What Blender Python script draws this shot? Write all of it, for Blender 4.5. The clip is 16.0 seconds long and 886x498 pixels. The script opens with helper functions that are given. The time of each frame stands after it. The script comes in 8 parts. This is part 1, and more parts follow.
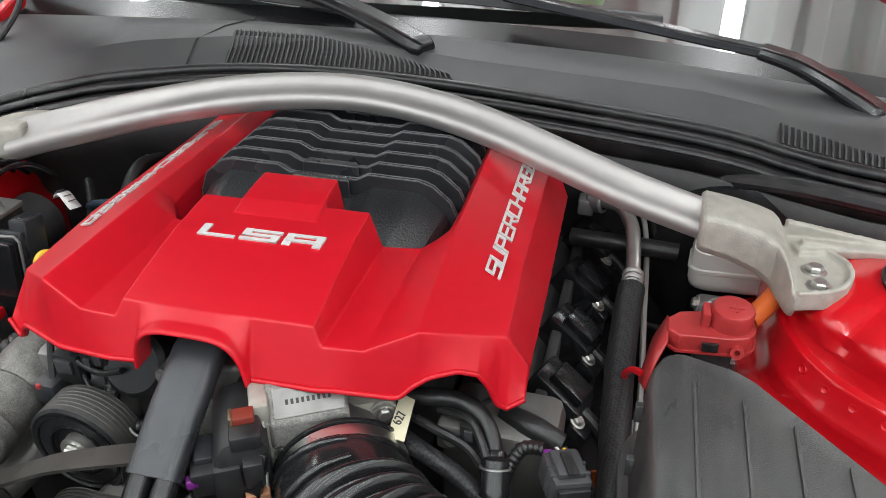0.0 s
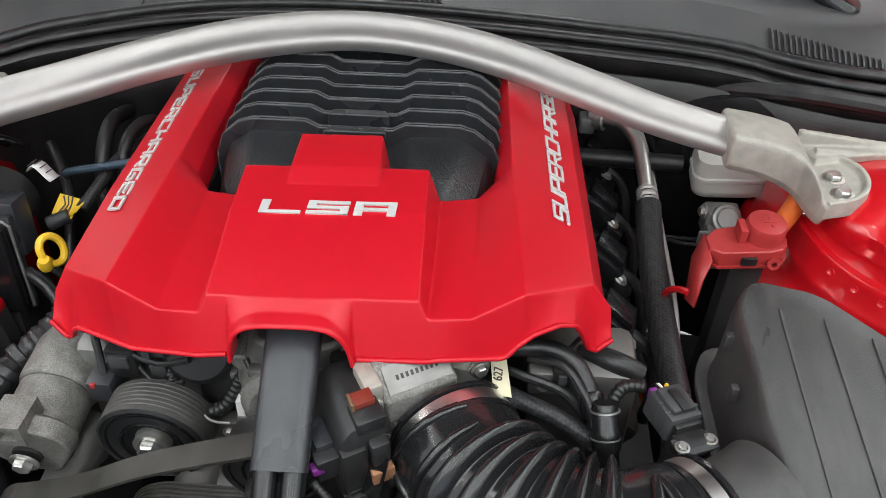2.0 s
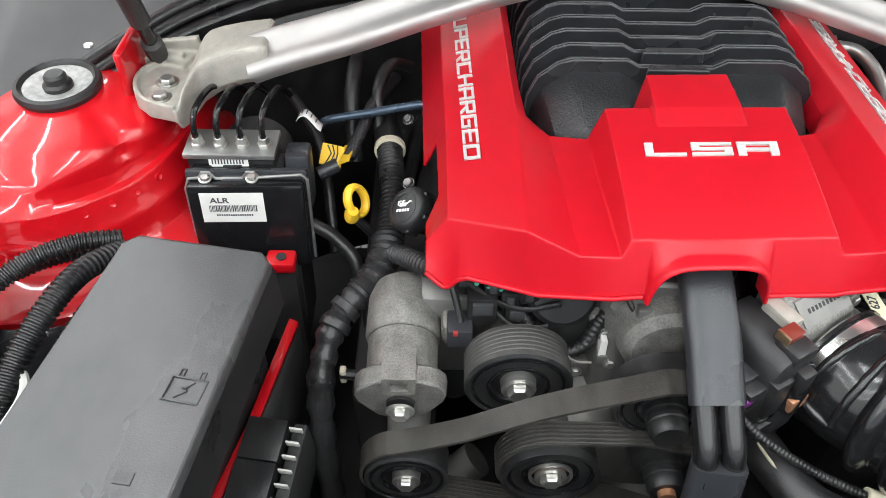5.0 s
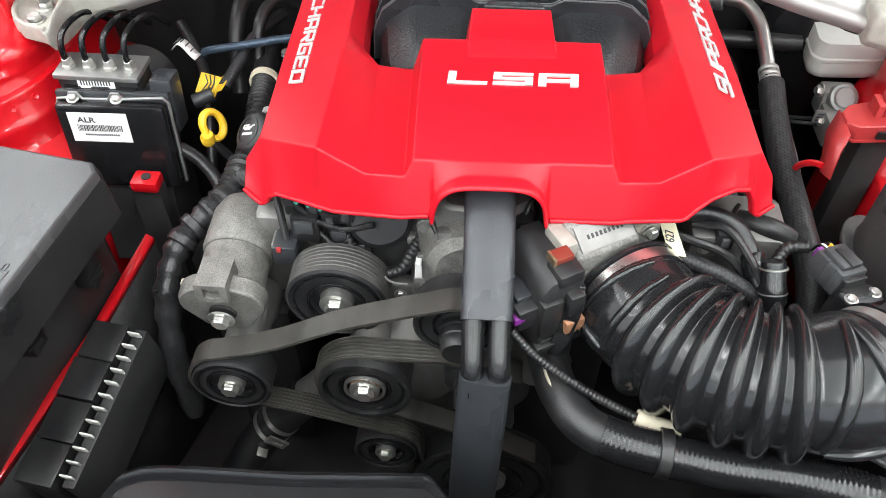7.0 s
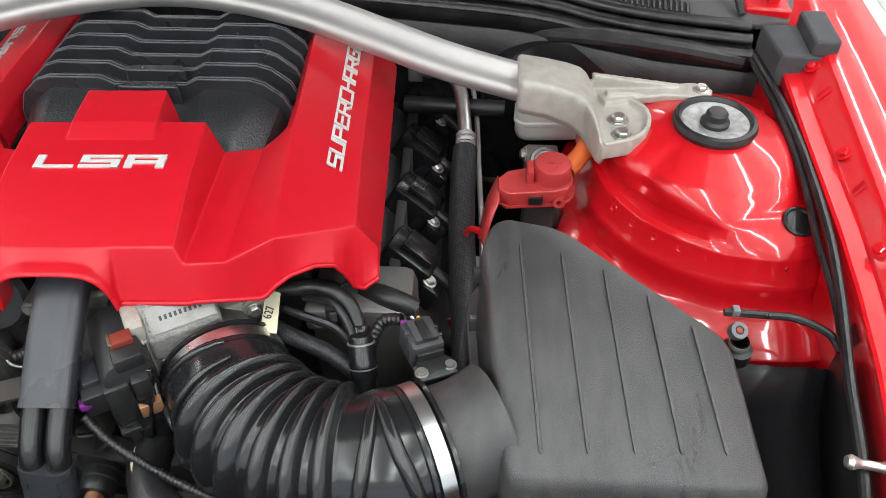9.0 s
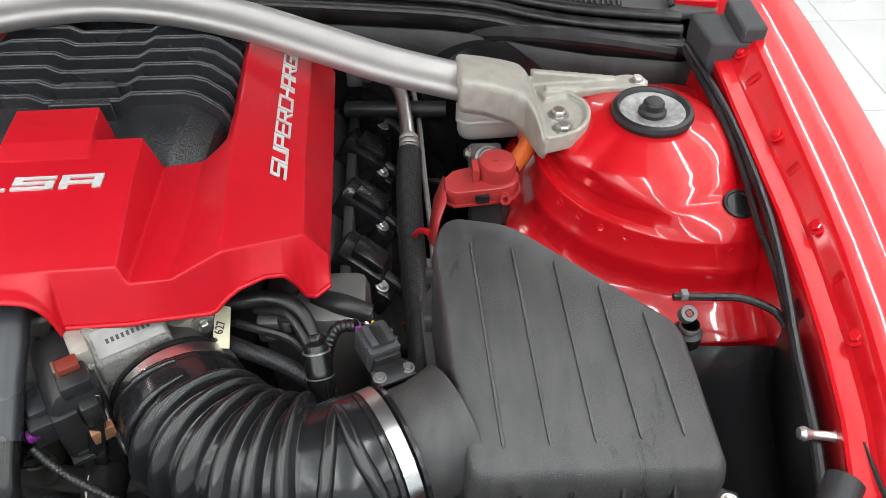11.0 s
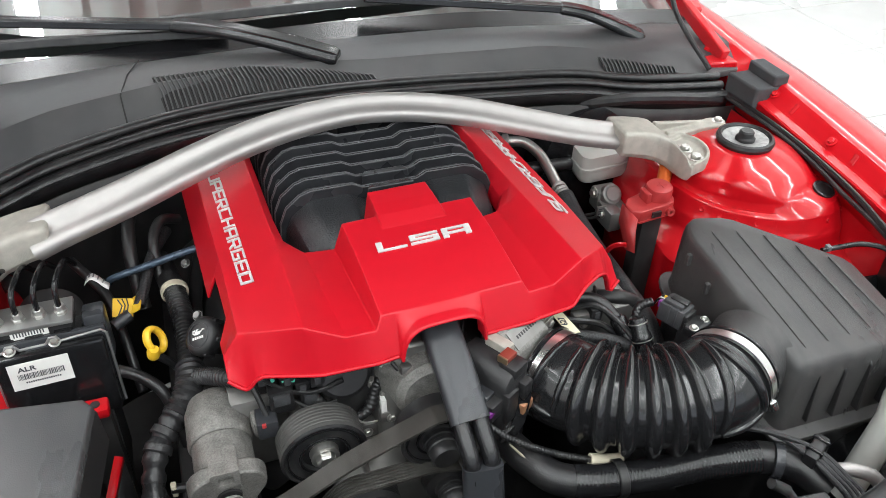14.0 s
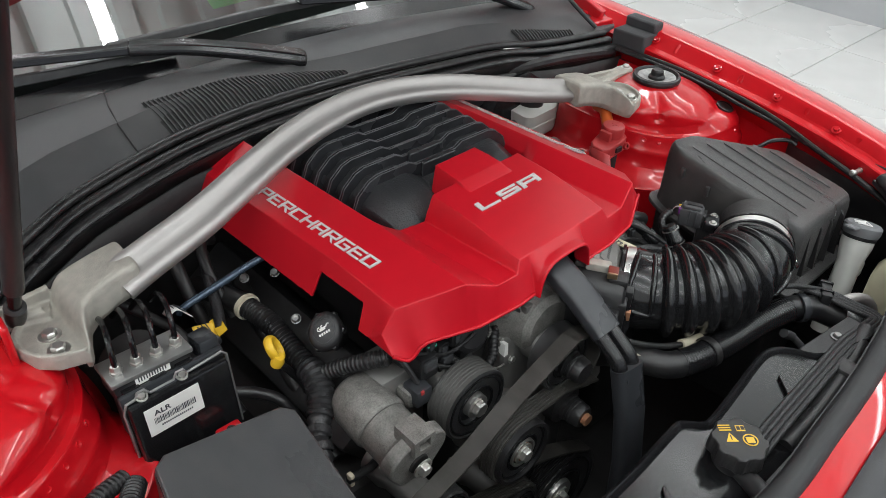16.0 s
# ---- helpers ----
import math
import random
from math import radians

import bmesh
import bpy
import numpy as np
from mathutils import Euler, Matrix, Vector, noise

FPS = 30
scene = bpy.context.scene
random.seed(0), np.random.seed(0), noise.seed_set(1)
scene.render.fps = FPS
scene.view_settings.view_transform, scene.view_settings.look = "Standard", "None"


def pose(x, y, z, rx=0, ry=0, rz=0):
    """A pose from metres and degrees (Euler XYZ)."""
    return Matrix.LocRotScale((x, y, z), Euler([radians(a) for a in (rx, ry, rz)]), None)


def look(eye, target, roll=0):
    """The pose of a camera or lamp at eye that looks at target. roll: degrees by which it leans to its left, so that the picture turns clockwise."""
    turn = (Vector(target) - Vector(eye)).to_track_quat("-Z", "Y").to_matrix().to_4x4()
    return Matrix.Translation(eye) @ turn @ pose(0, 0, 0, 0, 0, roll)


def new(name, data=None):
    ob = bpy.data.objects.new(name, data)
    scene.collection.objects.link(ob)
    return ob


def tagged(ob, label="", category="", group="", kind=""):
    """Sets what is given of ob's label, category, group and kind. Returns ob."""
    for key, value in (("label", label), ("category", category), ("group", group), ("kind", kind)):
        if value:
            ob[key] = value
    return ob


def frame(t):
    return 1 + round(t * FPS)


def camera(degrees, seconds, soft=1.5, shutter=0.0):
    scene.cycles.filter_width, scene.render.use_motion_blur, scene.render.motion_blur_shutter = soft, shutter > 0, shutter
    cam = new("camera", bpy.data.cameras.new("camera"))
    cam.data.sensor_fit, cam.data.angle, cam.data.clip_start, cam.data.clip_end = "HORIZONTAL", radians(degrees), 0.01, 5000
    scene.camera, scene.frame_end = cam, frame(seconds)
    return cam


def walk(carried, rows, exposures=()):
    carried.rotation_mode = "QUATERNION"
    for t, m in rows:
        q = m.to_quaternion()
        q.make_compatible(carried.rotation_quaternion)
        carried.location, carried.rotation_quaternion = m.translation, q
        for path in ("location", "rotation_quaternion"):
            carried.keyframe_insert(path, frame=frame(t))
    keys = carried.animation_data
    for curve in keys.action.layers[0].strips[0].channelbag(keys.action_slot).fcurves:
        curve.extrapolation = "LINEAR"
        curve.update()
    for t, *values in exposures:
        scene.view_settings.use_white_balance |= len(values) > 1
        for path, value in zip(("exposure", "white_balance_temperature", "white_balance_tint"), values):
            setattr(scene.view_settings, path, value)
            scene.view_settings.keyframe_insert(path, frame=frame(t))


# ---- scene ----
cam = camera(59.2, 16.0, soft=0.6)
PATH = [
    (0, (0.334, -0.56, 1.365), (-0.119, 1.076, 0.307), -0.2),
    (0.5, (0.34, -0.524, 1.352), (-0.099, 1.06, 0.211), -0.4),
    (1, (0.304, -0.524, 1.369), (-0.092, 1.028, 0.171), -0.1),
    (1.5, (0.231, -0.541, 1.396), (-0.059, 0.996, 0.15), 0.2),
    (2, (0.147, -0.549, 1.418), (0.031, 0.967, 0.119), 0.3),
    (2.5, (0.058, -0.561, 1.433), (0.1, 0.94, 0.112), 0.3),
    (3, (-0.049, -0.558, 1.451), (0.055, 0.922, 0.11), 0.3),
    (3.5, (-0.153, -0.555, 1.449), (-0.029, 0.922, 0.106), 0.8),
    (4, (-0.238, -0.544, 1.448), (-0.145, 0.905, 0.072), 0.7),
    (4.2, (-0.251, -0.546, 1.445), (-0.184, 0.894, 0.059), 0.6),
    (6.3, (-0.205, -0.617, 1.418), (-0.271, 0.724, -0.064), 1.2),
    (6.5, (-0.165, -0.623, 1.416), (-0.254, 0.721, -0.063), 0.7),
    (7, (-0.021, -0.618, 1.428), (-0.116, 0.72, -0.055), 0.5),
    (7.5, (0.132, -0.601, 1.455), (0.046, 0.736, -0.03), 0.3),
    (8, (0.24, -0.582, 1.457), (0.159, 0.778, -0.007), 0.2),
    (8.5, (0.313, -0.58, 1.455), (0.241, 0.819, 0.027), 0.2),
    (9, (0.35, -0.575, 1.447), (0.294, 0.855, 0.05), -0.0),
    (9.5, (0.361, -0.574, 1.445), (0.346, 0.863, 0.054), 0.2),
    (9.7, (0.36, -0.573, 1.444), (0.365, 0.865, 0.054), 0.2),
    (11.8, (0.318, -0.584, 1.444), (0.431, 0.85, 0.054), 0.1),
    (12, (0.289, -0.59, 1.452), (0.419, 0.838, 0.059), 0.2),
    (12.5, (0.138, -0.6, 1.483), (0.352, 0.819, 0.089), 1.0),
    (13, (0.014, -0.625, 1.492), (0.334, 0.787, 0.112), 1.2),
    (13.5, (-0.115, -0.669, 1.52), (0.314, 0.78, 0.21), 1.3),
    (14, (-0.253, -0.734, 1.562), (0.31, 0.755, 0.352), 1.5),
    (14.5, (-0.391, -0.724, 1.561), (0.443, 0.66, 0.383), 2.0),
    (15, (-0.545, -0.659, 1.562), (0.502, 0.576, 0.388), 2.5),
    (15.5, (-0.643, -0.618, 1.555), (0.477, 0.552, 0.382), 2.6),
    (16, (-0.704, -0.595, 1.548), (0.428, 0.566, 0.378), 2.5),
]
LIGHTNESS = [(0, -1.2), (1.0, -1.25), (1.5, -1.2), (2.5, -1.12), (3.5, -1.0), (4.2, -0.95), (6.4, -0.5), (7.2, -0.4), (8, -0.6), (9, -1.0), (9.7, -1.05), (12, -1.22), (12.6, -1.27), (13.2, -1.15), (14, -1.02), (14.5, -1.2), (15, -1.5), (16, -1.65)]
walk(cam, [(t, look(eye, target, roll)) for t, eye, target, roll in PATH], [(t, stops, 6200, 10) for t, stops in LIGHTNESS])

# ---- world and light ----
world = bpy.data.worlds.new("world")
scene.world = world
world.use_nodes = True
world.node_tree.nodes["Background"].inputs[0].default_value = (0.9, 0.95, 1.0, 1)
world.node_tree.nodes["Background"].inputs[1].default_value = 2.3

# hanging tube lamps: each throws light down into the room and up onto the ceiling
for lamp_x in (-3.2, -1.9, -0.6, 0.7, 2.0, 3.3):
    for watts, turn, z in ((150, 0.0, 3.30), (85, math.pi, 3.34)):
        lamp = bpy.data.lights.new("ceiling_strip", "AREA")
        lamp.shape, lamp.size, lamp.size_y, lamp.energy, lamp.color = "RECTANGLE", 0.07, 9.0, watts, (1.0, 0.985, 0.96)
        new("ceiling_strip", lamp).matrix_world = pose(lamp_x, 0.0, z) @ Matrix.Rotation(turn, 4, "X")


# ---- helpers of this scene ----
def material(name, colour, rough=0.5, metal=0.0, vary=0.12, scale=40.0, bump=0.0, bump_scale=400.0, coat=0.0, spec=0.5, rough_vary=0.08):
    """A procedural surface: colour with two scales of variation, roughness variation and fine relief."""
    m = bpy.data.materials.new(name)
    m.use_nodes = True
    nt = m.node_tree
    b = nt.nodes["Principled BSDF"]
    tc = nt.nodes.new("ShaderNodeTexCoord")
    n1 = nt.nodes.new("ShaderNodeTexNoise")
    n1.inputs["Scale"].default_value, n1.inputs["Detail"].default_value = scale, 6
    nt.links.new(tc.outputs["Object"], n1.inputs["Vector"])
    n2 = nt.nodes.new("ShaderNodeTexNoise")
    n2.inputs["Scale"].default_value, n2.inputs["Detail"].default_value = scale * 0.17, 4
    nt.links.new(tc.outputs["Object"], n2.inputs["Vector"])
    add = nt.nodes.new("ShaderNodeMath")
    add.operation = "ADD"
    nt.links.new(n1.outputs["Fac"], add.inputs[0])
    nt.links.new(n2.outputs["Fac"], add.inputs[1])
    ramp = nt.nodes.new("ShaderNodeMapRange")
    ramp.inputs["From Min"].default_value, ramp.inputs["From Max"].default_value = 0.7, 1.3
    ramp.inputs["To Min"].default_value, ramp.inputs["To Max"].default_value = 1 - vary, 1 + vary
    nt.links.new(add.outputs[0], ramp.inputs["Value"])
    mul = nt.nodes.new("ShaderNodeVectorMath")
    mul.operation = "SCALE"
    mul.inputs[0].default_value = colour[:3]
    nt.links.new(ramp.outputs[0], mul.inputs["Scale"])
    nt.links.new(mul.outputs[0], b.inputs["Base Color"])
    rr = nt.nodes.new("ShaderNodeMapRange")
    rr.inputs["From Min"].default_value, rr.inputs["From Max"].default_value = 0.3, 0.7
    rr.inputs["To Min"].default_value, rr.inputs["To Max"].default_value = max(0.02, rough - rough_vary), min(1, rough + rough_vary)
    nt.links.new(n2.outputs["Fac"], rr.inputs["Value"])
    nt.links.new(rr.outputs[0], b.inputs["Roughness"])
    b.inputs["Metallic"].default_value = metal
    b.inputs["Specular IOR Level"].default_value = spec
    if coat:
        b.inputs["Coat Weight"].default_value, b.inputs["Coat Roughness"].default_value = coat, 0.05
    if bump:
        nb = nt.nodes.new("ShaderNodeTexNoise")
        nb.inputs["Scale"].default_value, nb.inputs["Detail"].default_value = bump_scale, 3
        nt.links.new(tc.outputs["Object"], nb.inputs["Vector"])
        bp = nt.nodes.new("ShaderNodeBump")
        bp.inputs["Strength"].default_value, bp.inputs["Distance"].default_value = bump, 0.001
        nt.links.new(nb.outputs["Fac"], bp.inputs["Height"])
        nt.links.new(bp.outputs[0], b.inputs["Normal"])
    return m


def smooth(bm, degrees=35):
    lim = radians(degrees)
    for f in bm.faces:
        f.smooth = True
    for e in bm.edges:
        e.smooth = not (len(e.link_faces) == 2 and e.calc_face_angle(0) > lim)


def mesh_of(name, bm, mat, degrees=35):
    bmesh.ops.recalc_face_normals(bm, faces=bm.faces[:])
    smooth(bm, degrees)
    me = bpy.data.meshes.new(name)
    bm.to_mesh(me)
    bm.free()
    me.materials.append(mat)
    return me


def part(name, bm, mat, parent=None, label="", bevel=0.0, segments=2, degrees=35, solid=0.0, clamp=True):
    """Links a bmesh as one mesh object under a thing or a part."""
    ob = new(name, mesh_of(name, bm, mat, degrees))
    if parent is not None:
        ob.parent = parent
        if parent.data is None:
            ob.matrix_parent_inverse = Matrix.Translation(-parent.location)
    if label:
        ob["label"] = label
    if solid:
        md = ob.modifiers.new("thickness", "SOLIDIFY")
        md.thickness, md.offset = solid, -1
    if bevel:
        md = ob.modifiers.new("rounding", "BEVEL")
        md.width, md.segments, md.limit_method, md.angle_limit = bevel, segments, "ANGLE", radians(30)
        md.harden_normals, md.use_clamp_overlap = False, clamp
    return ob


def thing(name, label, category, at=(0, 0, 0), group="", kind=""):
    ob = tagged(new(name), label, category, group, kind)
    ob.location = at
    return ob


def bolt(at, axis, parent, r=0.007, mat=None, washer=1.5, name="bolt"):
    """A hexagon head on a washer."""
    m = aim(at, axis)
    bm = lathe([(r * washer, 0), (r * washer, r * 0.25), (r * 1.05, r * 0.3)], 18, m=m)
    lathe([(r, 0), (r, r * 0.8), (r * 0.82, r * 1.0), (0, r * 0.95)], 6, bm, m)
    return part(name, bm, mat or STEEL, parent, degrees=25)


STROKES = {
    "S": "1,1 0,1 0,.5 1,.5 1,0 0,0", "U": "0,1 0,0 1,0 1,1", "P": "0,0 0,1 1,1 1,.45 0,.45", "E": "1,1 0,1 0,0 1,0|0,.5 .85,.5",
    "R": "0,0 0,1 1,1 1,.45 0,.45|.45,.45 1,0", "C": "1,1 0,1 0,0 1,0", "H": "0,0 0,1|1,0 1,1|0,.5 1,.5", "A": "0,0 0,1 1,1 1,0|0,.4 1,.4",
    "G": "1,1 0,1 0,0 1,0 1,.5 .5,.5", "D": "0,0 1,.02 1,.98 0,1 0,0", "L": "0,1 0,0 1,0",
}


def glyph(letter, w, h, tw, th, depth, m, slant=0.0):
    """A squared letter of strokes tw wide upright and th wide lying, raised by depth."""
    bm = bmesh.new()
    for k, line in enumerate(STROKES[letter].split("|")):
        pts = [tuple(float(v) for v in q.split(",")) for q in line.split()]
        p = [Vector((x * (w - tw) + tw / 2, y * (h - th) + th / 2)) for x, y in pts]
        for a, b in zip(p, p[1:]):
            d = b - a
            if abs(d.x) > 4 * abs(d.y) or abs(d.y) > 4 * abs(d.x):
                x0, x1 = min(a.x, b.x) - tw / 2, max(a.x, b.x) + tw / 2
                y0, y1 = min(a.y, b.y) - th / 2, max(a.y, b.y) + th / 2
                q = [(x0, y0), (x1, y0), (x1, y1), (x0, y1)]
            else:
                q = [(a.x - tw / 2, a.y), (b.x - tw / 2, b.y - th / 2), (b.x + tw / 2, b.y - th / 2), (a.x + tw / 2, a.y)]
            q = [(x + slant * y, y) for x, y in q]
            prism(q, 0, depth + 0.00004 * k + 0.00003 * len(bm.faces), m, bm)
    return bm


def writing(text, size, at, x_axis, up, mat, parent, name="lettering", stretch=1.0, bold=0.0, depth=0.0004):
    """Words in the built-in font, laid on a surface: x_axis along the line, up to the letters' tops."""
    cu = bpy.data.curves.new("words", "FONT")
    cu.body, cu.size, cu.extrude, cu.offset = text, size, depth, bold
    tmp = bpy.data.objects.new("words", cu)
    me = bpy.data.meshes.new_from_object(tmp)
    bpy.data.objects.remove(tmp)
    x, u = Vector(x_axis).normalized(), Vector(up).normalized()
    n = x.cross(u)
    m = Matrix((x * stretch, u, n)).transposed().to_4x4()
    m.translation = Vector(at)
    me.transform(m)
    me.materials.append(mat)
    ob = new(name, me)
    ob.parent = parent
    if parent.data is None:
        ob.matrix_parent_inverse = Matrix.Translation(-parent.location)
    return ob


def block(x0, x1, y0, y1, z0, z1, bm=None, m=None, bevel=0.0, segments=2):
    bm = bm or bmesh.new()
    r = bmesh.ops.create_cube(bm, size=1)
    mat = Matrix.Translation(((x0 + x1) / 2, (y0 + y1) / 2, (z0 + z1) / 2)) @ Matrix.Diagonal((x1 - x0, y1 - y0, z1 - z0, 1))
    bmesh.ops.transform(bm, matrix=(m @ mat) if m else mat, verts=r["verts"])
    if bevel:
        es = list({e for v in r["verts"] for e in v.link_edges})
        bmesh.ops.bevel(bm, geom=es, offset=bevel, segments=segments, affect="EDGES", profile=0.5)
    return bm


def spline(points, steps=8, closed=False):
    """A smooth line through points."""
    p = [Vector(q) for q in points]
    out, n = [], len(p)
    for i in range(n if closed else n - 1):
        a, b, c, d = (p[(i + k) % n] if closed else p[min(max(i + k, 0), n - 1)] for k in (-1, 0, 1, 2))
        for s in range(steps):
            t = s / steps
            out.append(0.5 * (2 * b + (c - a) * t + (2 * a - 5 * b + 4 * c - d) * t * t + (3 * b - a - 3 * c + d) * t ** 3))
    if not closed:
        out.append(p[-1])
    return out


def sweep(path, section, bm=None, closed_path=False, caps=True, up=(0, 0, 1), scale=None):
    """Carries a closed section (x: to the side, y: up) along a path."""
    bm = bm or bmesh.new()
    n, rings = len(path), []
    up = Vector(up)
    prev = None
    for i, p in enumerate(path):
        a = path[(i - 1) % n] if closed_path or i else p
        b = path[(i + 1) % n] if closed_path or i < n - 1 else p
        d = (Vector(b) - Vector(a)).normalized()
        if prev is None:
            side = d.cross(up)
            if side.length < 1e-3:
                side = d.cross(Vector((0, 1, 0)))
            side.normalize()
        else:
            side = (prev - d * prev.dot(d)).normalized()
        prev = side
        top = side.cross(d)
        k = scale(i, i / max(1, n - 1)) if scale else 1.0
        rings.append([bm.verts.new(Vector(p) + side * (x * k) + top * (y * k)) for x, y in section])
    m = len(section)
    for i in range(n if closed_path else n - 1):
        r, s = rings[i], rings[(i + 1) % n]
        for j in range(m):
            bm.faces.new((r[j], r[(j + 1) % m], s[(j + 1) % m], s[j]))
    if caps and not closed_path:
        bm.faces.new(rings[0][::-1])
        bm.faces.new(rings[-1])
    return bm


def circle(r, n=14, ry=None):
    return [(r * math.cos(2 * math.pi * i / n), (ry or r) * math.sin(2 * math.pi * i / n)) for i in range(n)]


def tube(points, r, n=12, steps=8, bm=None, scale=None, caps=True):
    return sweep(spline(points, steps) if steps > 1 else [Vector(p) for p in points], circle(r, n), bm, scale=scale, caps=caps)


def lathe(profile, n=32, bm=None, m=None):
    """Turns (radius, height) round z; m places it."""
    bm = bm or bmesh.new()
    m = m or Matrix()
    rings = []
    for r, z in profile:
        if r < 1e-6:
            rings.append([bm.verts.new(m @ Vector((0, 0, z)))])
        else:
            rings.append([bm.verts.new(m @ Vector((r * math.cos(2 * math.pi * i / n), r * math.sin(2 * math.pi * i / n), z))) for i in range(n)])
    for a, b in zip(rings, rings[1:]):
        for i in range(n):
            j = (i + 1) % n
            q = [a[i % len(a)], a[j % len(a)], b[j % len(b)], b[i % len(b)]]
            q = list(dict.fromkeys(q))
            if len(q) > 2:
                bm.faces.new(q)
    return bm


def prism(poly, z0, z1, m=None, bm=None, top=1.0):
    """A plan polygon between two heights."""
    bm = bm or bmesh.new()
    m = m or Matrix()
    cx, cy = sum(p[0] for p in poly) / len(poly), sum(p[1] for p in poly) / len(poly)
    lo = [bm.verts.new(m @ Vector((x, y, z0))) for x, y in poly]
    hi = [bm.verts.new(m @ Vector((cx + (x - cx) * top, cy + (y - cy) * top, z1))) for x, y in poly]
    n = len(poly)
    bm.faces.new(lo[::-1])
    bm.faces.new(hi)
    for i in range(n):
        bm.faces.new((lo[i], lo[(i + 1) % n], hi[(i + 1) % n], hi[i]))
    return bm


def skin(rows, bm=None, closed=False):
    """A surface through rows of points."""
    bm = bm or bmesh.new()
    vs = [[bm.verts.new(p) for p in r] for r in rows]
    for a, b in zip(vs, vs[1:]):
        n = len(a)
        for j in range(n if closed else n - 1):
            bm.faces.new((a[j], a[(j + 1) % n], b[(j + 1) % n], b[j]))
    return bm


def aim(at, axis):
    """A frame at a place whose z runs along axis."""
    return Matrix.Translation(at) @ Vector(axis).to_track_quat("Z", "Y").to_matrix().to_4x4()


def lerp(xs, ys, x):
    return float(np.interp(x, xs, ys))


# ---- materials ----
def glass_material():
    """Tinted pane: clear with a mirror-like face."""
    m = bpy.data.materials.new("windscreen_glass")
    m.use_nodes = True
    nt = m.node_tree
    nt.nodes.clear()
    out = nt.nodes.new("ShaderNodeOutputMaterial")
    mix = nt.nodes.new("ShaderNodeMixShader")
    tr = nt.nodes.new("ShaderNodeBsdfTransparent")
    tr.inputs[0].default_value = (0.62, 0.72, 0.70, 1)
    gl = nt.nodes.new("ShaderNodeBsdfGlossy")
    gl.inputs["Roughness"].default_value = 0.02
    fr = nt.nodes.new("ShaderNodeFresnel")
    fr.inputs[0].default_value = 3.1
    nt.links.new(fr.outputs[0], mix.inputs[0])
    nt.links.new(tr.outputs[0], mix.inputs[1])
    nt.links.new(gl.outputs[0], mix.inputs[2])
    nt.links.new(mix.outputs[0], out.inputs[0])
    return m


def woven_material(name, dark, light, size=0.0030):
    """Braided sleeve: a small diamond weave in colour and relief."""
    m = bpy.data.materials.new(name)
    m.use_nodes = True
    nt = m.node_tree
    b = nt.nodes["Principled BSDF"]
    tc = nt.nodes.new("ShaderNodeTexCoord")
    turn = nt.nodes.new("ShaderNodeMapping")
    turn.inputs["Rotation"].default_value = (0.6, 0.5, 0.785)
    nt.links.new(tc.outputs["Object"], turn.inputs["Vector"])
    ck = nt.nodes.new("ShaderNodeTexChecker")
    ck.inputs["Scale"].default_value = 1 / size
    ck.inputs["Color1"].default_value, ck.inputs["Color2"].default_value = (*dark, 1), (*light, 1)
    nt.links.new(turn.outputs[0], ck.inputs["Vector"])
    nt.links.new(ck.outputs["Color"], b.inputs["Base Color"])
    bp = nt.nodes.new("ShaderNodeBump")
    bp.inputs["Strength"].default_value, bp.inputs["Distance"].default_value = 0.7, 0.001
    nt.links.new(ck.outputs["Fac"], bp.inputs["Height"])
    nt.links.new(bp.outputs[0], b.inputs["Normal"])
    b.inputs["Roughness"].default_value = 0.5
    return m


def scuffed_material(name, colour, rough, grain=1300.0, dust=0.35, streak=9.0, metal=0.0, relief=0.3):
    """Moulded plastic with grain, hand marks, wiped streaks and a film of dust."""
    m = material(name, colour, rough, metal, vary=0.10, scale=30, bump=relief, bump_scale=grain)
    nt = m.node_tree
    b = nt.nodes["Principled BSDF"]
    tc = nt.nodes.new("ShaderNodeTexCoord")
    mp = nt.nodes.new("ShaderNodeMapping")
    mp.inputs["Scale"].default_value = (streak * 3.2, streak, streak)
    nt.links.new(tc.outputs["Object"], mp.inputs["Vector"])
    n = nt.nodes.new("ShaderNodeTexNoise")
    n.inputs["Scale"].default_value, n.inputs["Detail"].default_value, n.inputs["Distortion"].default_value = 1.0, 4, 0.3
    nt.links.new(mp.outputs[0], n.inputs["Vector"])
    cr = nt.nodes.new("ShaderNodeMapRange")
    cr.inputs["From Min"].default_value, cr.inputs["From Max"].default_value = 0.38, 0.80
    cr.inputs["To Min"].default_value, cr.inputs["To Max"].default_value = 0.0, dust
    nt.links.new(n.outputs["Fac"], cr.inputs["Value"])
    mix = nt.nodes.new("ShaderNodeMix")
    mix.data_type = "RGBA"
    src = b.inputs["Base Color"].links[0].from_socket
    nt.links.new(cr.outputs[0], mix.inputs[0])
    nt.links.new(src, mix.inputs[6])
    mix.inputs[7].default_value = (0.20, 0.19, 0.175, 1)
    nt.links.new(mix.outputs[2], b.inputs["Base Color"])
    add = nt.nodes.new("ShaderNodeMath")
    add.operation = "ADD"
    rs = b.inputs["Roughness"].links[0].from_socket
    nt.links.new(rs, add.inputs[0])
    nt.links.new(cr.outputs[0], add.inputs[1])
    nt.links.new(add.outputs[0], b.inputs["Roughness"])
    return m


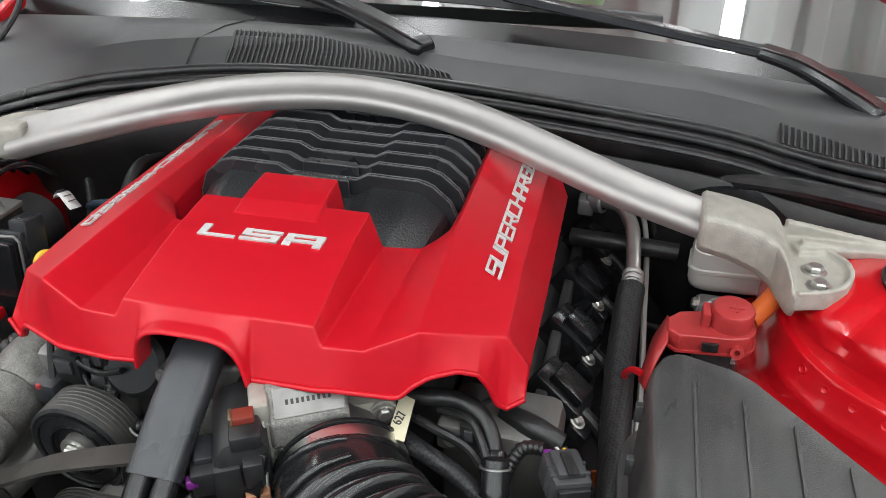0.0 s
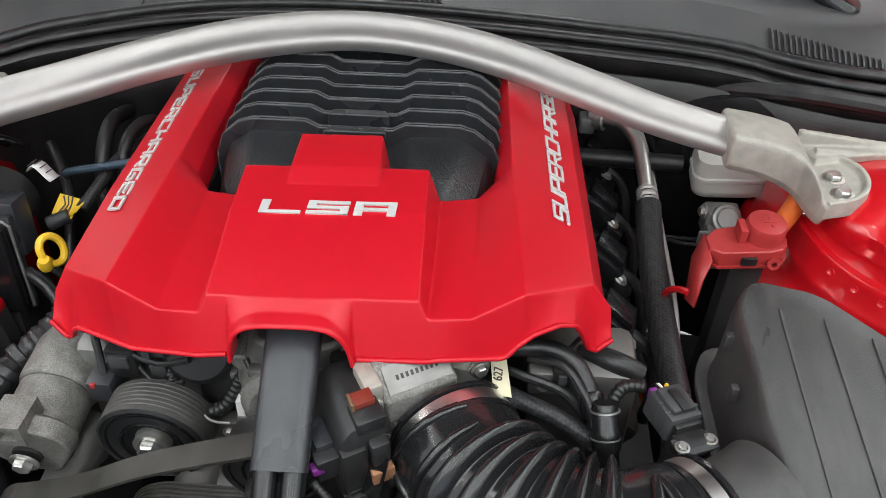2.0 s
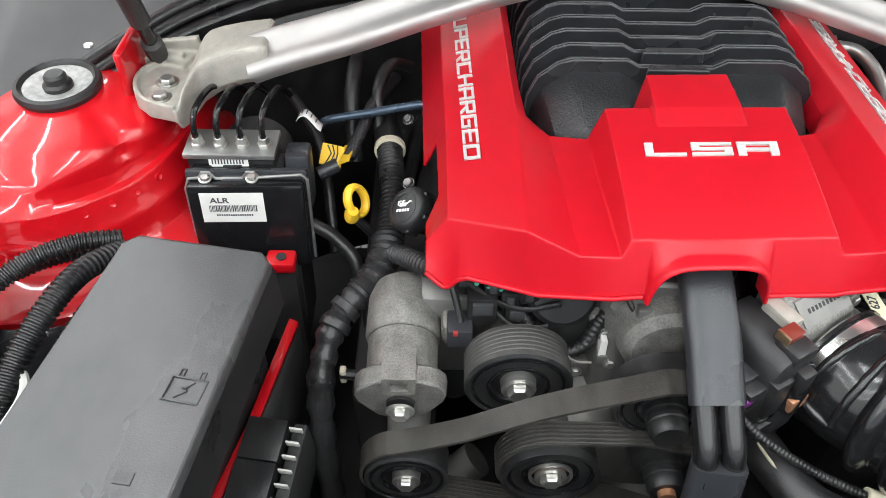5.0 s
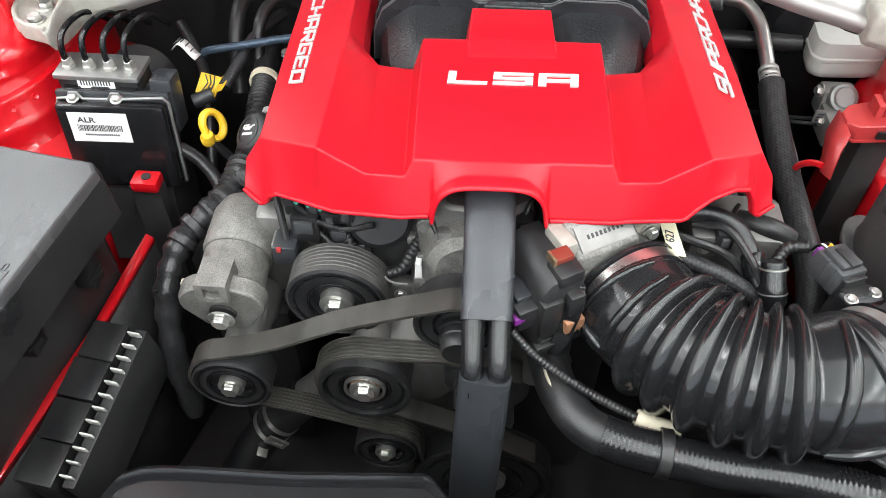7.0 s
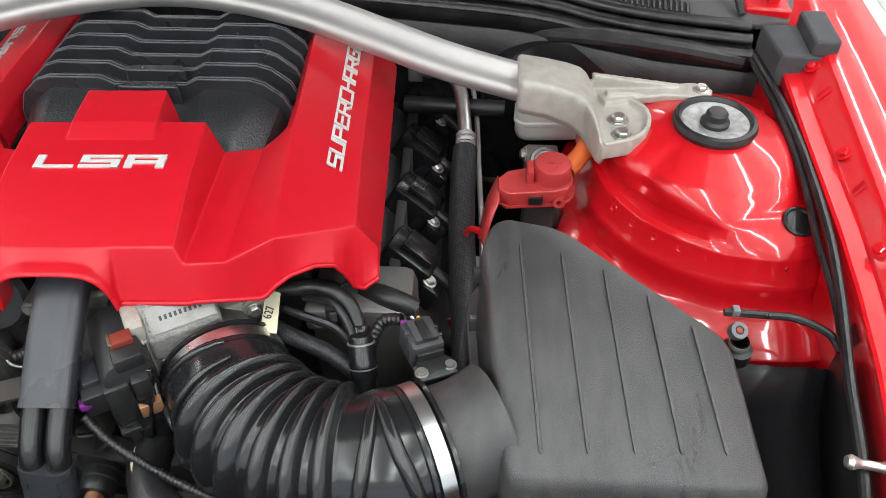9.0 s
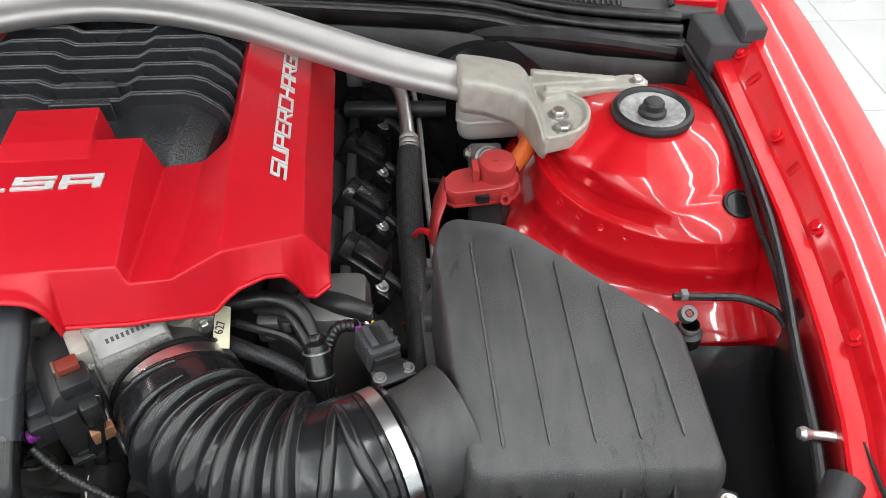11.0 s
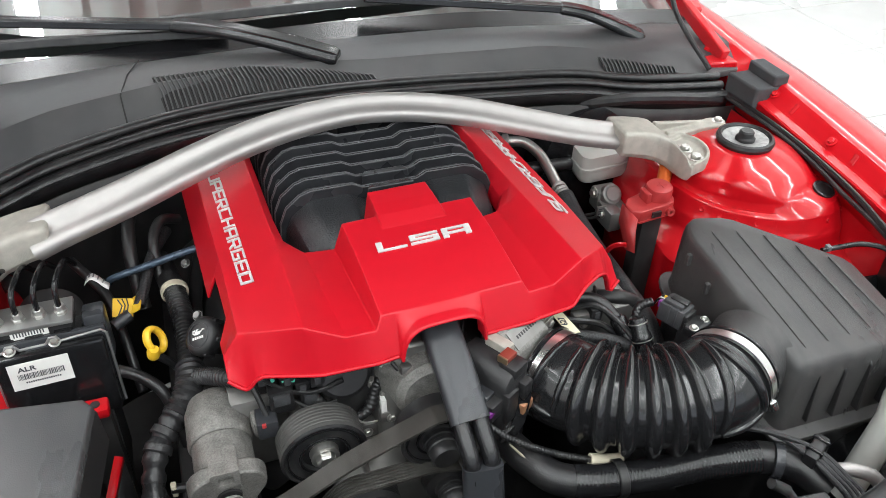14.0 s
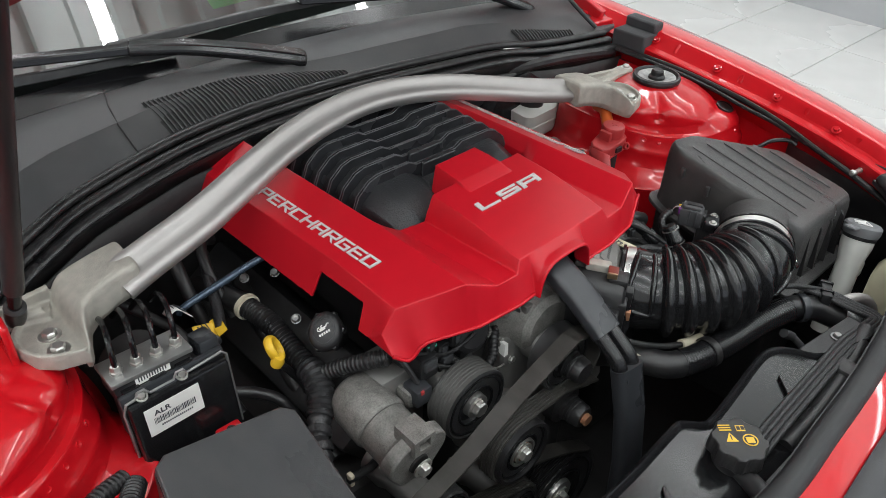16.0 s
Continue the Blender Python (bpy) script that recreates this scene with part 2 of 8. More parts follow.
GLASS = glass_material()
RED_COVER = material("red_cover_plastic", (0.53, 0.006, 0.016), 0.37, vary=0.03, bump=0.06, bump_scale=900, spec=0.4, rough_vary=0.03)
RED_PAINT = material("red_car_paint", (0.56, 0.004, 0.010), 0.42, vary=0.04, spec=0.22, coat=1.0, bump=0.015, bump_scale=200)
BLACK_PLASTIC = scuffed_material("black_plastic", (0.014, 0.014, 0.015), 0.34, 1200, 0.10, 14.0)
BLACK_RUBBER = scuffed_material("black_rubber", (0.011, 0.011, 0.012), 0.34, 600, 0.10, 16.0)
GLOSS_BLACK = material("gloss_black_plastic", (0.011, 0.011, 0.012), 0.20, vary=0.2, bump=0.05, bump_scale=300, rough_vary=0.05)
GREY_PLASTIC = material("grey_black_plastic", (0.05, 0.051, 0.054), 0.5, vary=0.12, bump=0.3, bump_scale=1500)
ALU = material("satin_aluminium", (0.44, 0.42, 0.405), 0.52, metal=0.6, vary=0.06, bump=0.10, bump_scale=700)
CAST = material("cast_aluminium", (0.44, 0.42, 0.37), 0.58, metal=0.35, vary=0.18, scale=70, bump=0.9, bump_scale=900)
GREY_METAL = material("grey_metal", (0.35, 0.35, 0.34), 0.45, metal=0.8, vary=0.15, bump=0.5, bump_scale=700)
WHITE_LETTER = material("white_lettering", (0.57, 0.565, 0.55), 0.4, vary=0.04)
STEEL = material("zinc_steel", (0.62, 0.61, 0.58), 0.35, metal=0.9, vary=0.1, bump=0.1)
WORN_PLATE = material("worn_mount_plate", (0.40, 0.40, 0.39), 0.55, metal=0.4, vary=0.4, scale=120, bump=0.5, bump_scale=500)
CHROME = material("polished_steel", (0.72, 0.72, 0.70), 0.28, metal=1.0, vary=0.06)
BRASS = material("rusty_brass", (0.45, 0.22, 0.12), 0.5, metal=0.5, vary=0.3)
YELLOW = material("yellow_plastic", (0.80, 0.50, 0.03), 0.4, vary=0.08)
ORANGE = material("orange_sleeve", (0.60, 0.12, 0.02), 0.45, vary=0.15, bump=0.2)
RED_CAP = material("translucent_red_plastic", (0.40, 0.035, 0.035), 0.42, vary=0.12, bump=0.1)
WHITE_PLASTIC = material("milky_white_plastic", (0.62, 0.62, 0.58), 0.4, vary=0.06)
LABEL = material("white_label_paper", (0.82, 0.81, 0.78), 0.5, vary=0.04)
INK = material("label_ink", (0.06, 0.06, 0.07), 0.6, vary=0.1)
COWL = scuffed_material("cowl_plastic", (0.054, 0.055, 0.057), 0.43, 1500, 0.18, 3.0)
FIN = material("finned_lid_plastic", (0.026, 0.027, 0.030), 0.26, vary=0.2, bump=0.15, bump_scale=900)
FINEDGE = material("fin_edge_glint", (0.085, 0.085, 0.09), 0.34, vary=0.35, scale=120)
LEATHER = material("grained_lid_plastic", (0.022, 0.023, 0.025), 0.36, vary=0.2, bump=1.0, bump_scale=420)
BRAID = woven_material("braided_sleeve", (0.009, 0.009, 0.010), (0.030, 0.030, 0.032), 0.0034)
SHEATH = material("grey_sheath", (0.032, 0.034, 0.038), 0.28, vary=0.1, bump=0.2, bump_scale=900)
BELT = scuffed_material("belt_rubber", (0.036, 0.034, 0.030), 0.36, 900, 0.20, 18.0)
PINK = material("violet_plastic", (0.16, 0.02, 0.19), 0.4)
SEAL = material("grey_black_rubber", (0.020, 0.021, 0.022), 0.55, vary=0.15, bump=0.2, bump_scale=500)
FOAM = material("grey_foam", (0.055, 0.057, 0.06), 0.9, vary=0.15, bump=0.8, bump_scale=600)
CASTDARK = scuffed_material("dull_cast_alloy", (0.25, 0.245, 0.235), 0.40, 700, 0.30, 14.0, metal=0.75)
CASTROUGH = material("speckled_cast_alloy", (0.225, 0.218, 0.203), 0.50, metal=0.45, vary=0.34, scale=420, bump=1.0, bump_scale=800)
RIMGREY = material("dusty_grey_rim", (0.075, 0.073, 0.069), 0.5, metal=0.2, vary=0.2, scale=160, bump=0.3)
BRASSY = material("coppery_steel", (0.50, 0.36, 0.22), 0.35, metal=0.9, vary=0.1)
REDTAB = material("red_plastic", (0.20, 0.030, 0.018), 0.45, vary=0.1)
TAPE = material("beige_tape", (0.55, 0.50, 0.38), 0.7, vary=0.15, bump=0.4)
TAPED = material("wrapped_black_tape", (0.022, 0.022, 0.023), 0.33, vary=0.3, scale=90, bump=0.6, bump_scale=250)
HOSE = material("intake_rubber", (0.014, 0.014, 0.015), 0.18, vary=0.10, bump=0.02, bump_scale=300, rough_vary=0.04, spec=0.6)
AIRBOX = scuffed_material("airbox_plastic", (0.047, 0.046, 0.046), 0.31, 1000, 0.18, 22.0, relief=0.6)
GREY_LID = scuffed_material("fuse_lid_plastic", (0.064, 0.065, 0.067), 0.30, 700, 0.08, 14.0, relief=0.18)
GREY_CAP = material("grey_cap_plastic", (0.16, 0.165, 0.17), 0.5, vary=0.1, bump=0.2)
BLUESTEEL = material("blue_black_steel", (0.06, 0.085, 0.12), 0.25, metal=0.5, vary=0.1)
CREAM = material("cream_paper", (0.75, 0.70, 0.50), 0.55, vary=0.06)
GREEN_PAPER = material("green_paper", (0.10, 0.75, 0.05), 0.6, vary=0.04)
GREENTIP = material("green_seal", (0.05, 0.40, 0.28), 0.4)
DARKGREY = scuffed_material("dark_grey_paint", (0.020, 0.020, 0.021), 0.5, 300, 0.14, 9.0)
DARK = material("dark_parts_and_gap_shade", (0.020, 0.019, 0.019), 0.7, vary=0.3)


# ---- room ----
def room():
    fl = material("floor_tiles", (0.56, 0.56, 0.55), 0.24, vary=0.05, scale=6)
    wl = material("white_wall", (0.74, 0.74, 0.73), 0.6, vary=0.04, scale=3)
    gr = material("tile_joint", (0.42, 0.42, 0.41), 0.8, vary=0.1)
    dk = material("skirting_grey", (0.42, 0.43, 0.44), 0.5, vary=0.05, scale=5)
    floor = tagged(part("floor", block(-6, 6, -14, 7, -0.1, -0.004), gr), "pale polished square floor tiles", "floor", kind="structure")
    tile = block(-0.298, 0.298, -0.298, 0.298, -0.05, 0.0, bevel=0.002, segments=1)
    me = mesh_of("tile", tile, fl)
    for i in range(14):
        for j in range(17):
            ob = new("tile", me)
            ob.location = (-3.75 + 0.6 * i, -4.2 + 0.6 * j, 0)
            ob.parent = floor
    for n, b in (("wall_east", (4.35, 4.55, -5, 7, 0, 3.6)), ("wall_west", (-4.2, -4, -5, 7, 0, 3.6)), ("wall_north", (-4, 4.35, 7, 7.2, 0, 3.6)), ("wall_south", (-4, 4.35, -5.2, -5, 2.9, 3.6))):
        tagged(part(n, block(*b), wl), "plain white painted wall", "wall", kind="structure")
    tagged(part("baseboard", block(4.30, 4.35, -5, 7, 0, 0.16), dk), "grey skirting along the wall", "baseboard", kind="structure")
    ceil = material("ceiling_panels", (0.80, 0.85, 0.83), 0.6, vary=0.1, scale=4)
    bm = block(-4.2, 4.55, -5.2, 7.2, 3.65, 3.8)
    for i in range(44):
        block(-4.1 + 0.2 * i, -4.02 + 0.2 * i, -5.1, 7.1, 3.60, 3.66, bm)
    tagged(part("ceiling", bm, ceil), "grey ribbed metal ceiling", "ceiling", kind="structure")


room()


# ---- engine cover ----
COVER_TURN = Matrix.Rotation(radians(2.1), 4, "Z")
ARCH_X = -0.019


def box_top(y):
    return lerp((-0.1, -0.05, 0.0, 0.063), (0.9675, 0.9780, 0.9862, 0.9910), y)


def arch(u, w, foot, top, n=3.2):
    """Height of an arch of half width w at u from its middle."""
    q = min(1.0, abs(u) / w)
    return foot + (top - foot) * (1 - q ** n) ** (1 / n)


def lip(x):
    """Lower edge of the cover's front, with its cut-outs."""
    left = ((-0.264, 0.884), (-0.252, 0.875), (-0.245, 0.872), (-0.239, 0.877), (-0.233, 0.889), (-0.224, 0.896), (-0.210, 0.898), (-0.177, 0.902), (-0.140, 0.907), (-0.095, 0.913), (-0.079, 0.915))
    right = ((0.03, 0.915), (0.094, 0.914), (0.104, 0.9155), (0.158, 0.908), (0.164, 0.910), (0.172, 0.918), (0.186, 0.926), (0.208, 0.928), (0.224, 0.921), (0.233, 0.905), (0.240, 0.884), (0.248, 0.877), (0.264, 0.884))
    pts = left + right
    z = lerp([p[0] for p in pts], [p[1] for p in pts], x)
    if abs(x - ARCH_X) < 0.053:
        z = arch(x - ARCH_X, 0.053, 0.914, 0.9590)
    return z


def lip_y(x):
    return lerp((0.0, 0.100, 0.163, 0.247, 0.264), (-0.1165, -0.1150, -0.1020, -0.0620, -0.0530), abs(x))


def engine_cover():
    t = thing("engine_cover", "satin red plastic engine cover with white raised lettering", "engine cover", (0, 0.1, 0.88))
    bm = bmesh.new()
    shares = (44, 2, 12, 14, 24, 8)

    def across(cols, first=0):
        """Points along a line of columns, each stretch divided by its share."""
        out = []
        for k in range(len(cols) - 1):
            a, b, n = Vector(cols[k]), Vector(cols[k + 1]), shares[first + k]
            out += [a.lerp(b, i / n) for i in range(n)]
        return out + [Vector(cols[-1])]

    front = [(0.0, -0.0962, 0.9680), (0.0890, -0.0956, 0.9675), (0.0965, -0.1010, 0.9525), (0.1320, -0.0995, 0.9530), (0.1765, -0.0860, 0.9700), (0.2430, -0.0340, 0.9370), (0.2630, -0.0300, 0.9060)]
    back = [(0.0, 0.0630, 0.9912), (0.0885, 0.0630, 0.9905), (0.1000, 0.0660, 0.9510), (0.1370, 0.0760, 0.9480), (0.1710, 0.0760, 0.9710), (0.2410, 0.0760, 0.9434), (0.2640, 0.0760, 0.8840)]
    bead = []
    for s in (-1, 1):
        rows = []
        for q in (0.0, 0.2, 0.42, 0.45, 0.6, 0.8, 1.0):
            cols = []
            for k, (a, b) in enumerate(zip(front, back)):
                p = Vector(a).lerp(Vector(b), q)
                if k < 2:
                    p.z = box_top(p.y) - (0.0004 if k else 0)
                if k == 6 and 0 < q:
                    p.z = 0.884
                if k == 6 and s < 0 and q > 0.43:
                    p.x, p.z = 0.2505, 0.9195
                cols.append((s * p.x, p.y, p.z))
            rows.append(across(cols))
        skin(rows, bm)
        # front skirt below the first row
        edge = rows[0]
        skirt = [edge]
        for q in (0.5, 1.0):
            skirt.append([Vector((p.x * (1 + 0.004 * q), p.y + (lip_y(p.x) - p.y) * q, p.z + (min(lip(p.x), p.z - 0.0015) - p.z) * q)) for p in edge])
        skin(skirt, bm)
        # corner between the skirt and the side wall
        top = edge[-1]
        skin([[top, top + Vector((0, 0.0006, 0))], [skirt[1][-1], top.lerp(rows[1][-1], 0.5)], [skirt[-1][-1], rows[1][-1]]], bm)
        bead.append([p + Vector((0, -0.0002, 0.0026)) for p in skirt[-1] if abs(p.x - ARCH_X) > 0.0545])
        # wing beside the opening
        rows = []
        for y in (0.076, 0.104, 0.109, 0.16, 0.24, 0.32, 0.405 if s < 0 else 0.345):
            xi = lerp((0.076, 0.106, 0.14, 0.4), (0.1370, 0.1560, 0.1590, 0.1570), y)
            x4, fall = lerp((0.076, 0.4), (0.1710, 0.1690), y), (y - 0.076) * 0.0216
            zb = 0.9200 if s < 0 and y < 0.106 else 0.882
            rows.append(across([(s * xi, y, 0.9480), (s * x4, y, 0.9710 - fall * 0.7), (s * 0.2410, y, 0.9434 - fall), (s * (0.2505 if zb > 0.9 else 0.2640), y, zb if y > 0.08 or s < 0 else 0.884)], 3))
        rows.append([Vector((p.x * 0.995, p.y + 0.010, p.z - 0.018)) for p in rows[-1]])
        skin(rows, bm)
        # walls that drop into the opening
        inner = [r[0] for r in rows[:-1]]
        skin([inner, [p + Vector((-s * 0.004, 0.0, -0.026)) for p in inner]], bm)
        floor_edge = across([(s * 0.1000, 0.0660, 0.9510), (s * 0.1370, 0.0760, 0.9480)], 2)
        skin([floor_edge, [p + Vector((0, 0.002, -0.024)) for p in floor_edge]], bm)
        wall = across([(0.0, 0.0630, box_top(0.063)), (s * 0.0885, 0.0630, box_top(0.063) - 0.0004)])
        skin([wall, [Vector((p.x * 1.13, 0.067, 0.930)) for p in wall]], bm)
    bmesh.ops.remove_doubles(bm, verts=bm.verts[:], dist=0.0004)
    for line in bead:
        for keep in (lambda p: p.x < ARCH_X, lambda p: p.x > ARCH_X):
            run = [COVER_TURN @ p for p in line if keep(p)]
            if len(run) > 3:
                part("edge_bead", sweep(run, circle(0.0024, 8)), RED_COVER, t, degrees=80)
    # hood over the pipe
    rows = []
    for w, foot, top, y in ((0.0560, 0.913, 0.9630, -0.096), (0.0552, 0.913, 0.9625, -0.112), (0.0546, 0.913, 0.9615, -0.1205), (0.0534, 0.913, 0.9600, -0.1228), (0.0518, 0.913, 0.9582, -0.1230), (0.0506, 0.913, 0.9570, -0.1215), (0.0500, 0.913, 0.9562, -0.100)):
        rows.append([(ARCH_X + w * u * (1.0 - 0.10 * (arch(w * u, w, foot, top, 3.6) - foot) / (top - foot) * abs(u)), y, arch(w * u, w, foot, top, 3.6)) for u in [math.sin(math.pi / 2 * (i / 18 - 1)) for i in range(37)]])
    skin(rows, bm)
    # neck behind the box
    rows = []
    for y, w, z in ((0.036, 0.0430, 0.9895), (0.056, 0.0425, 0.9960), (0.078, 0.0415, 0.9985), (0.106, 0.0405, 1.0000)):
        rows.append([(-w - 0.010, y, 0.93), (-w - 0.0022, y, z - 0.012), (-w, y, z), (w, y, z), (w + 0.0022, y, z - 0.012), (w + 0.010, y, 0.93)])
    rows.append([(x * 1.01, 0.110, min(z, 0.93)) for x, y, z in rows[-1]])
    rows.insert(0, [(x, 0.034, min(z, 0.93)) for x, y, z in rows[0]])
    skin(rows, bm)
    # one moulded shell with small radii
    bm.transform(COVER_TURN)
    shell = part("shell", bm, RED_COVER, t, degrees=32, solid=0.0038)
    md = shell.modifiers.new("moulding", "REMESH")
    md.mode, md.voxel_size, md.use_smooth_shade = "VOXEL", 0.0012, True
    md = shell.modifiers.new("rounding", "SMOOTH")
    md.factor, md.iterations = 0.5, 5
    # raised letters
    for i, c in enumerate("LSA"):
        m = COVER_TURN @ Matrix.Translation((-0.0622 + i * 0.0430, -0.0055, box_top(-0.0055) - 0.0006)) @ Matrix.Rotation(0.13, 4, "X")
        part("letter", glyph(c, 0.0380, 0.0168, 0.0078, 0.0036, 0.0018, m, 0.08), WHITE_LETTER, t, "raised white letter " + c)
    for s in (1, -1):
        for i, c in enumerate("SUPERCHARGED"):
            along = i * 0.0254
            y = 0.032 + 0.95 * along if s > 0 else 0.335 - along
            fall = (y - 0.076) * 0.0216
            p = Vector((s * 0.2245, y, 0.9434 - fall + (0.2410 - 0.2245) / 0.070 * (0.0276 + fall * 0.3)))
            xa, up = Vector((0, s, 0)), Vector((-s * 0.070, 0, 0.0276 + fall * 0.3)).normalized()
            m = Matrix((xa, up, xa.cross(up))).transposed().to_4x4()
            m.translation = p
            part("letter", glyph(c, 0.0216, 0.0168, 0.0038, 0.0028, 0.0015, COVER_TURN @ m, 0.32), WHITE_LETTER, t, "raised white letter " + c)


# ---- supercharger lid with its fins ----
def lid_half():
    return ((0.0, 0.9785), (0.040, 0.9785), (0.054, 0.986), (0.112, 0.986), (0.128, 0.981), (0.148, 0.964), (0.158, 0.940), (0.160, 0.90))


def supercharger_lid():
    t = thing("supercharger_lid", "black textured plastic supercharger lid with cross fins", "engine lid", (0, 0.2, 0.88))
    rows = []
    for y, k, dz in ((0.066, 0.80, -0.062), (0.072, 0.84, -0.040), (0.100, 0.905, -0.020), (0.146, 0.95, -0.010), (0.37, 0.955, -0.010), (0.378, 0.94, -0.05)):
        prof = []
        for x, z in ((0.160, 0.890), (0.157, 0.940), (0.147, 0.962), (0.118, 0.9825), (0.062, 0.9825), (0.040, 0.970), (0.0, 0.970)):
            prof.append((x * k, y, max(0.88, z + dz * (1.0 if z > 0.93 else 0.2))))
        rows.append([(-x, y_, z) for x, y_, z in prof] + [(x, y_, z) for x, y_, z in prof[-2::-1]])
    part("lid_body", skin(rows), LEATHER, t, bevel=0.004, segments=3, degrees=25)
    for i in range(8):
        y = 0.150 + 0.030 * i
        k = 1.0 if i else 0.985
        half = [(x * k, z) for x, z in lid_half()]
        outer = [(-x, z) for x, z in half[::-1]] + half[1:]
        bm = bmesh.new()
        a = [bm.verts.new((x, y, z)) for x, z in outer]
        b = [bm.verts.new((x, y + 0.0050, z)) for x, z in outer]
        bm.faces.new(a)
        bm.faces.new(b[::-1])
        for j in range(len(outer)):
            q = (j + 1) % len(outer)
            bm.faces.new((a[j], b[j], b[q], a[q]))
        fin = part("fin", bm, FIN, t, bevel=0.0011)
        # paler beads put the glint on both fin edges into the colour
        for d in (0.0003, 0.0047):
            part("fin_edge", sweep([Vector((x, y + d, z + 0.0003)) for x, z in outer], circle(0.00075, 6)), FINEDGE, fin, "paler fin edge bead, painted-in glint")
    for y, z in ((0.142, 0.981), (0.171, 0.984)):
        part("centre_tab", prism([(-0.036, y), (0.036, y), (0.030, y + 0.012), (-0.030, y + 0.012)], 0.95, z, top=0.94), FIN, t, bevel=0.002)


engine_cover()
supercharger_lid()


# ---- car body: fenders, towers, cowl ----
def tower(s):
    """Strut tower: domed cap, spot-welded seam, ridge and flared foot; s: side."""
    t = thing("strut_tower", "glossy red painted strut tower with a spot-welded seam", "strut tower", (s * 0.63, 0.18, 0.5), group="strut towers")
    cx, cy, n = 0.628, 0.182, 112
    seam = [(0.505, 0.34), (0.498, 0.24), (0.503, 0.175), (0.512, 0.142), (0.529, 0.114), (0.552, 0.089), (0.59, 0.061), (0.63, 0.042), (0.663, 0.030), (0.70, 0.022), (0.742, 0.018), (0.745, 0.34)]

    def reach(a):
        """Distance from the tower's middle to the seam."""
        dx, dy, best = math.cos(a), math.sin(a), 1.0
        for (x0, y0), (x1, y1) in zip(seam, seam[1:] + seam[:1]):
            ex, ey = x1 - x0, y1 - y0
            det = dx * -ey + dy * ex
            if abs(det) < 1e-9:
                continue
            px, py = x0 - cx, y0 - cy
            r, k = (px * -ey + py * ex) / det, (dx * py - dy * px) / det
            if r > 0 and -1e-6 <= k <= 1 + 1e-6:
                best = min(best, r)
        return best

    raw = [reach(2 * math.pi * i / n) for i in range(n)]
    far = raw
    for _ in range(4):
        far = [sum(far[(i + k) % n] for k in (-2, -1, 0, 1, 2)) / 5 for i in range(n)]
    rise = lambda a: math.exp(-(((a + 0.95 + math.pi) % (2 * math.pi) - math.pi) / 0.55) ** 2)
    seam_z = lambda x: lerp((0.49, 0.55, 0.63, 0.70, 0.745), (0.862, 0.852, 0.850, 0.860, 0.863), x)
    rings = []
    for r, z in ((0.002, 0.9185), (0.046, 0.9185), (0.054, 0.9165), (0.064, 0.9135), (0.078, 0.9100), (0.092, 0.9055), (0.100, 0.9015), (0.107, 0.8955), (0.113, 0.8885), (0.119, 0.882), (0.1235, 0.8745), (0.128, 0.8700), (0.134, 0.8675)):
        ring = []
        for i in range(n):
            a = 2 * math.pi * i / n
            d = (a - 3.87 + math.pi) % (2 * math.pi) - math.pi
            dent = 0.008 * math.exp(-(d / 0.17) ** 2) * (1 if 0.88 < z < 0.912 else 0.3 if 0.86 < z < 0.917 else 0)
            q = min(r, far[i] * (0.90 + 0.04 * (0.134 - r)))
            up = 0.016 * rise(a) * min(1.0, max(0.0, (0.905 - z) / 0.03))
            ring.append((s * (cx + (q - dent) * math.cos(a)), cy + (q - dent) * math.sin(a), z + up - dent * 0.4))
        rings.append(ring)
    for o, dz in ((-0.008, 0.0035), (0, 0.0012), (0.0016, -0.0012), (0.0018, -0.0030), (0.005, -0.012), (0.008, -0.022), (0.012, -0.029), (0.0145, -0.033), (0.0150, -0.038), (0.0165, -0.052), (0.022, -0.064), (0.040, -0.075), (0.070, -0.083), (0.074, -0.087), (0.074, -0.20), (0.074, -0.40)):
        ring = []
        for i in range(n):
            a = 2 * math.pi * i / n
            side = 1.0 if math.sin(a) < -0.5 else max(0.35, 0.35 + 0.65 * -math.sin(a) * 2 * (math.sin(a) < 0))
            q = far[i] + (o * side if o > 0 else o)
            x = min(cx + q * math.cos(a), 0.7445)
            ring.append((s * x, cy + q * math.sin(a), seam_z(x) + dz + (0.010 * rise(a) if dz > 0.003 else 0)))
        rings.append(ring)
    part("tower_skin", skin(rings, closed=True), RED_PAINT, t, degrees=38)
    # spot welds along the seam
    for k in range(9):
        a = radians(-148 + 13.5 * k)
        q = far[int(a % (2 * math.pi) / (2 * math.pi) * n)] + 0.0045
        x = cx + q * math.cos(a)
        c = Vector((s * x, cy + q * math.sin(a), seam_z(x) - 0.0105))
        part("spot_weld", lathe([(0.0045, -0.001), (0.0038, 0.0012), (0.0016, 0.0004), (0, 0.0004)], 10, m=aim(c, (s * math.cos(a) * 0.9, math.sin(a) * 0.9, 0.4))), RED_PAINT, t)
    # rubber ring, plate and stud of the strut mount
    m = Matrix.Translation((s * 0.634, 0.182, 0.9185))
    mount = part("mount_ring", lathe([(0.037, 0.003), (0.0385, 0.009), (0.042, 0.0125), (0.0465, 0.011), (0.0485, 0.006), (0.0465, 0.0), (0.038, 0.0)], 48, m=m), BLACK_RUBBER, t, "black rubber strut mount ring")
    part("mount_plate", lathe([(0.039, 0.0075), (0.034, 0.0085), (0.026, 0.0055), (0.018, 0.0035), (0.0, 0.0035)], 40, m=m), WORN_PLATE, mount, "pale worn metal plate")
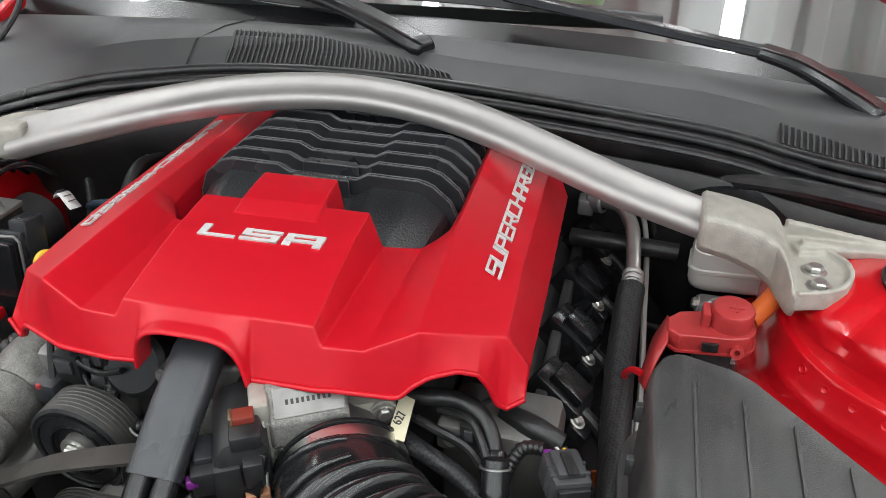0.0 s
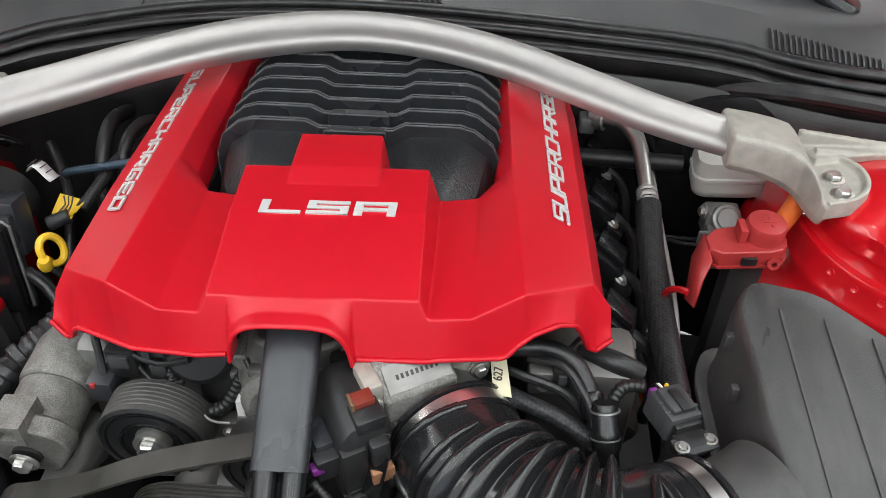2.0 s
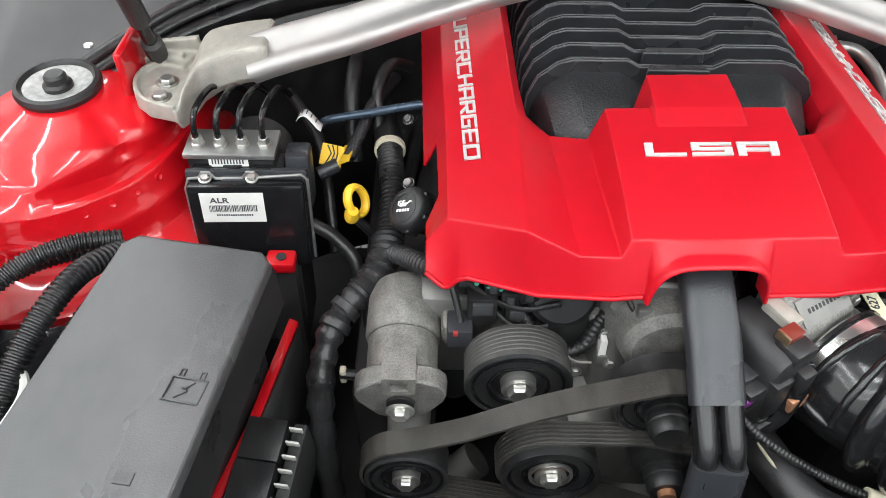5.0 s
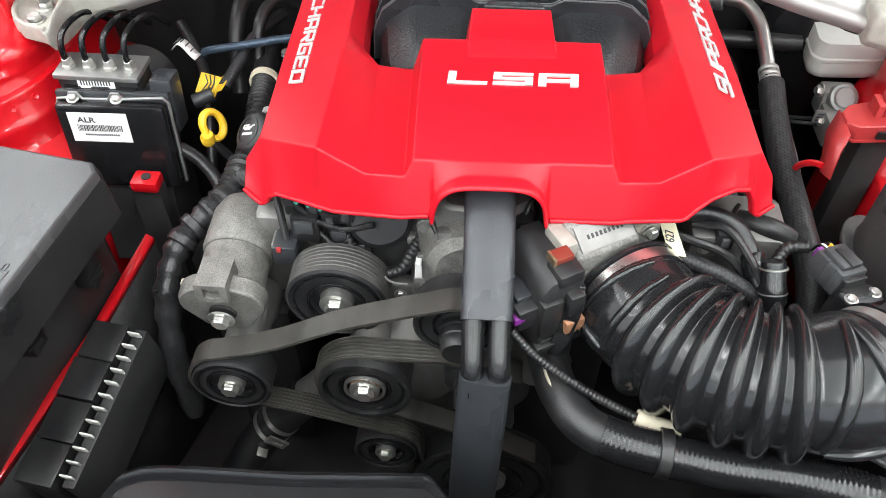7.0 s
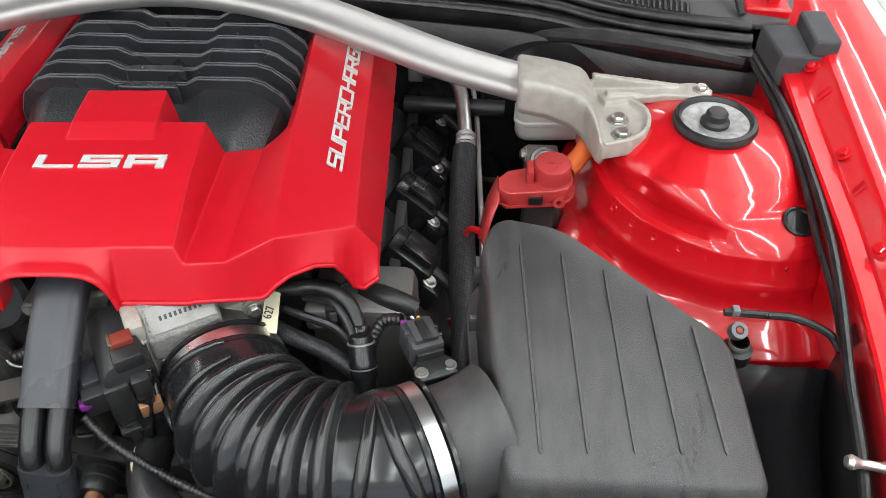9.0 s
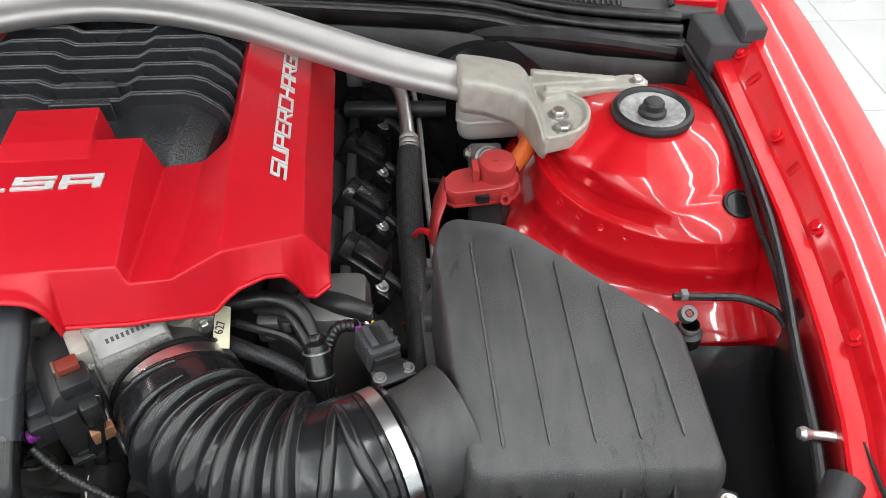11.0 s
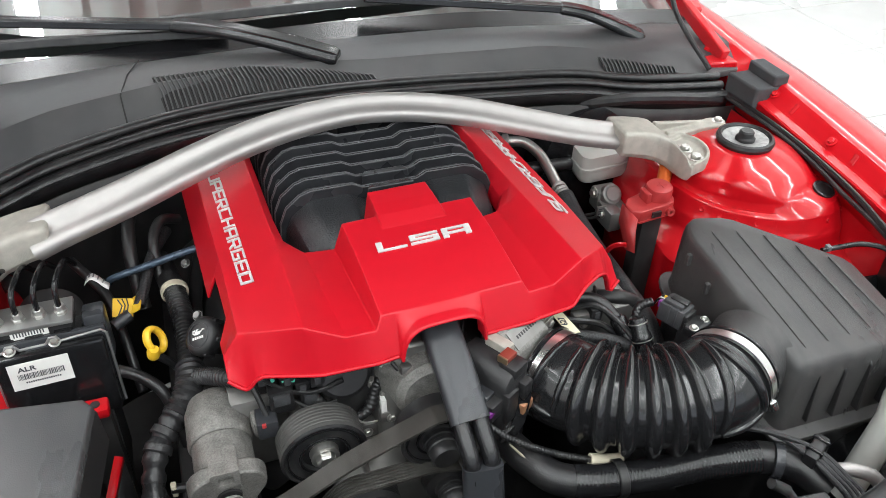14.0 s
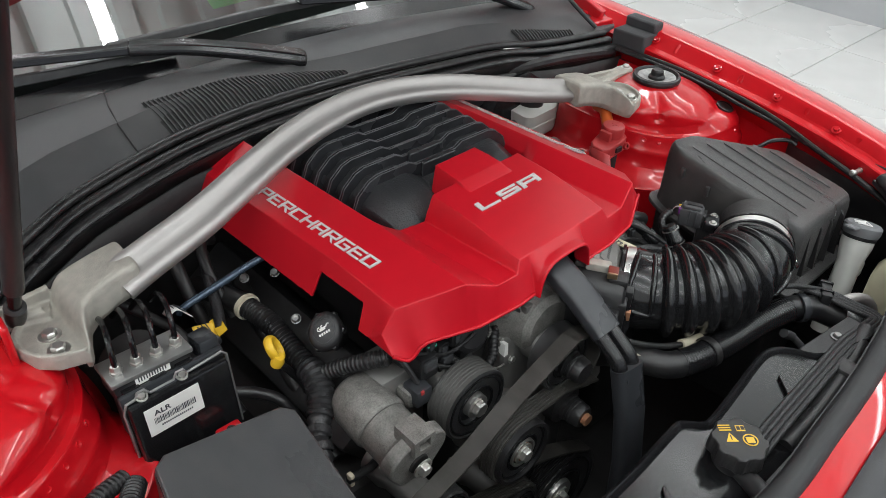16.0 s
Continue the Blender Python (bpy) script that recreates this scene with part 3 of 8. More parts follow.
    part("stud_cap", lathe([(0.0165, 0.003), (0.0165, 0.008), (0.0130, 0.011), (0.0125, 0.018), (0.010, 0.021), (0, 0.0215)], 24, m=m), BLACK_RUBBER, mount, "black rubber stud cap")
    part("drain_plug", lathe([(0.0185, -0.006), (0.0185, 0.002), (0.0155, 0.003), (0.014, 0.0015), (0, 0.0015)], 24, m=aim((s * 0.709, 0.060, 0.8815), (0.10 * s, -0.30, 1))), BLACK_RUBBER, t, "black rubber plug")
    if s < 0:
        t.location.x -= 0.05
    return t


def fender(s):
    t = thing("front_fender", "glossy red painted front fender with inner flange", "fender", (s * 0.82, 0.1, 0.0), group="front fenders")
    ys = [-0.62, -0.5, -0.38, -0.3, -0.22, -0.14, -0.06, 0.02, 0.1, 0.18, 0.26, 0.34, 0.46, 0.6, 0.8]
    line = lambda tab, y: lerp([p[0] for p in tab], [p[1] for p in tab], y)
    inner = ((-0.62, 0.60), (-0.38, 0.665), (-0.3, 0.690), (-0.2, 0.712), (-0.1, 0.724), (0.0, 0.731), (0.2, 0.737), (0.34, 0.745), (0.8, 0.80))
    crease = ((-0.62, 0.66), (-0.38, 0.705), (-0.3, 0.722), (-0.2, 0.742), (-0.1, 0.755), (0.0, 0.764), (0.2, 0.777), (0.34, 0.788), (0.8, 0.84))
    outer = ((-0.62, 0.74), (-0.38, 0.80), (-0.2, 0.838), (-0.06, 0.862), (0.1, 0.882), (0.3, 0.892), (0.8, 0.90))
    zi = ((-0.62, 0.80), (-0.38, 0.853), (-0.3, 0.868), (-0.2, 0.886), (-0.1, 0.897), (0.0, 0.907), (0.2, 0.922), (0.34, 0.930), (0.8, 0.95))
    zc = ((-0.62, 0.83), (-0.38, 0.880), (-0.3, 0.894), (-0.2, 0.911), (-0.1, 0.924), (0.0, 0.934), (0.2, 0.949), (0.34, 0.957), (0.8, 0.975))
    rows = []
    for y in ys:
        xi, xc, xo = line(inner, y), line(crease, y), line(outer, y)
        a, b = line(zi, y), line(zc, y)
        rows.append([(s * x, y, z) for x, z in ((xi - 0.004, a - 0.045), (xi - 0.003, a - 0.002), (xi, a), (xi + 0.016, a + 0.0015), (xi + 0.020, a + 0.005), (xc - 0.006, b - 0.006), (xc, b), (xc + 0.008, b + 0.002),
                     ((xc + xo) / 2, b - 0.001), (xo - 0.012, b - 0.014), (xo, b - 0.026), (xo + 0.016, b - 0.07), (xo + 0.030, b - 0.16), (xo + 0.04, b - 0.32), (xo + 0.03, b - 0.55))])
    part("fender_skin", skin(rows), RED_PAINT, t, degrees=28, solid=0.0012)
    for y in (0.28, 0.12, -0.02, -0.15):
        x = (line(inner, y) + line(crease, y)) / 2 + 0.006
        z = (line(zi, y) + line(zc, y)) / 2 + 0.002
        bolt((s * x, y, z - 0.002), (-0.6 * s, 0, 0.8), t, 0.0055, RED_PAINT, 1.7, "flange_bolt")
    # joints of the flange
    for y in (0.22, 0.06, -0.09, -0.2):
        x0, x1 = line(inner, y) + 0.021, line(crease, y) - 0.007
        za, zb = line(zi, y) + 0.006, line(zc, y) - 0.006
        part("flange_rib", skin([[(s * x0, y, za + 0.0006), (s * x1, y, zb + 0.0006)], [(s * (x0 - 0.0005), y + 0.004, za + 0.0026), (s * (x1 - 0.001), y + 0.004, zb + 0.0026)], [(s * x0, y + 0.010, za + 0.0008), (s * x1, y + 0.010, zb + 0.0008)]]), RED_PAINT, t)
    if s < 0:
        t.location.x -= 0.05
    return t


def inner_panel(s):
    """Apron below the tower and the dark wheel-arch liner ahead of it."""
    t = thing("inner_wing", "glossy red inner wing panel beside the tower", "body panel", (s * 0.7, 0.0, 0.4), group="inner wings")
    part("side_wall", skin([[(s * 0.735, y, z) for y in (0.5, 0.3, 0.1, -0.1)] for z in (0.885, 0.7, 0.4)]), RED_PAINT, t)
    part("lower_panel", skin([[(s * 0.739, y, z) for y in (0.62, 0.2, -0.2, -0.62)] for z in (0.72, 0.5, 0.27)]), DARKGREY, t, "dark lower side panel", solid=0.002)
    l = thing("arch_liner", "black moulded plastic wheel arch liner", "liner", (s * 0.7, -0.2, 0.4), group="arch liners")
    rows = []
    for y, x, z in ((-0.08, 0.0, 0.826), (-0.10, 0.0, 0.79), (-0.14, 0.005, 0.755), (-0.20, 0.01, 0.72), (-0.28, 0.01, 0.70), (-0.40, 0.0, 0.69), (-0.55, 0.0, 0.66)):
        rows.append([(s * (0.50 + 0.028 * i + x), y, z + 0.012 * math.sin(i * 0.9) - 0.003 * (i - 4) ** 2 * 0.6) for i in range(9)])
    part("liner_skin", skin(rows), GLOSS_BLACK, l, degrees=60, solid=0.002)
    rows = [[(s * (0.722 - 0.06 * max(0, -y - 0.15)), y, z) for y in (-0.08, -0.2, -0.35, -0.55)] for z in (0.88, 0.8, 0.66)]
    part("liner_side", skin(rows), BLACK_PLASTIC, l, solid=0.002)


def cowl():
    """Plastic panel under the windscreen, with its grilles and rubber seal."""
    seal = ((-0.80, 0.10, 0.895), (-0.72, 0.175, 0.908), (-0.65, 0.25, 0.928), (-0.576, 0.322, 0.947), (-0.5, 0.366, 0.961), (-0.432, 0.393, 0.971), (-0.288, 0.425, 0.985), (-0.144, 0.438, 0.991), (0, 0.443, 0.989), (0.144, 0.445, 0.981), (0.288, 0.447, 0.969), (0.40, 0.447, 0.959), (0.47, 0.440, 0.951), (0.52, 0.425, 0.945), (0.60, 0.405, 0.940), (0.72, 0.385, 0.937))
    sx = [p[0] for p in seal]
    at = lambda x: (lerp(sx, [p[1] for p in seal], x), lerp(sx, [p[2] for p in seal], x))
    t = thing("cowl_panel", "grey-black moulded plastic cowl panel under the windscreen", "cowl panel", (0, 0.55, 0.85))
    xs = [-0.80 + 0.04 * i for i in range(41)]
    rows = [[], [], [], [], [], [], []]
    for x in xs:
        y0, z0 = at(min(x, 0.74))
        g = lerp((-0.8, -0.6, -0.3, 0.3, 0.55, 0.8), (0.12, 0.105, 0.06, 0.058, 0.07, 0.09), x)
        yg = 0.622 - 0.05 * (x / 0.7) ** 2 + 0.02 * x
        zg = lerp((-0.8, -0.3, 0, 0.3, 0.8), (1.00, 1.004, 1.000, 0.992, 0.962), x)
        yc, zc = y0 + g * 0.9, z0 + lerp((-0.8, -0.3, 0.1, 0.4, 0.8), (0.03, 0.028, 0.016, 0.024, 0.02), x)
        for r, p in enumerate(((x, y0 + 0.004, z0 - 0.006), (x, y0 + 0.010, z0 + 0.002), (x, yc - 0.004, zc - 0.001), (x, yc + 0.004, zc + 0.0035), (x, (yc + yg) / 2, (zc + zg) / 2 + 0.006), (x, yg - 0.01, zg + 0.002), (x, yg + 0.03, zg - 0.012))):
            rows[r].append(p)
    part("panel_skin", skin(rows), COWL, t, degrees=22, solid=0.003)
    # grilles: slats over a dark sheet that puts the gaps' shade into colour
    for name, x0, x1, count, w0, w1 in (("grille", -0.272, 0.066, 46, 0.062, 0.010), ("small_grille", 0.508, 0.640, 19, 0.030, 0.012)):
        for k in range(count):
            x = x0 + (x1 - x0) * k / (count - 1)
            y0, z0 = at(x)
            w = lerp((0, 0.45, 1), (w0, w0 * 0.8, w1), k / (count - 1))
            zt = z0 + 0.030 * w / 0.062
            bm = bmesh.new()
            sk = 0.012 if name == "grille" else 0.0
            pts = [(x, y0 + 0.010, z0 + 0.0035), (x - sk * 0.3, y0 + 0.010 + w * 0.5, (z0 + zt) / 2 + 0.006), (x - sk, y0 + 0.010 + w, zt + 0.0045)]
            sweep([Vector(p) for p in pts], [(-0.0012, -0.004), (0.0012, -0.004), (0.0012, 0.003), (-0.0012, 0.003)], bm)
            part("slat", bm, COWL, t)
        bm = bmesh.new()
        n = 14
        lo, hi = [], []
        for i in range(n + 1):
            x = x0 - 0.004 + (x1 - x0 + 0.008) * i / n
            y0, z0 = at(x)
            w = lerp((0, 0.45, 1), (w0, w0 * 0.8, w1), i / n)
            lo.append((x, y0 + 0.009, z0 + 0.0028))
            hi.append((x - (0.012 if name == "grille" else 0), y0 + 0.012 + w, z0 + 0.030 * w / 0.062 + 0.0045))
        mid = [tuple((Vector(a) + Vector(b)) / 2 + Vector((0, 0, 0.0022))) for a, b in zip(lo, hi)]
        part(name + "_gap_shade", skin([lo, mid, hi], bm), DARK, t, "dark sheet under the slats, standing in for shaded gaps")
    # panel joints
    for x in (-0.335,):
        y0, z0 = at(x)
        part("joint", sweep([Vector((x, y0 + 0.012, z0 + 0.0045)), Vector((x - 0.003, y0 + 0.055, z0 + 0.030)), Vector((x + 0.01, y0 + 0.12, z0 + 0.034)), Vector((x + 0.03, 0.60, 1.010))], circle(0.0012, 5)), DARK, t)
    # rubber seal in three lips
    r = thing("bonnet_seal", "black rubber bonnet seal along the cowl edge", "rubber seal", (0, 0.42, 0.93))
    fine = spline(seal, 5)
    for dy, dz, w, h, nm in ((0.0, 0.0, 0.009, 0.007, "seal_bead"), (-0.017, -0.010, 0.010, 0.006, "seal_lip"), (-0.034, -0.021, 0.009, 0.005, "seal_lip")):
        part(nm, sweep([p + Vector((0, dy, dz)) for p in fine], circle(w, 10, h)), BLACK_RUBBER, r, degrees=60)
    low = [p + Vector((0, -0.010, -0.012)) for p in fine], [p + Vector((0, -0.044, -0.024)) for p in fine], [p + Vector((0, -0.040, -0.050)) for p in fine]
    part("seal_web", skin(low), BLACK_RUBBER, r, solid=0.002)
    # end block of foam
    f = tagged(part("foam_block", prism([(0.730, 0.285), (0.790, 0.285), (0.795, 0.365), (0.725, 0.365)], 0.905, 0.952), FOAM, bevel=0.004), "grey foam end block on the fender flange", "foam block")
    part("foam_step", prism([(0.765, 0.285), (0.797, 0.285), (0.800, 0.365), (0.768, 0.365)], 0.950, 0.972), FOAM, f, bevel=0.004)
    # bulkhead below the seal
    b = thing("bulkhead", "dark painted bulkhead below the cowl", "bulkhead", (0, 0.45, 0.4), kind="structure")
    rows = []
    for z, dy in ((0.0, -0.040), (-0.06, -0.030), (-0.11, 0.0), (-0.25, 0.02), (-0.5, 0.02)):
        rows.append([(x, at(min(x, 0.74))[0] + dy, at(min(x, 0.74))[1] - 0.045 + z) for x in xs])
    part("bulkhead_skin", skin(rows), DARKGREY, b, degrees=60, solid=0.004)
    part("end_plate", block(0.56, 0.80, 0.452, 0.460, 0.60, 0.948), DARKGREY, b)
    bm = tube([(0.43, 0.418, 0.905), (0.52, 0.385, 0.918), (0.62, 0.365, 0.915), (0.71, 0.352, 0.905)], 0.012, 10)
    part("moulded_duct", bm, BLACK_PLASTIC, b)


def windscreen():
    t = thing("windscreen", "sloping tinted glass windscreen with a black edge band", "windscreen", (0, 0.65, 1.0))
    rows = []
    for q in (0, 0.04, 0.3, 0.6, 1.0):
        rows.append([(x * (1 - 0.14 * q), 0.628 - 0.05 * (x / 0.7) ** 2 + 0.02 * x + 0.86 * q, lerp((-0.8, -0.3, 0, 0.3, 0.8), (0.997, 0.999, 0.995, 0.987, 0.957), x) + 0.47 * q) for x in [-0.8 + 0.1 * i for i in range(17)]])
    part("glass", skin(rows), GLASS, t, degrees=80)
    band = [[(x, y + 0.001, z + 0.0012) for x, y, z in r] for r in (rows[0], rows[1])]
    part("edge_band", skin(band), GLOSS_BLACK, t, "black ceramic edge band")
    # wipers
    for nm, end, knee, tip, blade0, blade1 in (
        ("wiper", (0.016, 0.506, 1.012), (-0.240, 0.632, 1.052), (-0.62, 0.690, 1.080), (-0.15, 0.640, 1.030), (-0.75, 0.650, 1.045)),
        ("wiper", (0.640, 0.533, 0.962), (0.476, 0.588, 1.022), (0.10, 0.650, 1.060), (0.34, 0.690, 1.030), (-0.26, 0.665, 1.050))):
        w = thing(nm, "black wiper with a curved arm and flat blade", "wiper", end, group="windscreen wipers")
        e, k, p = Vector(end), Vector(knee), Vector(tip)
        part("arm_head", sweep(spline([e, e.lerp(k, 0.35) + Vector((0, 0.004, 0.006)), e.lerp(k, 0.7) + Vector((0, 0.002, 0.008)), k], 6), [(-0.019, -0.008), (0.019, -0.008), (0.021, 0.001), (0.014, 0.012), (-0.014, 0.012), (-0.021, 0.001)], scale=lambda i, q: 1.12 - 0.25 * q - 0.25 * (i == 0)), GLOSS_BLACK, w, bevel=0.003)
        part("arm", sweep([k - (p - k).normalized() * 0.01, k.lerp(p, 0.5), p], [(-0.014, -0.006), (0.014, -0.006), (0.011, 0.008), (-0.011, 0.008)]), GLOSS_BLACK, w, bevel=0.003)
        part("blade", sweep([Vector(blade0), (Vector(blade0) + Vector(blade1)) / 2 + Vector((0, 0.004, 0.004)), Vector(blade1)], [(-0.011, -0.008), (0.011, -0.008), (0.006, 0.006), (-0.006, 0.006)]), BLACK_RUBBER, w, bevel=0.002)
    # things seen through and behind the glass
    d = thing("dashboard", "dark dashboard top behind the windscreen", "dashboard", (0, 1.2, 0.85), kind="structure")
    part("dash_top", skin([[(x, y, z) for x in (-0.75, -0.3, 0.3, 0.75)] for y, z in ((0.66, 0.95), (0.95, 1.02), (1.25, 1.05), (1.32, 0.95), (1.35, 0.6))]), DARKGREY, d)
    part("roof", skin([[(x * 0.84, y, z) for x in (-0.8, 0, 0.8)] for y, z in ((1.49, 1.462), (1.7, 1.50), (2.4, 1.47), (3.0, 1.30))]), RED_PAINT, d)
    part("cabin_rear", skin([[(x, y, z) for x in (-0.78, 0.78)] for y, z in ((2.6, 1.42), (2.5, 0.6), (0.8, 0.5))]), DARKGREY, d)
    for s in (-1, 1):
        part("door_side", skin([[(s * 0.80, y, z) for y in (0.75, 1.5, 2.6)] for z in (0.45, 0.97)]), DARKGREY, d)
        part("pillar", sweep([Vector((s * 0.80, 0.60, 0.965)), Vector((s * 0.74, 1.05, 1.22)), Vector((s * 0.67, 1.5, 1.465))], [(-0.025, -0.02), (0.025, -0.02), (0.025, 0.02), (-0.025, 0.02)]), RED_PAINT, d, bevel=0.008)
    dash = lambda y: lerp((0.66, 0.95), (0.95, 1.02), y)
    paper = skin([[(x + 0.15 * (y - 0.86), y - 0.10 * abs(x - 0.12), dash(y) + 0.006) for x in (0.03, 0.10, 0.16, 0.235)] for y in (0.858, 0.90, 0.945)])
    g = tagged(part("paper_sheet", paper, GREEN_PAPER, solid=0.0006), "bright green paper sheet lying on the dashboard", "paper sheet")
    for k in range(4):
        part("paper_line", block(0.07 + 0.03 * k, 0.085 + 0.03 * k, 0.872, 0.90, dash(0.89) + 0.0065, dash(0.89) + 0.0075), INK, g)


def bonnet():
    t = thing("bonnet", "raised red bonnet standing open over the engine", "bonnet", (0, 0.55, 1.0))
    rows = []
    for q in (0, 0.06, 0.3, 0.6, 0.9, 1.0):
        rows.append([(x * (1 - 0.05 * q), 0.575 - 0.70 * q + 0.03 * (x / 0.75) ** 2, 1.240 - 0.20 * (x / 0.75) ** 2 + 0.90 * q + 0.05 * math.sin(q * 3.1)) for x in [-0.75 + 0.09375 * i for i in range(17)]])
    part("bonnet_skin", skin(rows), RED_PAINT, t, degrees=60, solid=0.012)
    liner = []
    for q in (0.05, 0.3, 0.6, 0.9, 0.97):
        liner.append([(x * (1 - 0.05 * q), 0.575 - 0.70 * q + 0.03 * (x / 0.75) ** 2 - 0.016, 1.240 - 0.20 * (x / 0.75) ** 2 + 0.90 * q + 0.05 * math.sin(q * 3.1) - 0.014) for x in [-0.68 + 0.085 * i for i in range(17)]])
    part("bonnet_liner", skin(liner), DARKGREY, t, "dark insulation liner under the bonnet", degrees=60, solid=0.004)
    for x in (-0.55, -0.2, 0.2, 0.55):
        part("bonnet_stiffener", sweep([Vector((x * (1 - 0.05 * q), 0.575 - 0.70 * q + 0.03 * (x / 0.75) ** 2 - 0.012, 1.240 - 0.20 * (x / 0.75) ** 2 + 0.90 * q + 0.05 * math.sin(q * 3.1) - 0.018)) for q in (0.08, 0.3, 0.6, 0.9)], [(-0.05, -0.006), (0.05, -0.006), (0.03, 0.012), (-0.03, 0.012)]), DARKGREY, t, bevel=0.004)
    for s in (-1, 1):
        bm = sweep([Vector((s * 0.755, 0.42, 0.955)), Vector((s * 0.750, 0.50, 0.985)), Vector((s * 0.735, 0.56, 1.02)), Vector((s * 0.715, 0.565, 1.085))], [(-0.009, -0.014), (0.009, -0.014), (0.009, 0.014), (-0.009, 0.014)])
        part("hinge", bm, RED_PAINT, t, "red painted hinge arm", bevel=0.003)
        part("hinge_plate", prism([(s * 0.715, 0.41), (s * 0.775, 0.40), (s * 0.785, 0.56), (s * 0.735, 0.56)], 0.930, 0.952), RED_PAINT, t, bevel=0.004)
        part("hinge_bolt", lathe([(0.010, 0), (0.010, 0.006), (0.006, 0.009), (0, 0.009)], 6, m=aim((s * 0.745, 0.46, 0.952), (0, 0, 1))), RED_PAINT, t)
        part("hinge_link", tube([(s * 0.71, 0.40, 0.945), (s * 0.685, 0.50, 1.02), (s * 0.68, 0.54, 1.09)], 0.005, 8), BLACK_PLASTIC, t, "black hinge link")
    g = thing("gas_strut", "black bonnet gas strut beside the tower", "gas strut", (-0.584, 0.236, 0.925))
    a, b = Vector((-0.584, 0.236, 0.936)), Vector((-0.558, 0.005, 1.39))
    part("strut_rod", tube([a, a.lerp(b, 0.30)], 0.008, 14, 1), GLOSS_BLACK, g)
    part("strut_body", tube([a.lerp(b, 0.12), b], 0.0115, 16, 1), BLACK_PLASTIC, g)
    part("ball_socket", lathe([(0, -0.014), (0.011, -0.012), (0.0125, 0.0), (0.0125, 0.02), (0.008, 0.024)], 16, m=aim(a, b - a)), BLACK_PLASTIC, g)
    part("strut_tab", prism([(-0.612, 0.180), (-0.603, 0.180), (-0.601, 0.246), (-0.610, 0.246)], 0.905, 0.966), RED_PAINT, g, "red bracket for the strut", bevel=0.004)


for side in (-1, 1):
    tower(side)
    fender(side)
    inner_panel(side)
cowl()
windscreen()
bonnet()


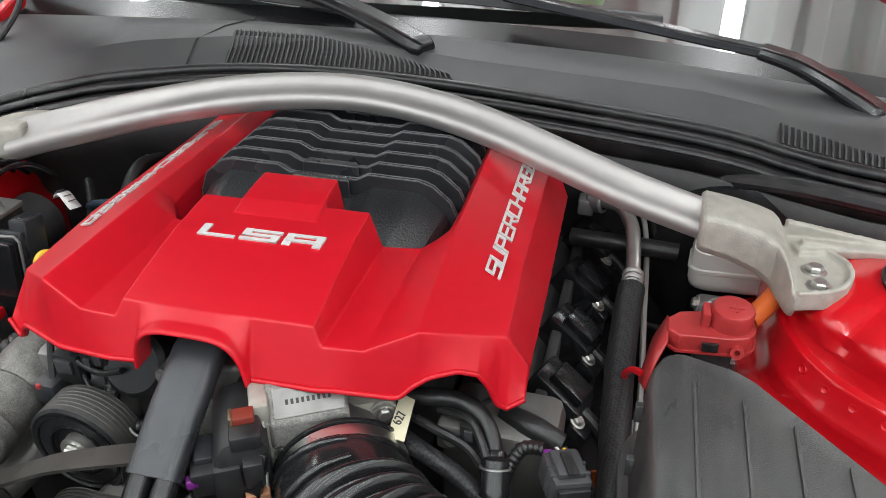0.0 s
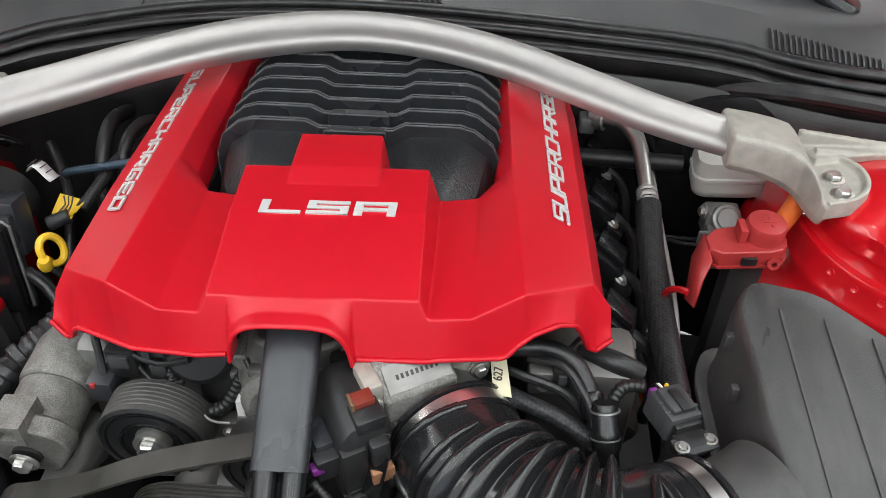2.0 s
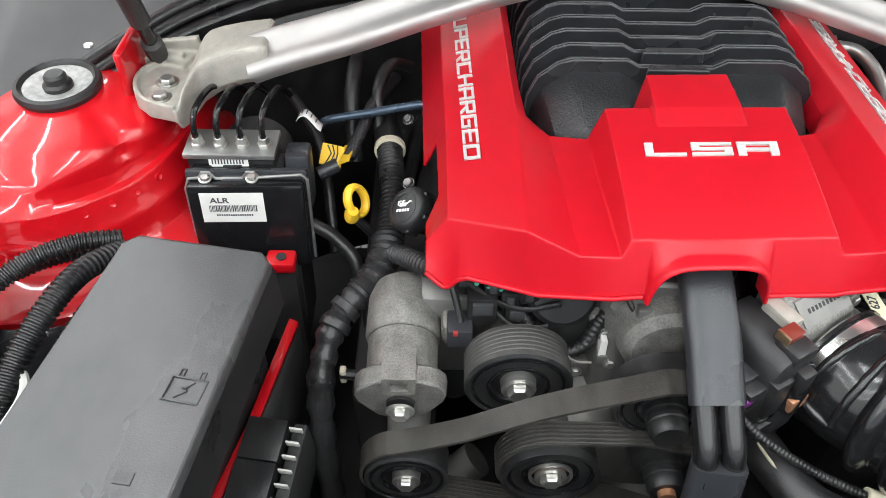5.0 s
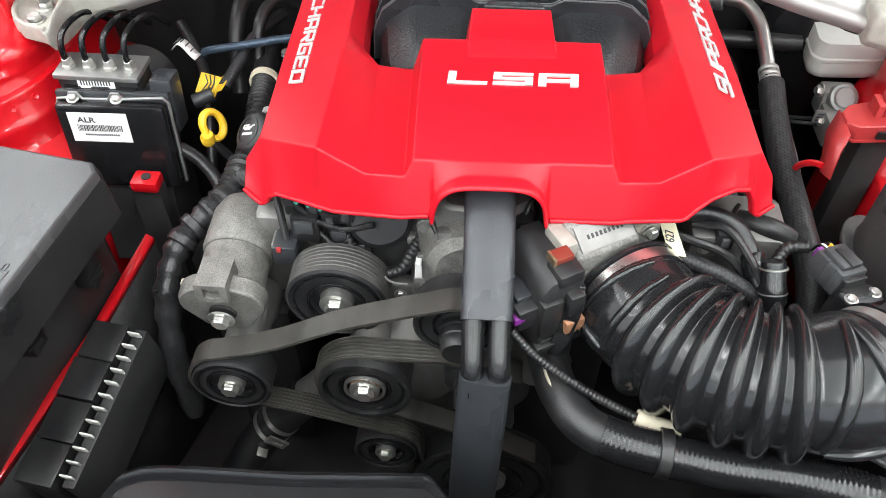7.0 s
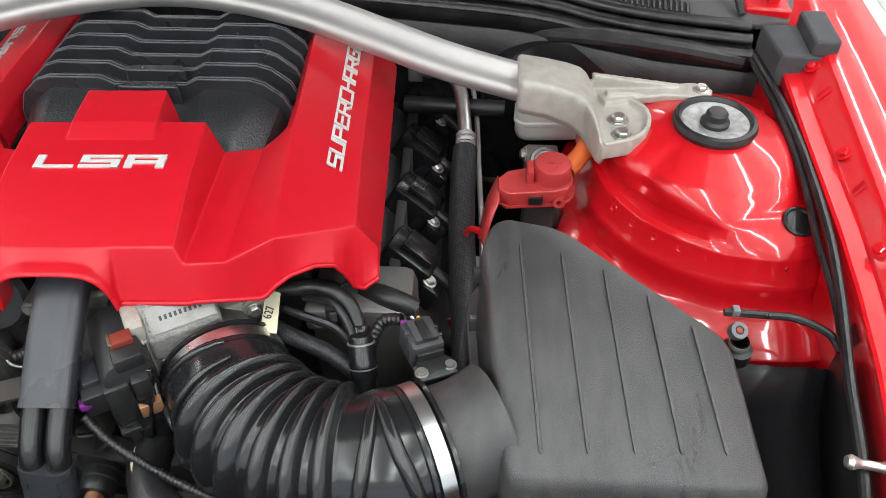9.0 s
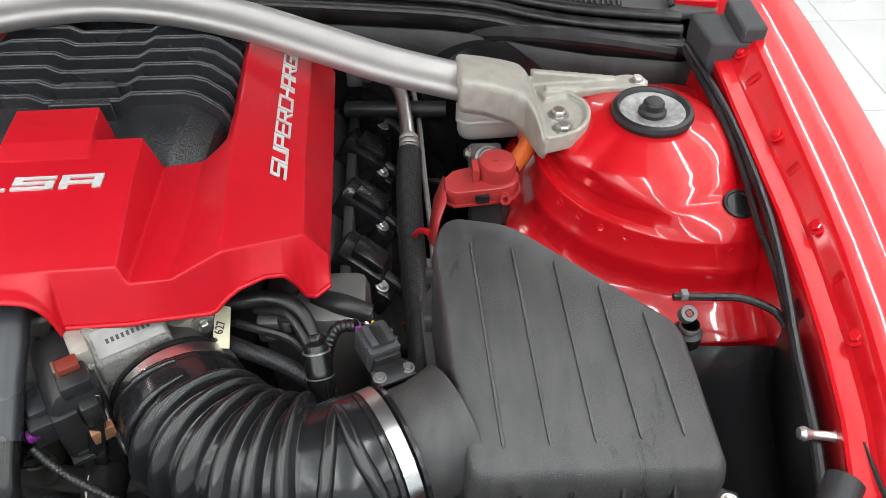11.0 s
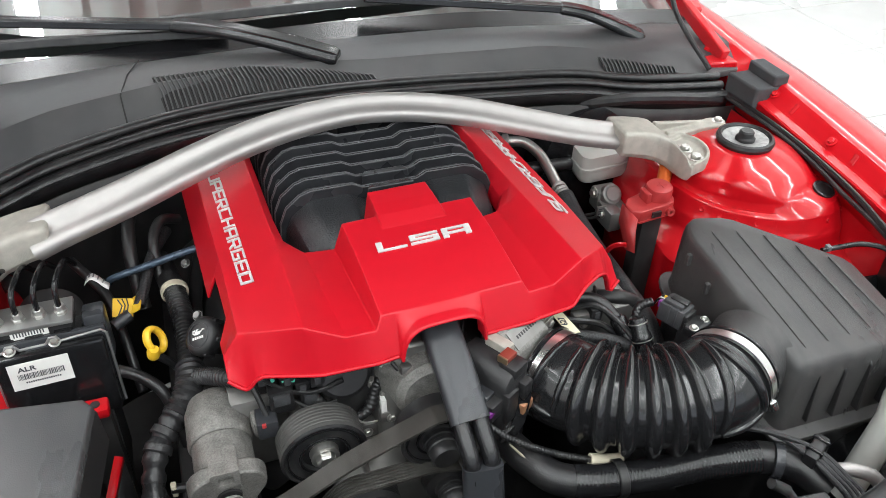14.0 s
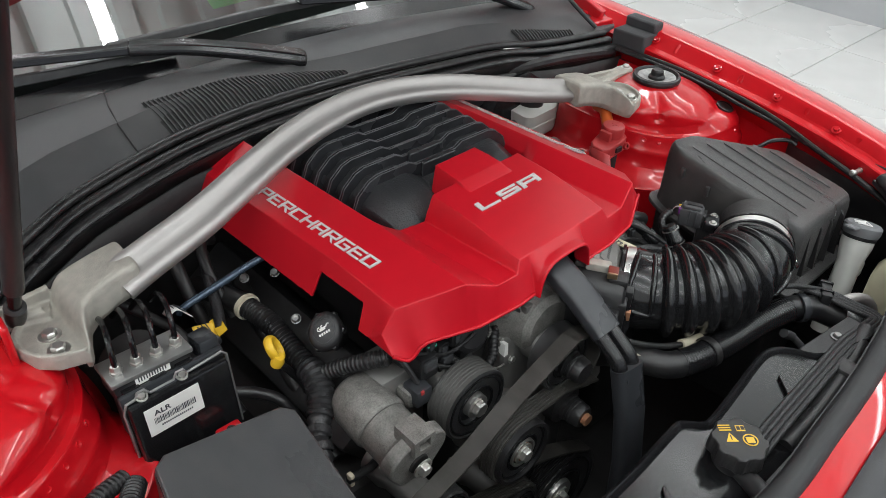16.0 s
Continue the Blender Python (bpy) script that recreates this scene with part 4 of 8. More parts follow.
# ---- strut brace ----
def strut_brace():
    t = thing("strut_brace", "satin aluminium strut brace with cast end brackets", "strut brace", (0, 0.25, 0.92))
    line = [(-0.47, 0.214, 0.940), (-0.43, 0.217, 0.953), (-0.346, 0.224, 0.977), (-0.262, 0.247, 0.996), (-0.178, 0.274, 1.009), (-0.094, 0.294, 1.016), (-0.01, 0.304, 1.017), (0.074, 0.301, 1.010), (0.158, 0.285, 0.998), (0.242, 0.262, 0.980), (0.326, 0.241, 0.960), (0.41, 0.234, 0.939), (0.45, 0.233, 0.930)]
    # flattened tube: its broad, slightly hollow face looks up and forward
    oval, lean = [], radians(35)
    for k in range(56):
        a = 2 * math.pi * k / 56
        u = 0.0262 * math.copysign(abs(math.cos(a)) ** 0.62, math.cos(a))
        v = 0.0165 * math.copysign(abs(math.sin(a)) ** 0.62, math.sin(a))
        if v > 0:
            v -= 0.0068 * math.exp(-(u / 0.0125) ** 2)
        oval.append((-u * math.cos(lean) + v * math.sin(lean), u * math.sin(lean) + v * math.cos(lean)))
    path = spline(line, 6)
    part("tube", sweep(path, oval, scale=lambda i, q: lerp((0, 0.12, 0.35, 0.5, 1.0), (1.04, 1.00, 0.93, 0.87, 0.86), q)), ALU, t, degrees=60)
    for s in (-1, 1):
        out, up = (0.0, 0.0) if s > 0 else (0.038, 0.006)
        P = lambda x, y, z: (s * (x + out), y, z + up)
        br = part("bracket", bmesh.new(), CAST, t, "rough grey cast aluminium bracket")
        bm = bmesh.new()
        # saddle over the tube, widening to the foot
        rings = []
        for x, yr, yf, zt, zr, zf in ((0.407, 0.264, 0.201, 0.959, 0.934, 0.926), (0.411, 0.266, 0.198, 0.962, 0.934, 0.925), (0.440, 0.266, 0.197, 0.958, 0.928, 0.919), (0.468, 0.266, 0.192, 0.952, 0.922, 0.911), (0.484, 0.265, 0.182, 0.947, 0.918, 0.904),
                                      (0.492, 0.264, 0.164, 0.940, 0.914, 0.898), (0.498, 0.262, 0.146, 0.930, 0.911, 0.896), (0.502, 0.260, 0.140, 0.918, 0.909, 0.896), (0.506, 0.258, 0.142, 0.911, 0.906, 0.896)):
            ring = []
            for i in range(17):
                a = math.pi * i / 16
                c, d = math.cos(a), math.sin(a)
                y = (yr + yf) / 2 + (yr - yf) / 2 * math.copysign(abs(c) ** 0.24, c)
                base = zr + (zf - zr) * i / 16
                ring.append(P(x, y, base + (zt - base) * abs(d) ** 0.26))
            ring += [P(x, yf + 0.006, zf - 0.010), P(x, yr - 0.006, zr - 0.010)]
            rings.append(ring)
        skin(rings, bm, closed=True)
        bm.verts.ensure_lookup_table()
        n = len(rings[0])
        bm.faces.new(bm.verts[:n][::-1])
        bm.faces.new(bm.verts[-n:])
        # foot: a floor with a raised rim round the two bolts
        foot = [(0.504, 0.248), (0.544, 0.238), (0.562, 0.220), (0.564, 0.192), (0.555, 0.166), (0.536, 0.148), (0.502, 0.138)]
        prism([P(x, y, 0)[:2] for x, y in foot], 0.899 + up, 0.9140 + up, bm=bm)
        rim = [Vector(P(x, y, 0.9165)) for x, y in ((0.504, 0.142), (0.534, 0.152), (0.552, 0.169), (0.561, 0.192), (0.559, 0.216), (0.544, 0.235))]
        sweep(spline(rim, 4), [(-0.0035, -0.011), (0.0035, -0.011), (0.0028, 0.0040), (-0.0028, 0.0040)], bm)
        # arm to the rear of the tower, with a rib along it
        arm = [(0.496, 0.266), (0.545, 0.270), (0.600, 0.270), (0.626, 0.274), (0.642, 0.270), (0.650, 0.257), (0.643, 0.244), (0.626, 0.240), (0.590, 0.243), (0.556, 0.236), (0.512, 0.222)]
        prism([P(x, y, 0)[:2] for x, y in arm], 0.909 + up, 0.9195 + up, bm=bm, top=0.97)
        for r0, r1, z0 in (((0.500, 0.258), (0.606, 0.264), 0.938), ((0.516, 0.240), (0.560, 0.246), 0.926)):
            a, b = Vector(P(r0[0], r0[1], 0.912)), Vector(P(r1[0], r1[1], 0.912))
            side = (b - a).cross(Vector((0, 0, 1))).normalized() * 0.0045
            q = [a + side, a - side, b - side, b + side]
            lo = [bm.verts.new(p) for p in q]
            hi = [bm.verts.new(p + Vector((0, 0, (z0 - 0.912) if k < 2 else 0.009))) for k, p in enumerate(q)]
            bm.faces.new(lo[::-1])
            bm.faces.new(hi)
            for k in range(4):
                bm.faces.new((lo[k], lo[(k + 1) % 4], hi[(k + 1) % 4], hi[k]))
        bmesh.ops.recalc_face_normals(bm, faces=bm.faces[:])
        smooth(bm, 30)
        bm.to_mesh(br.data)
        bm.free()
        md = br.modifiers.new("casting", "REMESH")
        md.mode, md.voxel_size, md.use_smooth_shade = "VOXEL", 0.0017, True
        md = br.modifiers.new("rounding", "SMOOTH")
        md.factor, md.iterations = 0.5, 2
        for bx, by, bz in ((0.526, 0.196, 0.9140), (0.527, 0.166, 0.9140), (0.634, 0.257, 0.9195)):
            bolt(P(bx, by, bz - 0.001), (0, 0, 1), br, 0.0085 if by < 0.22 else 0.007)


strut_brace()


# ---- dark depth of the engine bay ----
def rounded(poly, times=2, cut=0.012):
    """Takes the corners off a plan polygon."""
    for _ in range(times):
        out = []
        for i, p in enumerate(poly):
            q = poly[(i + 1) % len(poly)]
            k = min(0.25, cut / max(1e-6, math.dist(p, q)))
            out += [(p[0] * (1 - k) + q[0] * k, p[1] * (1 - k) + q[1] * k), (p[0] * k + q[0] * (1 - k), p[1] * k + q[1] * (1 - k))]
        poly, cut = out, cut * 0.35
    return poly


def stack(poly, levels, bm=None, close=True):
    """Plan polygon carried up through levels of (scale, height); a height may be a function of x and y."""
    bm = bm or bmesh.new()
    cx, cy = sum(p[0] for p in poly) / len(poly), sum(p[1] for p in poly) / len(poly)
    rows = []
    for k, z in levels:
        row = []
        for x, y in poly:
            px, py = cx + (x - cx) * k, cy + (y - cy) * k
            row.append((px, py, z(px, py) if callable(z) else z))
        rows.append(row)
    vs = [[bm.verts.new(p) for p in r] for r in rows]
    n = len(poly)
    for a, b in zip(vs, vs[1:]):
        for j in range(n):
            bm.faces.new((a[j], a[(j + 1) % n], b[(j + 1) % n], b[j]))
    if close:
        bm.faces.new(vs[0][::-1])
        bm.faces.new(vs[-1])
    return bm


def ribbed(points, r, pitch=0.006, depth=0.12, n=12, bm=None):
    """A corrugated sleeve along a line."""
    p = spline(points, 12)
    length = sum((b - a).length for a, b in zip(p, p[1:]))
    count = max(8, int(length / pitch) * 4)
    dist = [0]
    for a, b in zip(p, p[1:]):
        dist.append(dist[-1] + (b - a).length)
    fine = []
    for i in range(count + 1):
        d = length * i / count
        k = min(max(int(np.searchsorted(dist, d)) - 1, 0), len(p) - 2)
        u = (d - dist[k]) / max(1e-9, dist[k + 1] - dist[k])
        fine.append(p[k].lerp(p[k + 1], min(1, u)))
    return sweep(fine, circle(r, n), bm, scale=lambda i, q: 1 + depth * (0, 1, 1, 0)[i % 4] - depth * 0.5)


def engine():
    t = thing("engine_block", "dark oily engine block and heads under the cover", "engine", (0, 0.1, 0.3))
    part("undertray", block(-0.80, 0.80, -0.62, 0.50, 0.30, 0.34), DARK, t)
    bm = block(-0.14, 0.14, -0.06, 0.42, 0.34, 0.86, bevel=0.01)
    part("block", bm, DARKGREY, t)
    for s in (-1, 1):
        m = Matrix.Translation((s * 0.25, 0.17, 0.72)) @ Matrix.Rotation(s * radians(38), 4, "Y")
        part("valve_cover", block(-0.055, 0.055, -0.20, 0.25, -0.10, 0.05, m=m, bevel=0.012), DARKGREY, t)
        part("exhaust_side", block(s * 0.30 - 0.05, s * 0.30 + 0.05, -0.05, 0.40, 0.35, 0.66, bevel=0.01), DARK, t)
    # coils on the visible bank
    for i, y in enumerate((0.385, 0.275, 0.165, 0.06)):
        c = part("coil", bmesh.new(), GLOSS_BLACK, t, "black ignition coil")
        m = Matrix.Translation((0.288, y + 0.028, 0.785)) @ Matrix.Rotation(radians(32), 4, "Y") @ Matrix.Rotation(radians(-18), 4, "Z")
        bm = block(-0.034, 0.030, -0.026, 0.026, -0.03, 0.012, m=m, bevel=0.005)
        block(-0.020, 0.022, -0.018, 0.018, 0.010, 0.022, bm, m, bevel=0.003)
        block(0.026, 0.052, -0.034, -0.010, -0.03, 0.002, bm, m, bevel=0.004)
        bmesh.ops.recalc_face_normals(bm, faces=bm.faces[:])
        smooth(bm, 35)
        bm.to_mesh(c.data)
        bm.free()
        bolt((0.309, y - 0.002, 0.774), (0.5, -0.1, 0.85), c, 0.006)
        part("spark_lead", tube([(0.312, y + 0.02, 0.77), (0.337, y + 0.008, 0.748), (0.345, y - 0.01, 0.70), (0.335, y - 0.02, 0.62)], 0.0075, 10), BLACK_RUBBER, t)
        part("lead_boot", tube([(0.333, y + 0.004, 0.70), (0.345, y - 0.012, 0.66), (0.345, y - 0.02, 0.60)], 0.0035, 8), ORANGE, t, "orange-red wire")
    part("coil_rail", block(0.262, 0.275, 0.02, 0.42, 0.745, 0.80, bevel=0.003), DARKGREY, t)
    # front of the engine: casting and water pump in rough alloy
    bm = stack(rounded([(-0.10, -0.03), (0.04, -0.03), (0.06, -0.07), (0.02, -0.105), (-0.09, -0.10)]), ((1, 0.55), (1, 0.78), (0.8, 0.84), (0.6, 0.90)))
    part("front_casting", bm, CASTDARK, t, "rough alloy casting", bevel=0.004)
    part("pump_body", lathe([(0.0, 0.05), (0.05, 0.05), (0.055, 0.03), (0.06, 0.0), (0.07, -0.02)], 24, m=aim((-0.09, -0.09, 0.68), (0, -1, 0))), CASTDARK, t, "rough alloy pump body")
    nose = part("blower_nose", lathe([(0.064, -0.02), (0.062, 0.030), (0.056, 0.062), (0.050, 0.070), (0.046, 0.090), (0.036, 0.098), (0.0, 0.098)], 44, m=aim((-0.028, -0.018, 0.838), (0, -1, 0))), CASTROUGH, t, "pale rough alloy blower nose", degrees=35)
    for q in (150, 205, 250):
        at = Vector((-0.028 + 0.056 * math.cos(radians(q)), -0.078, 0.838 + 0.056 * math.sin(radians(q))))
        part("nose_boss", lathe([(0.010, -0.05), (0.0095, 0.004), (0.008, 0.006), (0, 0.006)], 16, m=aim(at, (0, -1, 0))), CASTROUGH, nose)
    part("nose_rib", block(-0.098, -0.030, -0.070, -0.050, 0.822, 0.834, bevel=0.003), CASTROUGH, nose)
    part("inlet_neck", tube([(0.03, -0.06, 0.80), (0.03, -0.10, 0.76), (0.06, -0.13, 0.70)], 0.03, 14), CASTDARK, t)
    part("head_end", block(0.19, 0.30, -0.055, 0.02, 0.70, 0.845, bevel=0.014), CASTDARK, t, "rough alloy head end")
    part("head_end_pipe", tube([(0.245, -0.02, 0.84), (0.275, -0.035, 0.845), (0.300, -0.04, 0.835)], 0.012, 12), BLACK_RUBBER, t)
    part("head_end", block(-0.27, -0.19, -0.05, 0.02, 0.70, 0.83, bevel=0.014), CASTDARK, t, "rough alloy head end")
    part("vacuum_drum", lathe([(0, 0.04), (0.03, 0.04), (0.036, 0.035), (0.037, 0.0), (0.03, -0.01)], 28, m=aim((-0.128, -0.03, 0.84), (0.05, -0.9, 0.45))), BLACK_PLASTIC, t, "black round vacuum drum")
    part("drum_hose", ribbed([(-0.17, -0.05, 0.83), (-0.14, -0.085, 0.80), (-0.105, -0.085, 0.80), (-0.085, -0.07, 0.83), (-0.07, -0.075, 0.85)], 0.007), BLACK_RUBBER, t)
    part("drum_wire", tube([(-0.135, -0.085, 0.815), (-0.115, -0.10, 0.80), (-0.095, -0.10, 0.795)], 0.0014, 6), STEEL, t)
    part("white_tag", prism([(-0.088, -0.094), (-0.080, -0.094), (-0.081, -0.076), (-0.087, -0.076)], 0.79, 0.8195, top=0.8), LABEL, t, "small white paper tag")
    # sensors and plugs under the cover's front edge
    for k, (x, y, z, w) in enumerate(((-0.205, -0.055, 0.845, 0.030), (-0.17, -0.05, 0.83, 0.024), (-0.222, -0.03, 0.86, 0.02), (-0.03, -0.07, 0.86, 0.02))):
        c = part("plug", block(x - w / 2, x + w / 2, y - 0.014, y + 0.014, z - 0.03, z + 0.008, bevel=0.003), BLACK_PLASTIC, t)
        part("plug_clip", block(x - w / 3, x + w / 3, y - 0.018, y - 0.012, z - 0.012, z + 0.004, bevel=0.001), GREY_PLASTIC, c)


def front_clutter():
    """Small castings, plugs and leads that fill the dark front of the engine."""
    t = thing("front_accessories", "small alloy brackets, plugs and leads at the engine front", "engine parts", (-0.1, -0.06, 0.75))
    for x, y, z, w, d, h, mat in ((-0.055, -0.098, 0.845, 0.018, 0.012, 0.07, CASTDARK), (-0.075, -0.088, 0.790, 0.030, 0.016, 0.020, CASTDARK), (0.028, -0.090, 0.850, 0.022, 0.016, 0.050, CASTDARK), (-0.105, -0.075, 0.760, 0.050, 0.020, 0.026, CASTDARK),
                                  (-0.215, -0.030, 0.850, 0.034, 0.020, 0.016, CASTDARK), (-0.196, -0.042, 0.818, 0.016, 0.016, 0.040, CASTDARK), (0.205, -0.060, 0.845, 0.030, 0.018, 0.030, CASTDARK)):
        lug = part("alloy_lug", block(x - w / 2, x + w / 2, y - d / 2, y + d / 2, z - h / 2, z + h / 2, bevel=min(d, w, h) * 0.28), mat, t)
        bolt((x, y - d / 2, z), (0, -1, 0.15), lug, 0.0048)
    for x, y, z in ((-0.195, -0.050, 0.862), (-0.178, -0.056, 0.850), (-0.160, -0.060, 0.862), (0.020, -0.085, 0.885), (0.135, -0.065, 0.868), (0.222, -0.062, 0.860)):
        c = part("small_plug", block(x - 0.009, x + 0.009, y - 0.010, y + 0.008, z - 0.014, z + 0.008, bevel=0.002), BLACK_PLASTIC, t)
        part("plug_latch", block(x - 0.004, x + 0.004, y - 0.0125, y - 0.009, z - 0.008, z + 0.004, bevel=0.001), GREY_PLASTIC, c)
        part("plug_wire", tube([(x, y, z + 0.004), (x + 0.006, y + 0.012, z + 0.016), (x + 0.016, y + 0.03, z + 0.012)], 0.0026, 8), BLACK_RUBBER, t)
    for k in range(3):
        part("green_tip", lathe([(0.0026, 0), (0.0026, 0.002), (0, 0.002)], 10, m=aim((-0.212 + 0.012 * k, -0.058, 0.866 - 0.004 * k), (0, -1, 0.5))), GREENTIP, t, "small green wire seal")
    for pts, r in (([(-0.24, -0.03, 0.865), (-0.20, -0.062, 0.850), (-0.165, -0.070, 0.842), (-0.13, -0.075, 0.856)], 0.0032), ([(-0.21, -0.045, 0.84), (-0.175, -0.075, 0.822), (-0.14, -0.080, 0.828)], 0.0026),
                   ([(-0.07, -0.085, 0.875), (-0.055, -0.105, 0.850), (-0.060, -0.105, 0.81)], 0.0028), ([(0.03, -0.085, 0.875), (0.05, -0.115, 0.862), (0.062, -0.140, 0.880)], 0.0035), ([(0.15, -0.06, 0.862), (0.19, -0.072, 0.858), (0.225, -0.080, 0.848), (0.25, -0.10, 0.83)], 0.0045),
                   ([(0.19, -0.055, 0.866), (0.22, -0.066, 0.872), (0.24, -0.09, 0.862), (0.252, -0.118, 0.85)], 0.0040)):
        part("lead", tube(pts, r, 8), BLACK_RUBBER, t)


def pulley(name, at, r, width, parent, face=0.6, grooves=True, mat=None, hub=None, rim=None):
    m = aim(at, (0, -1, 0))
    prof = [(r * 0.3, -0.004), (r * face, -0.004), (r * (face + 0.1), 0.002), (r * 0.90, 0.002), (r * 0.94, 0.004), (r * 1.0, 0.002)]
    k = 8 if grooves else 1
    for i in range(k):
        z0 = -width * i / k
        prof += [(r * 0.985, z0 - width * 0.1 / k), (r * (0.955 if grooves else 0.985), z0 - width * 0.5 / k), (r * 0.985, z0 - width * 0.9 / k)]
    prof += [(r * 1.0, -width), (r * 0.9, -width - 0.002), (0.01, -width - 0.002)]
    p = part(name, lathe(prof, 44, m=m), mat or BLACK_PLASTIC, parent, degrees=28)
    for k in (0.56, 0.84):
        part("face_ring", lathe([(r * k - 0.0016, 0.001), (r * k - 0.001, 0.0036), (r * k + 0.001, 0.0036), (r * k + 0.0016, 0.001)], 40, m=m), GLOSS_BLACK, p, degrees=60)
    if rim:
        band = [(r * 0.97, 0.0025), (r * 1.004, 0.0015)]
        for i in range(7):
            z0 = -width * i / 7
            band += [(r * 1.006, z0 - width * 0.02), (r * 1.006, z0 - width * 0.115), (r * 0.995, z0 - width * 0.13)]
        part("rim", lathe(band + [(r * 1.01, -width), (r * 0.96, -width - 0.002)], 56, m=m), rim, p, "dusty grey grooved rim", degrees=25)
    c = Vector(at)
    part("hub", lathe([(r * 0.34, -0.004), (r * 0.32, 0.003), (r * 0.22, 0.004), (r * 0.18, 0.0), (0, 0)], 28, m=m), hub or STEEL, p, "bare metal hub")
    bolt(c + Vector((0, -0.003, 0)), (0, -1, 0), p, min(0.012, r * 0.22), STEEL)
    return p


def belt(points, parent, y, width=0.026, thick=0.0035, name="belt", closed=False):
    p = [Vector((x, y, z)) for x, z in points]
    p = spline(p, 6, closed)
    sec = [(-thick / 2, -width / 2), (thick / 2, -width / 2), (thick / 2, width / 2), (-thick / 2, width / 2)]
    return part(name, sweep(p, sec, closed_path=closed, up=(0, 1, 0)), BELT, parent)


def arc(cx, cz, r, a0, a1, n=7):
    return [(cx + r * math.cos(radians(a0 + (a1 - a0) * i / n)), cz + r * math.sin(radians(a0 + (a1 - a0) * i / n))) for i in range(n + 1)]


def belt_drive():
    t = thing("belt_drive", "black ribbed accessory belts on their pulleys", "belt drive", (-0.14, -0.16, 0.5))
    pulley("idler_pulley", (-0.279, -0.180, 0.705), 0.043, 0.028, t, 0.55, False)
    rp = pulley("ribbed_pulley", (-0.134, -0.178, 0.715), 0.049, 0.028, t, 0.5, True, hub=BRASS)
    part("bearing_ring", lathe([(0.0195, 0.0), (0.0198, 0.0048), (0.0222, 0.0048), (0.0226, 0.0)], 36, m=aim((-0.134, -0.178, 0.715), (0, -1, 0))), STEEL, rp, "bright steel bearing ring")
    part("outer_lip", lathe([(0.0445, 0.0), (0.0448, 0.0075), (0.0495, 0.0075), (0.0500, -0.002)], 44, m=aim((-0.134, -0.178, 0.715), (0, -1, 0))), BLACK_PLASTIC, rp, degrees=40)
    pulley("idler_pulley", (-0.119, -0.175, 0.571), 0.038, 0.028, t, 0.5, False)
    pulley("pump_pulley", (-0.168, -0.118, 0.781), 0.054, 0.034, t, 0.5, True, rim=RIMGREY)
    pulley("blower_pulley", (-0.036, -0.158, 0.808), 0.047, 0.028, t, 0.5, False)
    pulley("crank_pulley", (0.000, -0.165, 0.49), 0.088, 0.030, t, 0.5, True)
    for at, r in (((-0.036, -0.162, 0.808), 0.019), ((-0.020, -0.165, 0.712), 0.019)):
        m = aim(at, (0, -1, 0))
        part("shaft_cap", lathe([(r * 1.7, -0.02), (r * 1.6, -0.004), (r * 1.08, 0.0), (r * 1.08, 0.006), (r * 0.98, 0.007), (r * 0.98, 0.011), (r * 1.03, 0.012), (r * 1.03, 0.016), (r * 0.96, 0.0175), (r * 0.96, 0.026), (r * 0.82, 0.031), (0, 0.031)], 30, m=m), BLACK_PLASTIC, t)
    part("cap_bolt", lathe([(0.009, 0), (0.009, 0.008), (0, 0.008)], 16, m=aim((-0.020, -0.195, 0.712), (0, -1, 0))), BRASS, t, "coppery bolt end")
    belt(arc(-0.279, 0.705, 0.046, 250, 95) + [(-0.225, 0.773), (-0.15, 0.815)] + arc(-0.036, 0.808, 0.050, 118, -60), t, -0.166)
    belt(arc(-0.134, 0.715, 0.052, 230, 80) + [(-0.08, 0.766), (-0.04, 0.765)] + [(0.03, 0.74)], t, -0.164, name="ribbed_belt")
    belt([(-0.279, 0.659), (-0.23, 0.650), (-0.15, 0.624)] + arc(-0.119, 0.571, 0.041, 90, 0) + [(-0.075, 0.55)], t, -0.162)
    belt([(-0.134, 0.663), (-0.06, 0.632), (0.0, 0.60), (0.06, 0.56)], t, -0.160)
    # ribs of the grooved belt
    for i in range(6):
        y = -0.164 - 0.011 + 0.0045 * i
        line = arc(-0.134, 0.715, 0.0545, 200, 80) + [(-0.08, 0.7685), (-0.04, 0.7675)]
        part("belt_rib", sweep(spline([Vector((x, y, z)) for x, z in line], 4), circle(0.0011, 5)), BELT, t)
        low = [(-0.262, 0.6570), (-0.23, 0.6525), (-0.15, 0.6265)] + arc(-0.119, 0.571, 0.0435, 90, 20)
        part("belt_rib", sweep(spline([Vector((x, y + 0.002, z)) for x, z in low], 4), circle(0.0011, 5)), BELT, t)
    # carriers that hold the pulleys to the engine
    for x, y, z, r in ((-0.279, -0.10, 0.705, 0.022), (-0.134, -0.10, 0.715, 0.025), (-0.119, -0.10, 0.571, 0.022), (-0.168, -0.06, 0.781, 0.028), (-0.036, -0.09, 0.808, 0.026), (0.0, -0.10, 0.49, 0.03)):
        part("carrier", lathe([(r, 0.0), (r * 1.1, 0.05), (r * 1.3, 0.06), (r * 1.3, 0.09)], 20, m=aim((x, y - 0.04, z), (0, 1, 0))), CASTDARK, t)


